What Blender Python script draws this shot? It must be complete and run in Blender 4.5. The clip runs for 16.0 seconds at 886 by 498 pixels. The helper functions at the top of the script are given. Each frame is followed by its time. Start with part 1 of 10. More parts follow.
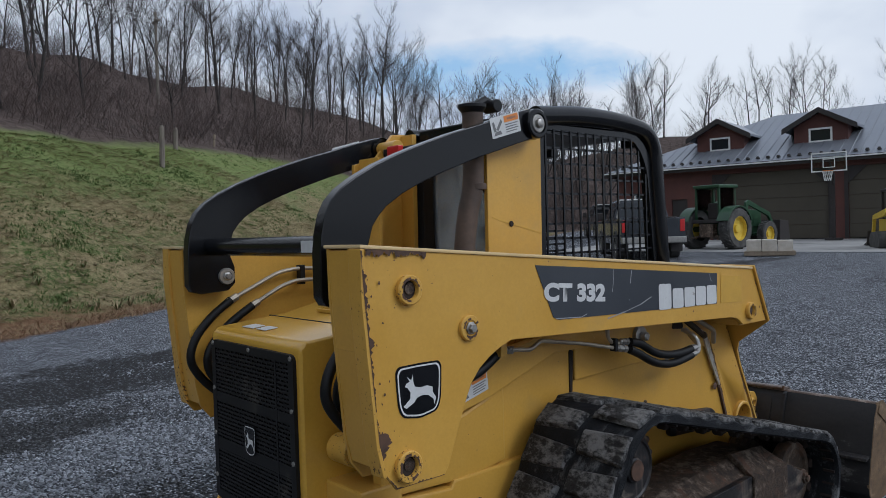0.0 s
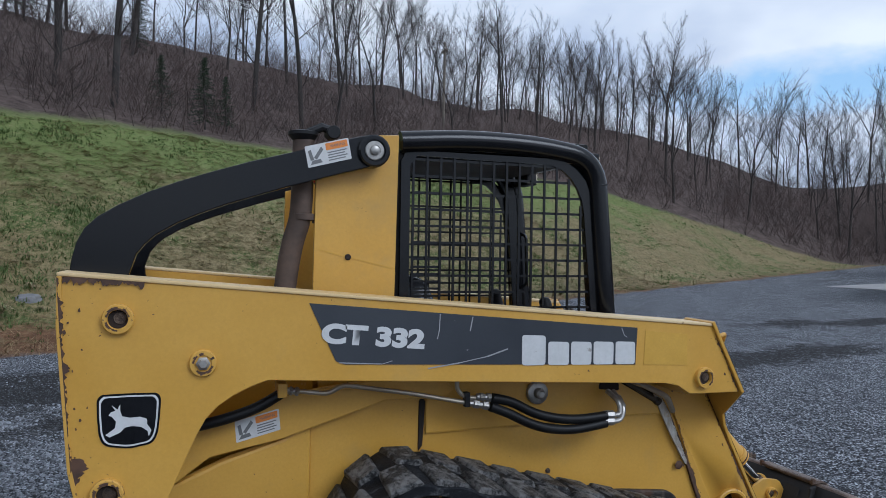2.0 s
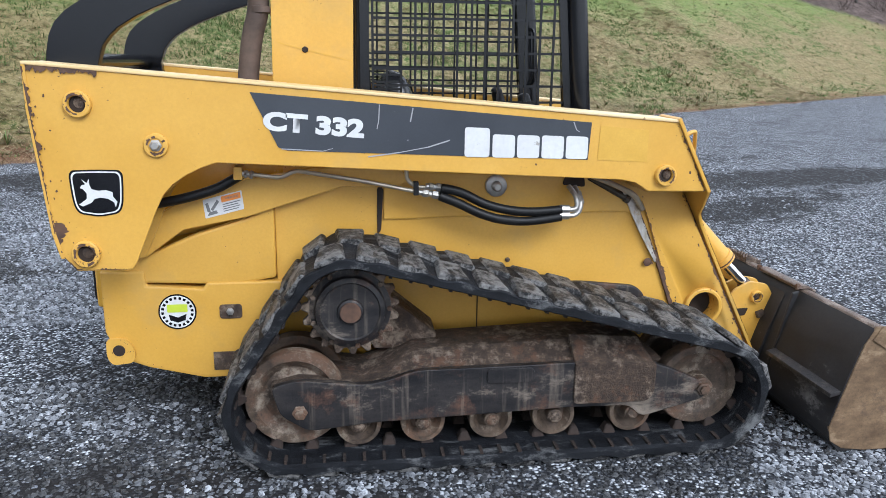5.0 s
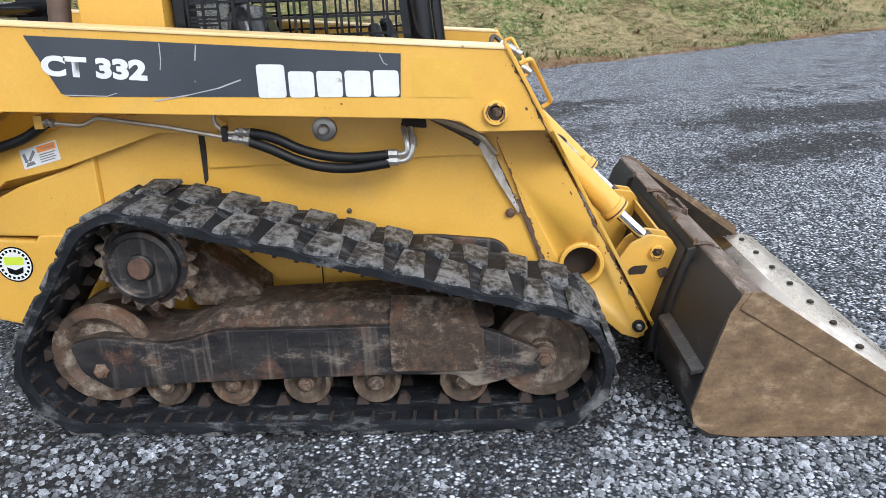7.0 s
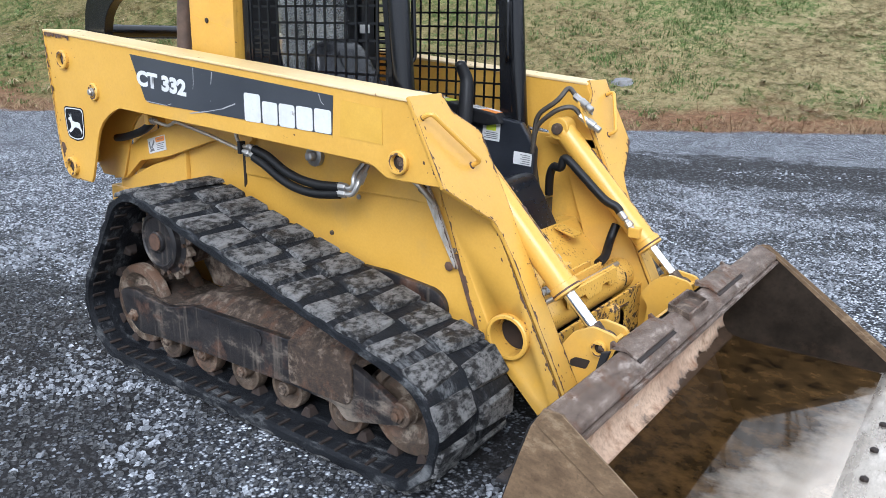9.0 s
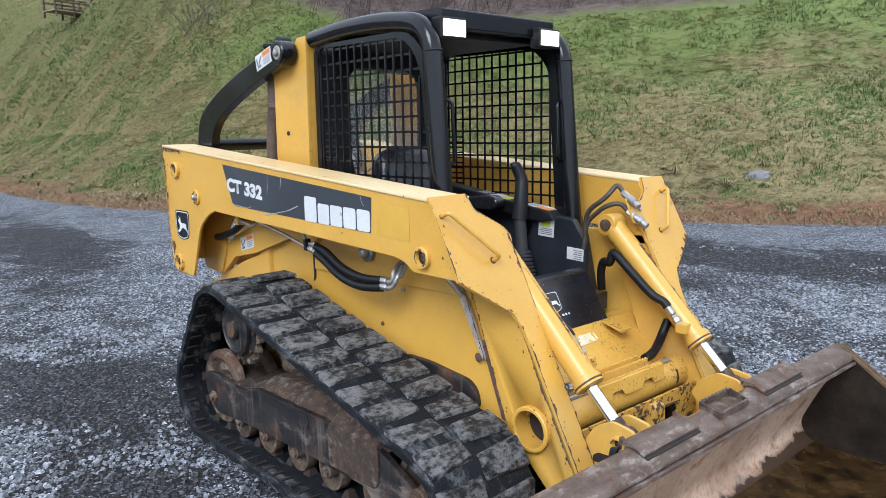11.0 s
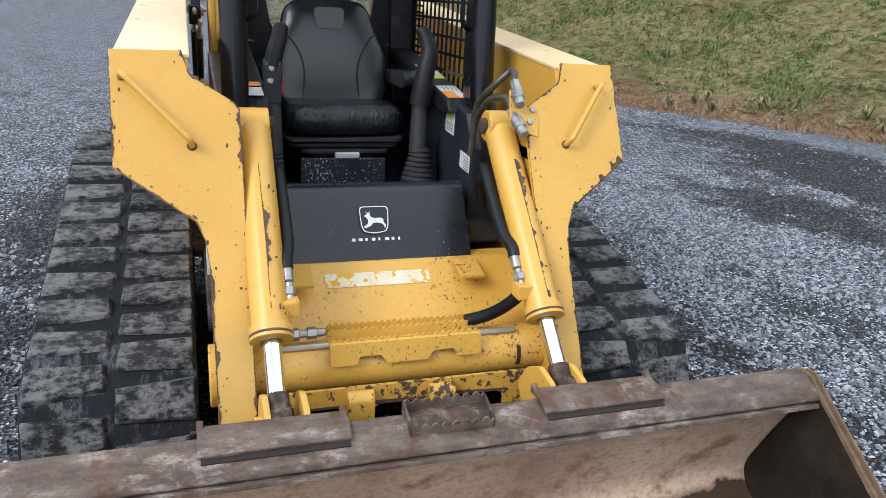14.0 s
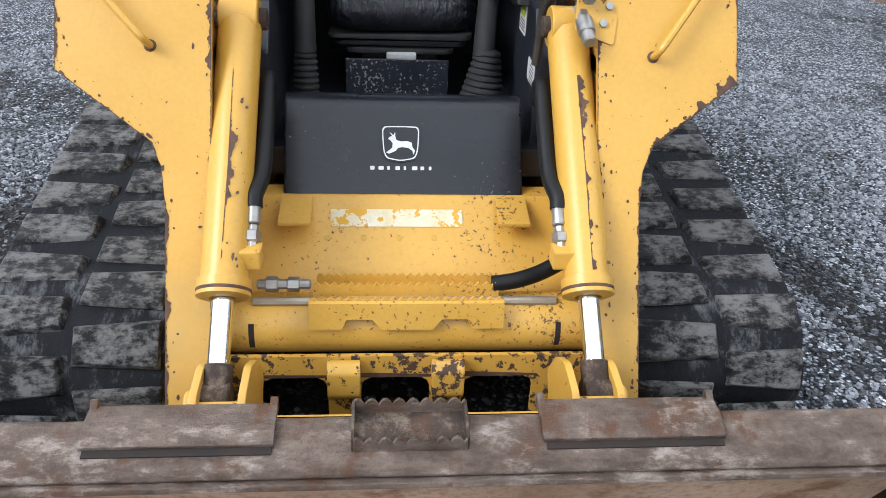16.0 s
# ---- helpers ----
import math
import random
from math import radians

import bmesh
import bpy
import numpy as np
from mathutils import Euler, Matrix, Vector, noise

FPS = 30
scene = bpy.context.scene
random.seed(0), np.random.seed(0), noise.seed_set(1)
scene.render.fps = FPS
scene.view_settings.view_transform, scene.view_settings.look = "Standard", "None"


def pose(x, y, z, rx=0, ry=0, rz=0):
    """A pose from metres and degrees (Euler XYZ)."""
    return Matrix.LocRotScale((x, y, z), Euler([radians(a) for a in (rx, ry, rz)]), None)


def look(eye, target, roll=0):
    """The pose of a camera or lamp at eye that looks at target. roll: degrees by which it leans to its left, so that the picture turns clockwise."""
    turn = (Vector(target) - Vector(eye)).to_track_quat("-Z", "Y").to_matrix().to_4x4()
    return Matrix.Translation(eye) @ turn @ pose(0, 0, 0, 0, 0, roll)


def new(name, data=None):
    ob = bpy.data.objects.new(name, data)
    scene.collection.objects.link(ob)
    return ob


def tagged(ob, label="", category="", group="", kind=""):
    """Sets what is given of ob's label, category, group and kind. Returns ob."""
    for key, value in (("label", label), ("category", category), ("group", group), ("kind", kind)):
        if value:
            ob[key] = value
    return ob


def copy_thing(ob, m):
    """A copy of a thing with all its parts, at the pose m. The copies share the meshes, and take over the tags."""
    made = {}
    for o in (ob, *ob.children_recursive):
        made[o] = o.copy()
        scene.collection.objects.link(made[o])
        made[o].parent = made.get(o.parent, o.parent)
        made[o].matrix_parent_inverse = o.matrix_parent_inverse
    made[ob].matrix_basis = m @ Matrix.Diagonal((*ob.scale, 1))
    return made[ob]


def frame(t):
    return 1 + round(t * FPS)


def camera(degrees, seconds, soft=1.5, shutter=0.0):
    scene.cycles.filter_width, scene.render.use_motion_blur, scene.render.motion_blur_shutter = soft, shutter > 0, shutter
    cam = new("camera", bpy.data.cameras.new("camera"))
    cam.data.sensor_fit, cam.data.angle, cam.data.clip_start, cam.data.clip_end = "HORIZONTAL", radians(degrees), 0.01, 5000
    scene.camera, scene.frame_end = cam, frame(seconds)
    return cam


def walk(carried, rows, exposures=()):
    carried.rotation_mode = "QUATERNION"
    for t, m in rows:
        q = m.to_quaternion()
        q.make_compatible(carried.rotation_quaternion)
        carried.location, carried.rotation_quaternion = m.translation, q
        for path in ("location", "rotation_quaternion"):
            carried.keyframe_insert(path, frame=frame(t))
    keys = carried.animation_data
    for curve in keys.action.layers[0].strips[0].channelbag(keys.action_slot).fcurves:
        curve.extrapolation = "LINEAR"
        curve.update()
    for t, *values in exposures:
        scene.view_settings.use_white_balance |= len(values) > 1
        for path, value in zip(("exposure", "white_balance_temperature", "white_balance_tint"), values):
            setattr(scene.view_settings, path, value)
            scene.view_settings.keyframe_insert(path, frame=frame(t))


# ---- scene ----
cam = camera(61.3, 16.0, soft=0.4)
METRES, EYE, TILT, LEAN, TURN = 8.982, 1.5, 0.0, 0.0, -41.3
ROWS = [
    (0.0, 0.0, 0.0, 0.0, -0.04, -1.4, 1.71),
    (0.5, 0.0452, 0.0061, 0.0012, 3.74, -0.82, 1.88),
    (1.0, 0.0896, 0.0298, -0.0001, 9.5, -0.03, 1.39),
    (1.5, 0.1415, 0.0506, 0.0009, 15.95, 0.66, 0.2),
    (2.0, 0.1879, 0.0593, 0.005, 22.32, 0.23, -0.9),
    (2.5, 0.2307, 0.0717, 0.0071, 28.1, -0.33, -1.71),
    (3.0, 0.2557, 0.0862, 0.007, 31.71, -0.83, -1.91),
    (3.5, 0.2612, 0.0883, 0.0058, 33.64, -3.15, -1.69),
    (4.0, 0.2638, 0.0874, 0.0022, 34.7, -7.75, -1.6),
    (6.5, 0.3264, 0.1453, -0.0089, 36.43, -17.11, 2.27),
    (7.0, 0.3528, 0.1964, -0.0084, 43.75, -18.4, 2.2),
    (7.5, 0.388, 0.2475, -0.0082, 52.84, -19.06, 1.39),
    (8.0, 0.4057, 0.2986, -0.0073, 63.03, -18.05, 0.27),
    (8.5, 0.4276, 0.3439, -0.0055, 72.33, -16.56, -0.79),
    (9.0, 0.45, 0.37, -0.0014, 77.83, -16.16, -1.07),
    (9.5, 0.4673, 0.3883, 0.0016, 82.6, -13.84, -0.99),
    (12.0, 0.4727, 0.4669, 0.0006, 90.62, -10.41, 0.49),
    (12.5, 0.4526, 0.5093, -0.0025, 93.0, -12.55, 0.0),
    (13.0, 0.4203, 0.5471, -0.0005, 98.75, -14.68, -0.96),
    (13.5, 0.3879, 0.5839, -0.0028, 106.32, -16.23, -2.1),
    (14.0, 0.3468, 0.599, -0.0049, 113.22, -18.42, -3.26),
    (14.5, 0.3068, 0.6083, -0.0071, 119.62, -20.42, -3.28),
    (15.0, 0.2834, 0.6104, -0.0056, 123.94, -21.8, -2.95),
    (15.5, 0.2782, 0.6105, -0.0058, 126.17, -23.21, -2.55),
    (16.0, 0.2743, 0.6098, -0.0077, 127.14, -27.63, -2.29),
]
path = [(t, pose(0, 0, EYE, TILT, LEAN, TURN) @ pose(METRES * x, METRES * y, METRES * z, 90 + pitch, roll, yaw)) for t, x, y, z, yaw, pitch, roll in ROWS]
path += [
    (4.2, look((2.281, -0.979, 1.525), (2.522, 0.975, 1.174), 1.6)),
    (6.3, look((2.900, -1.033, 1.408), (3.096, 0.875, 0.843), -2.4)),
    (9.7, look((5.530, -0.102, 1.543), (4.196, 1.325, 1.111), 0.7)),
    (11.8, look((5.837, 0.214, 1.495), (4.350, 1.515, 1.185), -0.4)),
]
path.sort(key=lambda row: row[0])
walk(cam, path, exposures=[(0.0, -0.64, 5700, 10), (1.0, -0.58, 5550, 10), (1.5, -0.64, 5450, 10), (3.0, 0.04, 5500, 10), (3.5, 0.03, 5400, 10), (4.2, 0.40, 5500, 10), (6.3, 0.82, 6050, 10), (9.0, 0.88, 5700, 10), (9.7, 0.88, 5700, 10), (12.0, 0.50, 5600, 10), (13.0, 0.53, 5700, 10), (16.0, 0.70, 5950, 10)])

# ---- sky, sun ----
SUN_AZ, SUN_EL = radians(150), radians(38)


def make_world():
    w = bpy.data.worlds.new("overcast_sky")
    scene.world = w
    w.use_nodes = True
    nt = w.node_tree
    nt.nodes.clear()
    out = nt.nodes.new("ShaderNodeOutputWorld")
    bg = nt.nodes.new("ShaderNodeBackground")
    sky = nt.nodes.new("ShaderNodeTexSky")
    sky.sky_type, sky.sun_disc = "NISHITA", False
    sky.sun_elevation, sky.sun_rotation = SUN_EL, SUN_AZ
    sky.air_density, sky.dust_density = 1.0, 0.6
    tc = nt.nodes.new("ShaderNodeTexCoord")
    mp = nt.nodes.new("ShaderNodeMapping")
    mp.inputs["Scale"].default_value = (1.0, 1.0, 2.0)
    mp.inputs["Location"].default_value = (0.35, 0.9, 0.1)
    n1 = nt.nodes.new("ShaderNodeTexNoise")
    n1.inputs["Scale"].default_value, n1.inputs["Detail"].default_value = 7.0, 8.0
    n1.inputs["Roughness"].default_value = 0.55
    n2 = nt.nodes.new("ShaderNodeTexNoise")
    n2.inputs["Scale"].default_value, n2.inputs["Detail"].default_value = 2.6, 7.0
    n2.inputs["Roughness"].default_value = 0.48
    ramp = nt.nodes.new("ShaderNodeValToRGB")
    ramp.color_ramp.elements[0].position, ramp.color_ramp.elements[0].color = 0.33, (5.2, 5.8, 6.9, 1)
    ramp.color_ramp.elements[1].position, ramp.color_ramp.elements[1].color = 0.60, (10.1, 10.1, 9.9, 1)
    mix = nt.nodes.new("ShaderNodeMix")
    mix.data_type = "RGBA"
    li = nt.links.new
    # a gap of blue low over the wood, with torn edges
    az, el = radians(45), radians(12)
    ahead = Vector((math.sin(az) * math.cos(el), math.cos(az) * math.cos(el), math.sin(el)))
    aside = Vector((math.cos(az), -math.sin(az), 0))
    above = aside.cross(ahead)
    reach = None
    for axis, half in ((aside, 0.150), (above, 0.034)):
        dot = nt.nodes.new("ShaderNodeVectorMath")
        dot.operation = "DOT_PRODUCT"
        li(tc.outputs["Generated"], dot.inputs[0])
        dot.inputs[1].default_value = axis / half
        sq = nt.nodes.new("ShaderNodeMath")
        sq.operation = "MULTIPLY"
        li(dot.outputs["Value"], sq.inputs[0])
        li(dot.outputs["Value"], sq.inputs[1])
        if reach is None:
            reach = sq.outputs[0]
        else:
            both = nt.nodes.new("ShaderNodeMath")
            both.operation = "ADD"
            li(reach, both.inputs[0])
            li(sq.outputs[0], both.inputs[1])
            reach = both.outputs[0]
    torn = nt.nodes.new("ShaderNodeMath")
    torn.operation = "MULTIPLY_ADD"
    li(n1.outputs["Fac"], torn.inputs[0])
    torn.inputs[1].default_value = 5.0
    li(reach, torn.inputs[2])
    cover = nt.nodes.new("ShaderNodeMapRange")
    cover.inputs["From Min"].default_value, cover.inputs["From Max"].default_value = 2.6, 4.2
    facing = nt.nodes.new("ShaderNodeVectorMath")
    facing.operation = "DOT_PRODUCT"
    li(tc.outputs["Generated"], facing.inputs[0])
    facing.inputs[1].default_value = ahead
    behind = nt.nodes.new("ShaderNodeMath")
    behind.operation = "LESS_THAN"
    li(facing.outputs["Value"], behind.inputs[0])
    behind.inputs[1].default_value = 0.0
    whole = nt.nodes.new("ShaderNodeMath")
    whole.operation = "MAXIMUM"
    li(tc.outputs["Generated"], mp.inputs["Vector"])
    li(mp.outputs[0], n1.inputs["Vector"])
    li(mp.outputs[0], n2.inputs["Vector"])
    li(torn.outputs[0], cover.inputs["Value"])
    li(cover.outputs[0], whole.inputs[0])
    li(behind.outputs[0], whole.inputs[1])
    li(n2.outputs["Fac"], ramp.inputs["Fac"])
    li(whole.outputs[0], mix.inputs["Factor"])
    clear = nt.nodes.new("ShaderNodeMix")
    clear.data_type = "RGBA"
    clear.inputs["Factor"].default_value = 0.8
    li(sky.outputs[0], clear.inputs["A"])
    clear.inputs["B"].default_value = (5.0, 7.5, 9.8, 1)
    li(clear.outputs["Result"], mix.inputs["A"])
    li(ramp.outputs[0], mix.inputs["B"])
    li(mix.outputs["Result"], bg.inputs["Color"])
    bg.inputs["Strength"].default_value = 0.125
    li(bg.outputs[0], out.inputs[0])


make_world()
sun = new("sun", bpy.data.lights.new("sun", "SUN"))
sun.data.energy, sun.data.angle, sun.data.color = 1.7, radians(28), (1.0, 0.985, 0.965)
sun.matrix_world = look((math.sin(SUN_AZ) * math.cos(SUN_EL) * 50, math.cos(SUN_AZ) * math.cos(SUN_EL) * 50, math.sin(SUN_EL) * 50), (0, 0, 0))

# ---- mesh helpers ----
C = 2.55  # the loader's middle plane
GROUND = -0.03


def crease(bm):
    """Smooth shading, but flat plates stay flat beside their narrow rounded edges."""
    area = {f: f.calc_area() for f in bm.faces}
    for e in bm.edges:
        keep = False
        if len(e.link_faces) == 2:
            turn = e.calc_face_angle(0)
            a, b = sorted(area[f] for f in e.link_faces)
            keep = turn < radians(32) and not (turn > radians(9) and b > 5 * a)
        e.smooth = keep
    for f in bm.faces:
        f.smooth = True


def mesh_of(name, bm, material):
    bmesh.ops.recalc_face_normals(bm, faces=bm.faces[:])
    crease(bm)
    me = bpy.data.meshes.new(name)
    bm.to_mesh(me)
    bm.free()
    me.materials.append(material)
    return me


def adopt(ob, parent):
    if parent is not None:
        ob.parent = parent
        if parent.type == "EMPTY":
            ob.matrix_parent_inverse = Matrix.Translation(-parent.location)
    return ob


def part(name, bm, material, parent=None, label=""):
    ob = adopt(new(name, mesh_of(name, bm, material)), parent)
    if label:
        ob["label"] = label
    return ob


def thing(name, loc, label, category, group=""):
    ob = new(name)
    ob.empty_display_size = 0.1
    ob.location = loc
    return tagged(ob, label, category, group)


def B():
    return bmesh.new()


def bevel_new(bm, faces, w, seg=2):
    if w <= 0:
        return
    edges = set()
    for f in faces:
        for e in f.edges:
            if len(e.link_faces) == 2 and e.calc_face_angle(0) > 0.5:
                edges.add(e)
    bmesh.ops.bevel(bm, geom=list(edges), offset=w, segments=seg, affect="EDGES", profile=0.6, clamp_overlap=True)


def loft(bm, a, b, bev=0.0, caps=True, seg=2):
    """A solid between two loops of points."""
    va, vb = [bm.verts.new(p) for p in a], [bm.verts.new(p) for p in b]
    fs = []
    n = len(va)
    for i in range(n):
        fs.append(bm.faces.new((va[i], va[(i + 1) % n], vb[(i + 1) % n], vb[i])))
    if caps:
        fs.append(bm.faces.new(va[::-1]))
        fs.append(bm.faces.new(vb))
    bmesh.ops.recalc_face_normals(bm, faces=fs)
    bevel_new(bm, fs, bev, seg)
    return bm


def prism(bm, pts, y0, y1, bev=0.0, seg=2):
    """A profile of (x, z) drawn out along y."""
    return loft(bm, [(x, y0, z) for x, z in pts], [(x, y1, z) for x, z in pts], bev, True, seg)


def box(bm, x0, x1, y0, y1, z0, z1, bev=0.0, seg=2):
    return prism(bm, [(x0, z0), (x1, z0), (x1, z1), (x0, z1)], y0, y1, bev, seg)


def obox(bm, m, sx, sy, sz, bev=0.0, taper=1.0):
    """A box of that size at the pose m, resting on its local z = 0."""
    a = [m @ Vector((x * sx / 2, y * sy / 2, 0)) for x, y in ((-1, -1), (1, -1), (1, 1), (-1, 1))]
    b = [m @ Vector((x * sx / 2 * taper, y * sy / 2 * taper, sz)) for x, y in ((-1, -1), (1, -1), (1, 1), (-1, 1))]
    return loft(bm, a, b, bev)


def frame_of(d):
    d = Vector(d).normalized()
    u = d.cross(Vector((0, 0, 1)) if abs(d.z) < 0.9 else Vector((1, 0, 0))).normalized()
    return u, d.cross(u).normalized()


def lathe(bm, p, axis, prof, seg=28):
    """A turned body: profile rows (radius, distance along the axis)."""
    p, d = Vector(p), Vector(axis).normalized()
    u, v = frame_of(d)
    rings = []
    for r, h in prof:
        if r < 1e-6:
            rings.append([bm.verts.new(p + d * h)])
        else:
            rings.append([bm.verts.new(p + d * h + (u * math.cos(a) + v * math.sin(a)) * r) for a in (2 * math.pi * i / seg for i in range(seg))])
    for ra, rb in zip(rings, rings[1:]):
        for i in range(seg):
            j = (i + 1) % seg
            if len(ra) == 1 and len(rb) == 1:
                continue
            if len(ra) == 1:
                bm.faces.new((ra[0], rb[i], rb[j]))
            elif len(rb) == 1:
                bm.faces.new((ra[i], ra[j], rb[0]))
            else:
                bm.faces.new((ra[i], ra[j], rb[j], rb[i]))
    return bm


def cyl(bm, p, q, r, r2=None, seg=20, bev=0.003):
    p, q = Vector(p), Vector(q)
    n = (q - p).length
    r2 = r if r2 is None else r2
    b = min(bev, r * 0.4, r2 * 0.4)
    return lathe(bm, p, q - p, [(0, 0), (r - b, 0), (r, b), (r2, n - b), (r2 - b, n), (0, n)], seg)


def smooth_path(pts, n=8):
    pts = [Vector(p) for p in pts]
    out = []
    for i in range(len(pts) - 1):
        p0, p1, p2, p3 = pts[max(i - 1, 0)], pts[i], pts[i + 1], pts[min(i + 2, len(pts) - 1)]
        for k in range(n):
            t = k / n
            out.append(0.5 * ((2 * p1) + (p2 - p0) * t + (2 * p0 - 5 * p1 + 4 * p2 - p3) * t * t + (3 * p1 - p0 - 3 * p2 + p3) * t ** 3))
    out.append(pts[-1])
    return out


def fillet(pts, r, n=5):
    """An open path of points with its corners rounded."""
    pts = [Vector(p) for p in pts]
    out = [pts[0]]
    for a, b, c in zip(pts, pts[1:], pts[2:]):
        k = min(r, (a - b).length * 0.48, (c - b).length * 0.48)
        p, q = b + (a - b).normalized() * k, b + (c - b).normalized() * k
        for i in range(n + 1):
            t = i / n
            out.append(p * (1 - t) ** 2 + b * 2 * t * (1 - t) + q * t * t)
    out.append(pts[-1])
    return out


def round_poly(pts, r, n=4):
    """A closed loop of 2D points with its corners rounded."""
    out = []
    m = len(pts)
    for i in range(m):
        a, b, c = Vector(pts[i - 1]), Vector(pts[i]), Vector(pts[(i + 1) % m])
        k = min(r[i] if isinstance(r, (list, tuple)) else r, (a - b).length * 0.48, (c - b).length * 0.48)
        if k < 1e-4:
            out.append(tuple(b))
            continue
        p, q = b + (a - b).normalized() * k, b + (c - b).normalized() * k
        for j in range(n + 1):
            t = j / n
            out.append(tuple(p * (1 - t) ** 2 + b * 2 * t * (1 - t) + q * t * t))
    return out


def tube(bm, pts, r, seg=10, caps=True, r_end=None):
    pts = [Vector(p) for p in pts]
    u, v = frame_of(pts[1] - pts[0])
    rings = []
    for i, p in enumerate(pts):
        d = (pts[min(i + 1, len(pts) - 1)] - pts[max(i - 1, 0)]).normalized()
        u = (u - d * u.dot(d)).normalized()
        v = d.cross(u)
        rr = r if r_end is None else r + (r_end - r) * i / (len(pts) - 1)
        rings.append([bm.verts.new(p + (u * math.cos(a) + v * math.sin(a)) * rr) for a in (2 * math.pi * k / seg for k in range(seg))])
    for ra, rb in zip(rings, rings[1:]):
        for i in range(seg):
            bm.faces.new((ra[i], ra[(i + 1) % seg], rb[(i + 1) % seg], rb[i]))
    if caps:
        bm.faces.new(rings[0][::-1])
        bm.faces.new(rings[-1])
    return bm


def flat(bm, loop, off):
    """A thin plate: a closed loop of 3D points thickened by the vector off."""
    off = Vector(off)
    return loft(bm, loop, [Vector(p) + off for p in loop])


def sticker(name, parent, material, o, u, v, w, h, lift=0.0015, label="", r=0.004):
    """A thin decal: corner o, unit directions u and v, size w by h."""
    o, u, v = Vector(o), Vector(u).normalized(), Vector(v).normalized()
    n = u.cross(v).normalized()
    loop = [o + u * x + v * y for x, y in round_poly([(0, 0), (w, 0), (w, h), (0, h)], min(r, w * 0.3, h * 0.3), 3)]
    bm = B()
    flat(bm, loop, n * lift)
    return part(name, bm, material, parent, label)


def lettering(name, text, parent, material, o, u, v, height, width=None, bold=0.0, lift=0.002, label=""):
    cu = bpy.data.curves.new(name, "FONT")
    cu.body, cu.size, cu.offset, cu.extrude = text, 1.0, bold, 0.0
    tmp = bpy.data.objects.new(name, cu)
    me = bpy.data.meshes.new_from_object(tmp)
    bpy.data.objects.remove(tmp)
    xs, ys = [q.co.x for q in me.vertices], [q.co.y for q in me.vertices]
    k = height / (max(ys) - min(ys))
    kx = k if width is None else width / (max(xs) - min(xs))
    o, u, v = Vector(o), Vector(u).normalized(), Vector(v).normalized()
    n = u.cross(v).normalized()
    for q in me.vertices:
        q.co = o + u * (q.co.x - min(xs)) * kx + v * (q.co.y - min(ys)) * k + n * lift
    me.materials.clear()
    me.materials.append(material)
    ob = adopt(new(name, me), parent)
    if label:
        ob["label"] = label
    return ob

# ---- materials ----
def nodes_of(name):
    m = bpy.data.materials.new(name)
    m.use_nodes = True
    nt = m.node_tree
    return m, nt, nt.nodes["Principled BSDF"]


def add(nt, kind, **values):
    n = nt.nodes.new(kind)
    for k, val in values.items():
        n.inputs[k.replace("_", " ")].default_value = val
    return n


def ramped(nt, src, lo, hi):
    n = add(nt, "ShaderNodeMapRange")
    n.inputs["From Min"].default_value, n.inputs["From Max"].default_value = lo, hi
    nt.links.new(src, n.inputs["Value"])
    return n.outputs[0]


def blend(nt, fac, a, b, mode="MIX"):
    n = nt.nodes.new("ShaderNodeMix")
    n.data_type, n.blend_type = "RGBA", mode
    for sock, val in ((n.inputs["Factor"], fac), (n.inputs["A"], a), (n.inputs["B"], b)):
        if hasattr(val, "links"):
            nt.links.new(val, sock)
        elif isinstance(val, (int, float)):
            sock.default_value = val
        else:
            sock.default_value = (*val, 1)
    return n.outputs["Result"]


def math_node(nt, op, a, b=0.5):
    n = nt.nodes.new("ShaderNodeMath")
    n.operation = op
    for sock, val in ((n.inputs[0], a), (n.inputs[1], b)):
        if hasattr(val, "links"):
            nt.links.new(val, sock)
        else:
            sock.default_value = val
    return n.outputs[0]


def noise_of(nt, scale, detail=5.0, rough=0.55, stretch=None, dist=0.0, each=False):
    tc = nt.nodes.new("ShaderNodeTexCoord")
    where = tc.outputs["Object"]
    if each:
        info = nt.nodes.new("ShaderNodeObjectInfo")
        far = nt.nodes.new("ShaderNodeVectorMath")
        far.operation = "MULTIPLY_ADD"
        nt.links.new(info.outputs["Random"], far.inputs[0])
        far.inputs[1].default_value = (37.0, 53.0, 71.0)
        nt.links.new(where, far.inputs[2])
        where = far.outputs[0]
    n = add(nt, "ShaderNodeTexNoise", Scale=scale, Detail=detail, Roughness=rough, Distortion=dist)
    if stretch:
        mp = nt.nodes.new("ShaderNodeMapping")
        mp.inputs["Scale"].default_value = stretch
        nt.links.new(where, mp.inputs["Vector"])
        nt.links.new(mp.outputs[0], n.inputs["Vector"])
    else:
        nt.links.new(where, n.inputs["Vector"])
    return n.outputs["Fac"]


def bump(nt, bsdf, src, strength, dist):
    n = add(nt, "ShaderNodeBump", Strength=strength, Distance=dist)
    nt.links.new(src, n.inputs["Height"])
    nt.links.new(n.outputs[0], bsdf.inputs["Normal"])


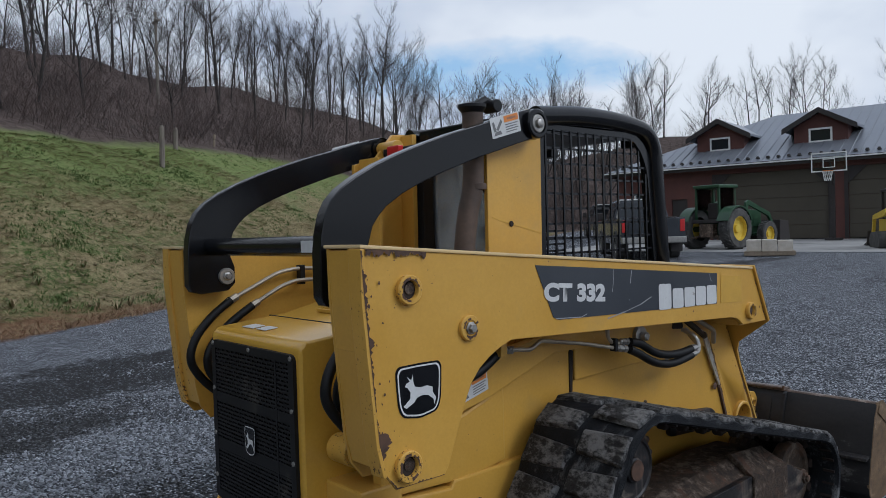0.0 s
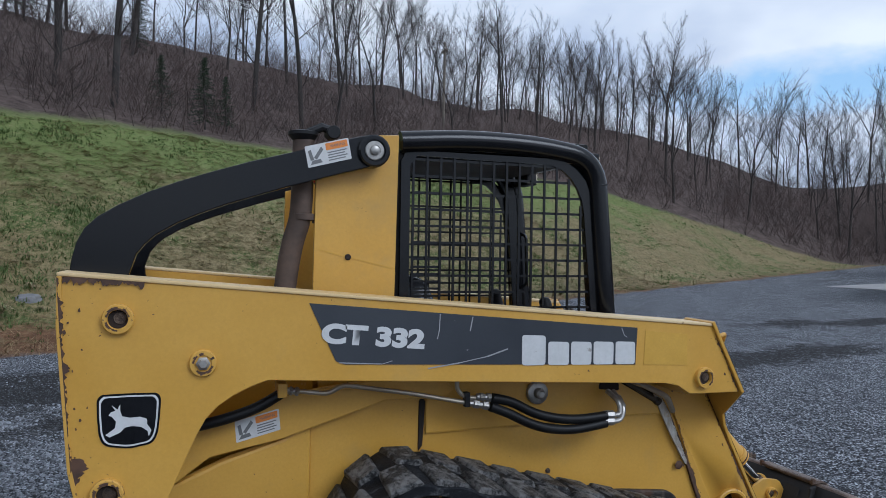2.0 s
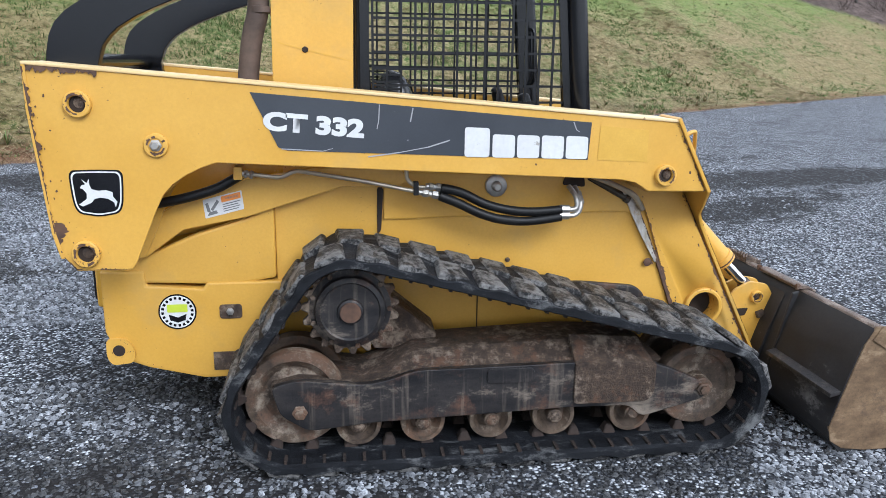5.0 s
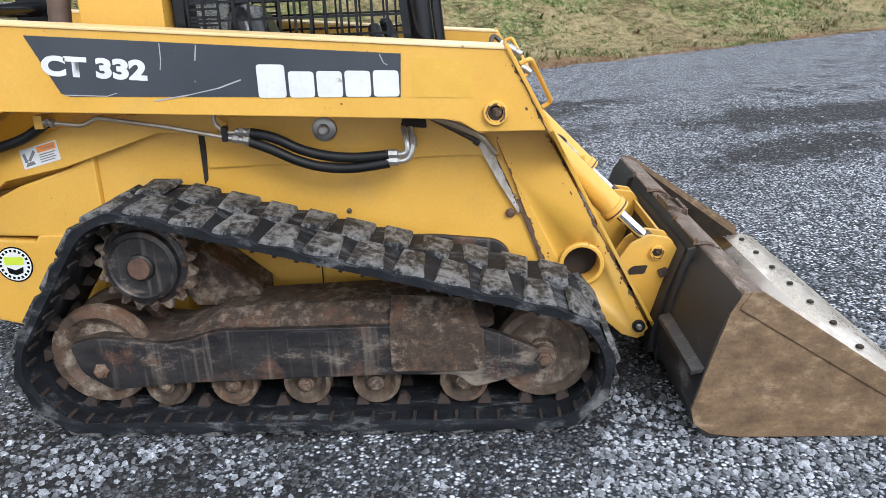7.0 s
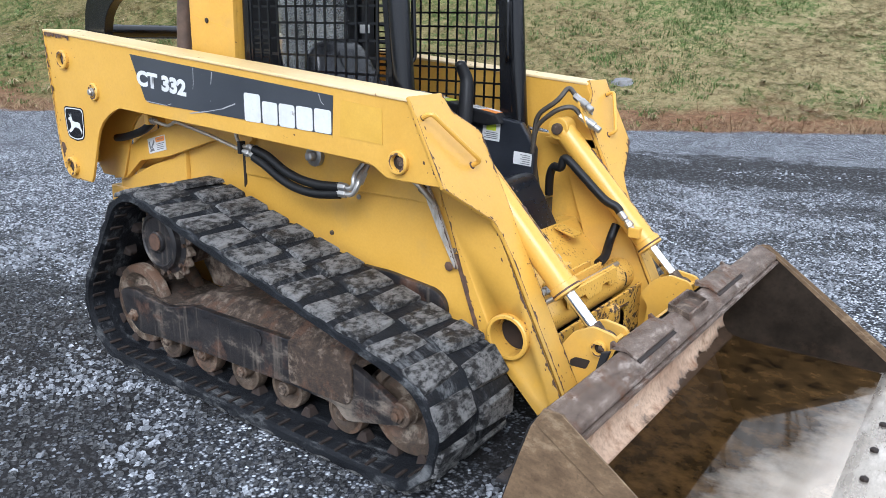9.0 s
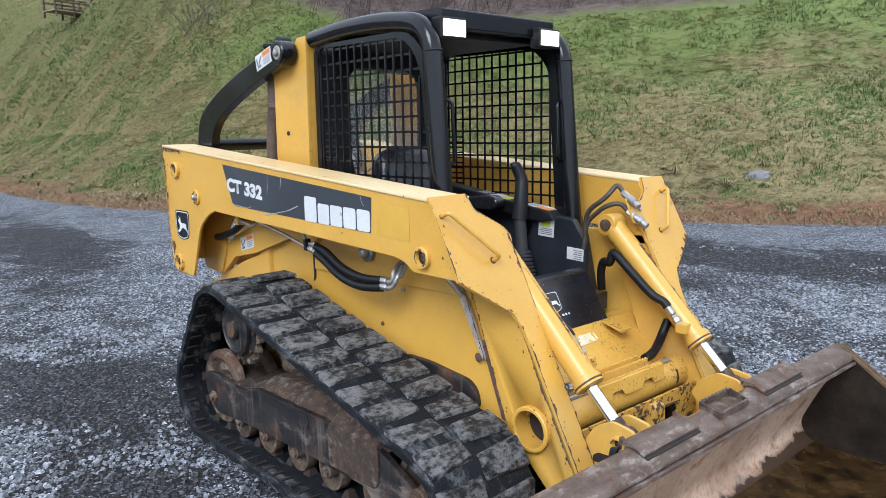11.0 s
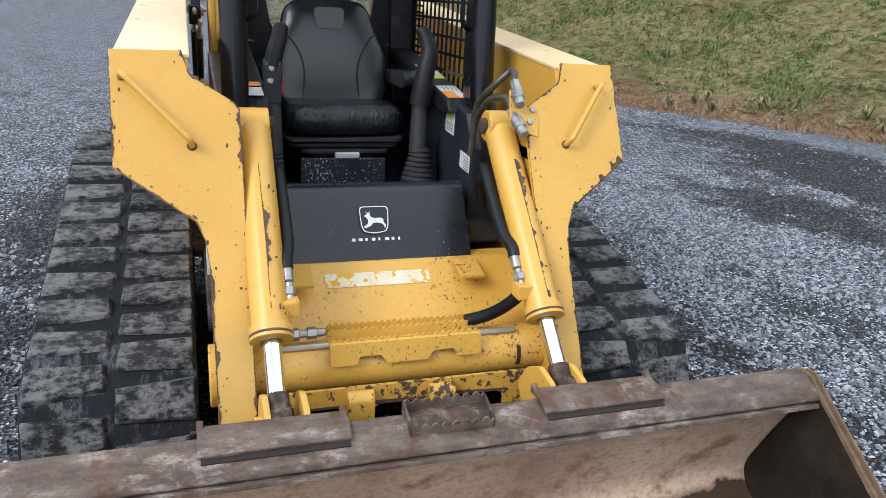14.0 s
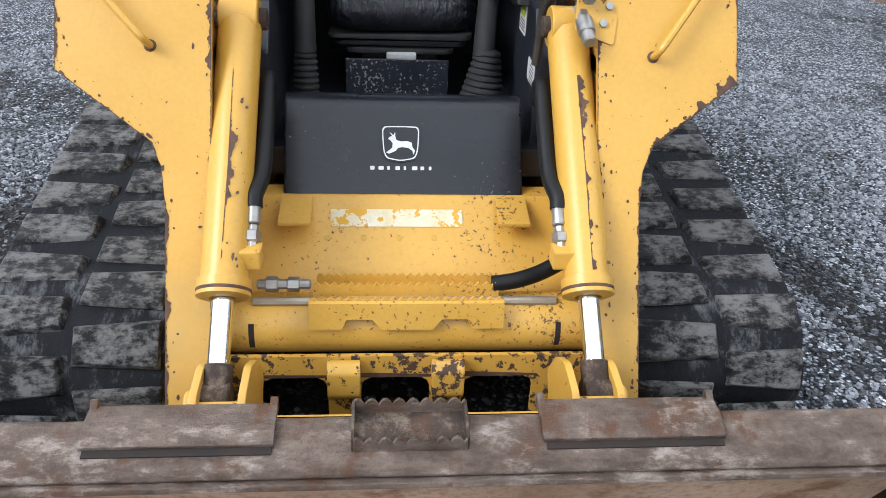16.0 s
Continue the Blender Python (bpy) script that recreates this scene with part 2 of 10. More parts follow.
def surface(name, a, b, rough=0.5, metal=0.0, scale=6.0, fine=60.0, relief=0.15, depth=0.004, wear=None, wear_at=0.64, wear_scale=14.0, edge=None, dust=None, spec=0.5, stretch=None, rough_var=0.12):
    """Paint, metal or rubber: two tones by a broad noise, fine grain, chips (wear), worn edges and dust in patches."""
    m, nt, p = nodes_of(name)
    broad = noise_of(nt, scale, 4.0, 0.6, stretch)
    grain = noise_of(nt, fine, 4.0, 0.65, stretch)
    col = blend(nt, ramped(nt, broad, 0.34, 0.66), a, b)
    col = blend(nt, math_node(nt, "MULTIPLY", ramped(nt, grain, 0.3, 0.75), 0.28), col, [c * 0.72 for c in a])
    rgh = math_node(nt, "ADD", math_node(nt, "MULTIPLY", math_node(nt, "SUBTRACT", broad, 0.5), rough_var * 2), rough)
    mask = None
    if dust:
        d = ramped(nt, noise_of(nt, scale * 0.7, 6.0, 0.68), dust[1], dust[1] + 0.18)
        col = blend(nt, d, col, dust[0])
        rgh = math_node(nt, "ADD", rgh, math_node(nt, "MULTIPLY", d, 0.25))
    if wear:
        spot = math_node(nt, "ADD", noise_of(nt, wear_scale, 8.0, 0.66), math_node(nt, "MULTIPLY", math_node(nt, "SUBTRACT", noise_of(nt, 3.5, 3.0, 0.6), 0.5), 0.45))
        mask = ramped(nt, spot, wear_at, wear_at + 0.025)
    if edge:
        geo = nt.nodes.new("ShaderNodeNewGeometry")
        e = math_node(nt, "ADD", geo.outputs["Pointiness"], math_node(nt, "MULTIPLY", math_node(nt, "SUBTRACT", noise_of(nt, 22.0, 6.0, 0.7), 0.5), 0.10))
        e = ramped(nt, e, edge, edge + 0.03)
        mask = e if mask is None else math_node(nt, "MAXIMUM", mask, e)
    if mask is not None:
        col = blend(nt, mask, col, wear or (0.10, 0.05, 0.03))
        rgh = math_node(nt, "ADD", rgh, math_node(nt, "MULTIPLY", mask, 0.3))
    nt.links.new(col, p.inputs["Base Color"])
    nt.links.new(rgh, p.inputs["Roughness"])
    p.inputs["Metallic"].default_value = metal
    p.inputs["Specular IOR Level"].default_value = spec
    h = grain if mask is None else math_node(nt, "SUBTRACT", grain, math_node(nt, "MULTIPLY", mask, 0.6))
    bump(nt, p, h, relief, depth)
    return m


def plain(name, col, rough=0.5, metal=0.0, emit=0.0, spec=0.5):
    m, nt, p = nodes_of(name)
    n = noise_of(nt, 35.0, 4.0)
    c = blend(nt, ramped(nt, n, 0.3, 0.7), [x * 0.88 for x in col], col)
    nt.links.new(c, p.inputs["Base Color"])
    p.inputs["Roughness"].default_value, p.inputs["Metallic"].default_value = rough, metal
    p.inputs["Specular IOR Level"].default_value = spec
    if emit:
        p.inputs["Emission Color"].default_value = (1.0, 0.86, 0.62, 1)
        p.inputs["Emission Strength"].default_value = emit
    return m


def glass(name, tint=(0.95, 0.97, 0.97), rough=0.02, alpha=0.12):
    m, nt, p = nodes_of(name)
    nt.nodes.remove(p)
    out = nt.nodes["Material Output"]
    tr = nt.nodes.new("ShaderNodeBsdfTransparent")
    tr.inputs["Color"].default_value = (*tint, 1)
    gl = nt.nodes.new("ShaderNodeBsdfGlossy")
    gl.inputs["Roughness"].default_value = rough
    fr = nt.nodes.new("ShaderNodeFresnel")
    mx = nt.nodes.new("ShaderNodeMixShader")
    nt.links.new(fr.outputs[0], mx.inputs[0])
    nt.links.new(tr.outputs[0], mx.inputs[1])
    nt.links.new(gl.outputs[0], mx.inputs[2])
    nt.links.new(mx.outputs[0], out.inputs[0])
    return m


RUST = (0.085, 0.042, 0.025)
YELLOW = surface("yellow_paint", (0.57, 0.312, 0.046), (0.63, 0.358, 0.062), 0.34, scale=2.2, fine=90, relief=0.05, depth=0.002, wear=RUST, wear_at=0.715, wear_scale=60, dust=((0.46, 0.285, 0.075), 0.56))
YELLOW_WORN = surface("yellow_paint_chipped", (0.58, 0.322, 0.050), (0.64, 0.366, 0.066), 0.40, scale=3, fine=80, relief=0.1, depth=0.003, wear=RUST, wear_at=0.632, wear_scale=80)
# rusty paint whose dense speckling also paints in the shade under the tube
YELLOW_RUSTY_SHADED = surface("rust_speckled_shaded_yellow_paint", (0.52, 0.29, 0.045), (0.62, 0.36, 0.06), 0.45, scale=5, fine=80, relief=0.15, depth=0.003, wear=(0.065, 0.036, 0.023), wear_at=0.525, wear_scale=40, dust=((0.30, 0.20, 0.10), 0.56))
COVER = surface("scuffed_cover_paint", (0.0065, 0.0072, 0.009), (0.014, 0.0155, 0.0195), 0.27, scale=4, fine=60, relief=0.15, depth=0.0012, wear=(0.22, 0.22, 0.21), wear_at=0.70, wear_scale=90, dust=((0.055, 0.050, 0.045), 0.60), stretch=(1, 0.5, 1))
TUBE_YELLOW = surface("spattered_yellow_paint", (0.58, 0.325, 0.052), (0.65, 0.38, 0.075), 0.40, scale=4, fine=80, relief=0.12, depth=0.003, wear=(0.16, 0.090, 0.030), wear_at=0.605, wear_scale=95)
YELLOW_GLOSS = surface("glossy_yellow_paint", (0.60, 0.335, 0.040), (0.65, 0.375, 0.055), 0.20, scale=2.2, fine=90, relief=0.03, depth=0.001, dust=((0.62, 0.44, 0.19), 0.60), spec=0.6)
YELLOW_DIM = surface("faded_yellow_paint", (0.56, 0.32, 0.04), (0.62, 0.36, 0.05), 0.5, scale=9, fine=120, relief=0.05, depth=0.001)
BLACK = surface("black_paint", (0.0038, 0.0042, 0.0055), (0.007, 0.0076, 0.0095), 0.21, scale=4, fine=110, relief=0.05, depth=0.001, dust=((0.05, 0.048, 0.044), 0.80), spec=0.34)
BLACK_SCUFF = surface("scuffed_black_paint", (0.013, 0.015, 0.0195), (0.027, 0.030, 0.038), 0.33, scale=5, fine=70, relief=0.15, depth=0.001, wear=(0.30, 0.29, 0.28), wear_at=0.70, wear_scale=70, dust=((0.075, 0.071, 0.066), 0.60))
BLACK_MATT = surface("black_plastic", (0.0065, 0.0065, 0.0075), (0.013, 0.013, 0.0145), 0.5, scale=6, fine=160, relief=0.12, depth=0.001, dust=((0.09, 0.082, 0.07), 0.60), spec=0.28)
SPECKLED = surface("speckled_dark_plate", (0.012, 0.015, 0.022), (0.026, 0.030, 0.040), 0.32, scale=6, fine=70, relief=0.1, depth=0.001, wear=(0.36, 0.37, 0.35), wear_at=0.60, wear_scale=90)
DUSTY_TOP = surface("dusty_yellow_top", (0.66, 0.46, 0.20), (0.74, 0.58, 0.34), 0.45, scale=2.6, fine=60, relief=0.08, depth=0.002, wear=(0.30, 0.18, 0.085), wear_at=0.665, wear_scale=26, stretch=(0.4, 1, 1))
VINYL = surface("black_vinyl", (0.014, 0.0143, 0.0158), (0.024, 0.0245, 0.0268), 0.21, scale=5, fine=260, relief=0.25, depth=0.0015)
TARP = surface("black_wrapping", (0.010, 0.011, 0.014), (0.02, 0.021, 0.026), 0.22, scale=9, fine=24, relief=0.9, depth=0.012, stretch=(1, 2.5, 1))


def weathered(name, dark, mid, pale, pale_at, scale, stretch, rough, relief, depth, rust=None, rust_at=0.6, streak=0.0, each=False, metal=0.0, spec=0.4):
    """Rubber or old steel: dark ground, scuffs drawn out one way, pale dust broken up finely, and rust in patches."""
    m, nt, p = nodes_of(name)
    scuff = noise_of(nt, scale, 9.0, 0.74, stretch, each=each)
    fine = noise_of(nt, scale * 7, 5.0, 0.75, each=each)
    broad = noise_of(nt, scale * 0.22, 4.0, 0.6, each=each)
    p.inputs["Metallic"].default_value = metal
    col = blend(nt, ramped(nt, scuff, 0.36, 0.64), dark, mid)
    if rust:
        col = blend(nt, ramped(nt, noise_of(nt, scale * 0.45, 8.0, 0.70), rust_at, rust_at + 0.10), col, rust)
    d = math_node(nt, "ADD", math_node(nt, "ADD", math_node(nt, "MULTIPLY", scuff, 0.5), math_node(nt, "MULTIPLY", broad, 0.35)), math_node(nt, "MULTIPLY", fine, 0.15))
    col = blend(nt, ramped(nt, d, pale_at, pale_at + 0.09), col, pale)
    if streak:
        st = ramped(nt, noise_of(nt, 34.0, 3.0, 0.6, (1, 1, 0.05)), 0.56, 0.72)
        col = blend(nt, math_node(nt, "MULTIPLY", st, streak), col, pale)
    col = blend(nt, math_node(nt, "MULTIPLY", ramped(nt, fine, 0.52, 0.75), 0.6), col, [c * 0.5 for c in dark])
    nt.links.new(col, p.inputs["Base Color"])
    r = math_node(nt, "ADD", rough, math_node(nt, "MULTIPLY", math_node(nt, "SUBTRACT", scuff, 0.5), 0.5))
    nt.links.new(r, p.inputs["Roughness"])
    p.inputs["Specular IOR Level"].default_value = spec
    bump(nt, p, math_node(nt, "ADD", scuff, math_node(nt, "MULTIPLY", fine, 0.4)), relief, depth)
    return m


RUBBER = weathered("track_rubber", (0.004, 0.0045, 0.006), (0.014, 0.0155, 0.019), (0.135, 0.137, 0.138), 0.525, 22.0, (0.35, 1, 0.6), 0.62, 0.8, 0.010, spec=0.2)
RUBBER_LUG = weathered("worn_lug_rubber", (0.006, 0.006, 0.007), (0.040, 0.039, 0.0385), (0.22, 0.214, 0.206), 0.463, 46.0, (1.0, 0.6, 1), 0.55, 1.0, 0.014, each=True, spec=0.25)
BOOT = surface("dusty_rubber_boot", (0.020, 0.020, 0.021), (0.042, 0.041, 0.040), 0.55, scale=9, fine=140, relief=0.15, depth=0.001, dust=((0.12, 0.112, 0.10), 0.60), spec=0.28)
HOSE = surface("black_hose", (0.005, 0.005, 0.0055), (0.010, 0.010, 0.010), 0.5, scale=10, fine=300, relief=0.2, depth=0.001, spec=0.28)
STEEL = weathered("muddy_rusted_steel", (0.030, 0.021, 0.016), (0.095, 0.062, 0.042), (0.25, 0.195, 0.145), 0.495, 18.0, None, 0.75, 0.9, 0.012, rust=(0.10, 0.052, 0.030), rust_at=0.52)
FRAME = weathered("muddy_black_frame", (0.008, 0.008, 0.0095), (0.030, 0.026, 0.025), (0.20, 0.165, 0.13), 0.53, 11.0, (0.4, 1, 1), 0.46, 0.5, 0.005, rust=(0.085, 0.045, 0.030), rust_at=0.53, streak=0.35)
MUD_TOP = weathered("dirt_on_frame", (0.030, 0.021, 0.016), (0.105, 0.070, 0.047), (0.27, 0.215, 0.165), 0.51, 22.0, None, 0.85, 1.0, 0.016, rust=(0.115, 0.060, 0.036), rust_at=0.53)
WHEEL = weathered("worn_wheel_steel", (0.038, 0.027, 0.020), (0.125, 0.088, 0.060), (0.30, 0.25, 0.195), 0.515, 13.0, None, 0.6, 0.6, 0.005, rust=(0.12, 0.068, 0.042), rust_at=0.50)
CHROME = plain("chromed_rod", (0.82, 0.83, 0.84), 0.10, 1.0)
ZINC = surface("zinc_fitting", (0.30, 0.29, 0.27), (0.45, 0.43, 0.40), 0.38, metal=0.75, scale=20, fine=90, relief=0.1, depth=0.001)
PIPE = surface("steel_pipe", (0.34, 0.29, 0.22), (0.46, 0.41, 0.33), 0.40, metal=0.6, scale=12, fine=70, relief=0.1, depth=0.001)
PIPE_DULL = surface("dull_brown_pipe", (0.040, 0.034, 0.028), (0.105, 0.090, 0.072), 0.45, metal=0.4, scale=12, fine=70, relief=0.1, depth=0.001)
EXHAUST = surface("rusty_exhaust", (0.045, 0.031, 0.024), (0.135, 0.090, 0.066), 0.65, metal=0.2, scale=7, fine=50, relief=0.3, depth=0.003)
WHITE = surface("white_vinyl_decal", (0.58, 0.58, 0.57), (0.66, 0.66, 0.65), 0.4, scale=12, fine=80, relief=0.02, depth=0.0005, wear=(0.35, 0.33, 0.30), wear_at=0.72, wear_scale=30)
WHITE_FADED = surface("faded_white_decal", (0.62, 0.52, 0.28), (0.72, 0.68, 0.55), 0.5, scale=20, fine=60, relief=0.02, depth=0.0005, wear=(0.60, 0.33, 0.03), wear_at=0.53, wear_scale=40)
DECAL = surface("dark_grey_decal", (0.030, 0.034, 0.042), (0.042, 0.047, 0.056), 0.36, scale=3, fine=120, relief=0.03, depth=0.0005, wear=(0.30, 0.30, 0.31), wear_at=0.735, wear_scale=16)
ORANGE = plain("orange_decal", (0.72, 0.24, 0.04), 0.45)
LIME = plain("lime_decal", (0.52, 0.62, 0.04), 0.45)
GREY_INK = plain("grey_ink", (0.16, 0.16, 0.16), 0.5)
RED = plain("red_plastic", (0.55, 0.02, 0.02), 0.3)
LAMP_ON = plain("lit_lamp_lens", (0.9, 0.80, 0.6), 0.3, emit=1.7)
GLASS = glass("cab_glass")


def hazy_glass():
    """Clear glass with a thin pale film that stands for its pale reflection."""
    m = glass("hazy_cab_glass")
    nt = m.node_tree
    clear = nt.nodes["Mix Shader"].outputs[0]
    film = nt.nodes.new("ShaderNodeBsdfDiffuse")
    film.inputs["Color"].default_value = (0.62, 0.63, 0.62, 1)
    both = nt.nodes.new("ShaderNodeMixShader")
    nt.links.new(math_node(nt, "MULTIPLY", ramped(nt, noise_of(nt, 5.0, 5.0, 0.6), 0.2, 0.8), 0.30), both.inputs[0])
    nt.links.new(clear, both.inputs[1])
    nt.links.new(film.outputs[0], both.inputs[2])
    nt.links.new(both.outputs[0], nt.nodes["Material Output"].inputs[0])
    return m


HAZY_GLASS = hazy_glass()
CHIP = surface("chipped_to_rust", (0.055, 0.030, 0.020), (0.125, 0.066, 0.040), 0.8, scale=30, fine=120, relief=0.3, depth=0.002)
# dark rust; also colours sheets and discs that stand for shade in holes
RUST_AND_SHADE = surface("dark_rust_and_hole_shade", (0.012, 0.008, 0.006), (0.030, 0.018, 0.013), 0.85, scale=12, fine=60, relief=0.3, depth=0.003)
RUBBED = weathered("rubbed_bare_steel", (0.30, 0.25, 0.18), (0.44, 0.40, 0.34), (0.60, 0.58, 0.55), 0.48, 14.0, (1, 1, 0.3), 0.34, 0.3, 0.002, rust=(0.33, 0.18, 0.045), rust_at=0.48, metal=0.4)
GREY_PALE = plain("scratched_bare_decal", (0.34, 0.34, 0.35), 0.5)

# ---- land ----
U2, N2 = Vector((0.87, 0.493)), Vector((-0.493, 0.87))  # along the foot of the bank, and into the bank


def bank_su(x, y):
    dx, dy = x, y - 11.7
    return N2.x * dx + N2.y * dy, U2.x * dx + U2.y * dy


def foot_bend(u):
    b = max(0.0, -u - 9)
    return 0.035 * min(b, 8.1) ** 2 + 0.567 * max(b - 8.1, 0)


def wood_edge(u):
    """How far up the bank the wood begins."""
    return max(0.4, 12.3 - 0.0135 * max(0.0, u - 22) ** 2)


def land(x, y):
    s, u = bank_su(x, y)
    q = x * U2.x + y * U2.y
    z = GROUND + 0.021 * max(0.0, min(q, 60) - 6.5)
    s -= foot_bend(u)
    s += 0.35 * noise.noise((u * 0.25, 0, 3)) + 0.12 * noise.noise((u * 1.1, 0, 7))
    if s > 0:
        rise = 0.06 * min(s, 2.2) ** 2 + (0.50 * (s - 2.2) if s > 2.2 else 0)
        if s > 11.5:
            rise = 0.2904 + 0.50 * 9.3 + (s - 11.5) * 0.38
        if s > 44:
            rise = 0.2904 + 0.50 * 9.3 + 32.5 * 0.38 + (s - 44) * 0.02
        rise += 2.0 * max(0.0, min(1.0, (u - 58) / 30)) * max(0.0, min(1.0, (s - 9) / 30))
        rise += 0.62 * max(0.0, min(s, 40) - 5) * max(0.0, min(1.0, (-12 - u) / 10))
        z += rise * (1 + 0.06 * noise.noise((u * 0.08, s * 0.1, 0))) * max(0.15, min(1.0, (190 - u) / 70))
        z += (0.10 * noise.noise((x * 0.5, y * 0.5, 1)) + 0.05 * noise.noise((x * 1.7, y * 1.7, 2))) * min(1, s / 2)
    else:
        z += 0.012 * noise.noise((x * 0.35, y * 0.35, 5)) * (1 if abs(x - 3) + abs(y - 2) > 4 else 0.3)
    z += min(max(0.0, -x - 58) * 0.40, 16)
    far = max(0.0, x * 0.80 + y * 0.60 - 85)
    z += min(far * 0.34, 15) * max(0.0, min(1.0, (22 - bank_su(x, y)[0]) / 22))
    return z


# dark wet fines: rough ovals (x, y, half length, half width, turn) where machines have churned the yard; those at (3.0,
# 2.55) and (4.15, 2.15) darken the ground under the loader
DARK_GROUND = ((0.9, 1.32, 1.6, 0.40, -0.10), (2.2, 0.95, 0.9, 0.20, -0.2), (1.2, 8.4, 3.0, 0.75, 0.15), (1.4, 6.7, 0.9, 0.45, 0.3), (3.3, 4.30, 0.8, 0.10, 0.15),
           (4.15, 2.15, 0.45, 0.30, 0.0), (-6.5, 3.0, 3.5, 0.6, -0.15), (-1.2, 8.9, 1.5, 0.4, 0.35), (3.6, 9.4, 1.6, 0.45, 0.1), (9.0, 8.0, 3.5, 0.5, 0.1),
           (17.5, 10.9, 4.0, 0.5, -0.1), (-3.5, 5.2, 2.2, 0.4, -0.2), (3.0, 2.55, 1.2, 0.75, 0.0), (6.6, 6.2, 1.6, 0.4, 0.5))


def dark_share(x, y):
    best = 0.0
    for cx, cy, a, b, turn in DARK_GROUND:
        dx, dy = x - cx, y - cy
        c, s = math.cos(turn), math.sin(turn)
        best = max(best, 1 - math.hypot((dx * c + dy * s) / a, (dy * c - dx * s) / b) * 0.5)
    return best


def axis_steps(lo, hi, fine_lo, fine_hi, fine, growth=1.13):
    a = list(np.arange(fine_lo, fine_hi + 1e-6, fine))
    d, p = fine, fine_hi
    while p < hi:
        d *= growth
        p += d
        a.append(min(p, hi))
    d, p = fine, fine_lo
    while p > lo:
        d *= growth
        p -= d
        a.insert(0, max(p, lo))
    return a


def gravel_and_grass():
    m, nt, p = nodes_of("lot_and_bank")
    tc = nt.nodes.new("ShaderNodeTexCoord")
    sep = nt.nodes.new("ShaderNodeSeparateXYZ")
    nt.links.new(tc.outputs["Object"], sep.inputs[0])
    s = math_node(nt, "ADD", math_node(nt, "MULTIPLY", sep.outputs[0], N2.x), math_node(nt, "MULTIPLY", math_node(nt, "SUBTRACT", sep.outputs[1], 11.7), N2.y))
    u = math_node(nt, "ADD", math_node(nt, "MULTIPLY", sep.outputs[0], U2.x), math_node(nt, "MULTIPLY", math_node(nt, "SUBTRACT", sep.outputs[1], 11.7), U2.y))
    bend = math_node(nt, "MAXIMUM", math_node(nt, "SUBTRACT", -9.0, u), 0.0)
    near = math_node(nt, "MINIMUM", bend, 8.1)
    s = math_node(nt, "SUBTRACT", s, math_node(nt, "MULTIPLY", math_node(nt, "MULTIPLY", near, near), 0.035))
    s = math_node(nt, "SUBTRACT", s, math_node(nt, "MULTIPLY", math_node(nt, "MAXIMUM", math_node(nt, "SUBTRACT", bend, 8.1), 0.0), 0.567))
    wob = math_node(nt, "MULTIPLY", math_node(nt, "SUBTRACT", noise_of(nt, 0.9, 6.0, 0.65), 0.5), 1.4)
    s = math_node(nt, "MAXIMUM", math_node(nt, "ADD", s, wob), math_node(nt, "MULTIPLY", math_node(nt, "SUBTRACT", -57.0, sep.outputs[0]), 2.0))
    s = math_node(nt, "MAXIMUM", s, math_node(nt, "SUBTRACT", math_node(nt, "ADD", math_node(nt, "MULTIPLY", sep.outputs[0], 0.8), math_node(nt, "MULTIPLY", sep.outputs[1], 0.6)), 82.0))
    # gravel
    vor = add(nt, "ShaderNodeTexVoronoi", Scale=62.0, Randomness=1.0)
    nt.links.new(tc.outputs["Object"], vor.inputs["Vector"])
    cell = nt.nodes.new("ShaderNodeSeparateColor")
    nt.links.new(vor.outputs["Color"], cell.inputs[0])
    along = nt.nodes.new("ShaderNodeMapping")
    along.inputs["Rotation"].default_value = (0, 0, -math.atan2(U2.y, U2.x))
    drawn = nt.nodes.new("ShaderNodeMapping")
    drawn.inputs["Scale"].default_value = (0.12, 0.75, 1)
    nt.links.new(tc.outputs["Object"], along.inputs["Vector"])
    nt.links.new(along.outputs[0], drawn.inputs["Vector"])
    rut = add(nt, "ShaderNodeTexNoise", Scale=1.0, Detail=9.0, Roughness=0.66)
    nt.links.new(drawn.outputs[0], rut.inputs["Vector"])
    patch = noise_of(nt, 0.42, 9.0, 0.68)
    near_oval = None
    for cx, cy, a, b, turn in DARK_GROUND:
        co, si = math.cos(turn), math.sin(turn)
        dx, dy = math_node(nt, "SUBTRACT", sep.outputs[0], cx), math_node(nt, "SUBTRACT", sep.outputs[1], cy)
        p1 = math_node(nt, "ADD", math_node(nt, "MULTIPLY", dx, co / a), math_node(nt, "MULTIPLY", dy, si / a))
        p2 = math_node(nt, "ADD", math_node(nt, "MULTIPLY", dy, co / b), math_node(nt, "MULTIPLY", dx, -si / b))
        d = math_node(nt, "SQRT", math_node(nt, "ADD", math_node(nt, "MULTIPLY", p1, p1), math_node(nt, "MULTIPLY", p2, p2)))
        near_oval = d if near_oval is None else math_node(nt, "MINIMUM", near_oval, d)
    oval = math_node(nt, "MAXIMUM", math_node(nt, "SUBTRACT", 1.0, math_node(nt, "MULTIPLY", near_oval, 0.5)), 0.0)
    mixd = math_node(nt, "ADD", math_node(nt, "MULTIPLY", patch, 0.5), math_node(nt, "MULTIPLY", rut.outputs["Fac"], 0.5))
    mixd = math_node(nt, "ADD", math_node(nt, "MULTIPLY", math_node(nt, "SUBTRACT", mixd, 0.5), 3.2), math_node(nt, "MULTIPLY", oval, 1.15))
    mixd = math_node(nt, "ADD", mixd, math_node(nt, "MULTIPLY", math_node(nt, "SUBTRACT", noise_of(nt, 4.0, 10.0, 0.82), 0.5), 2.6))
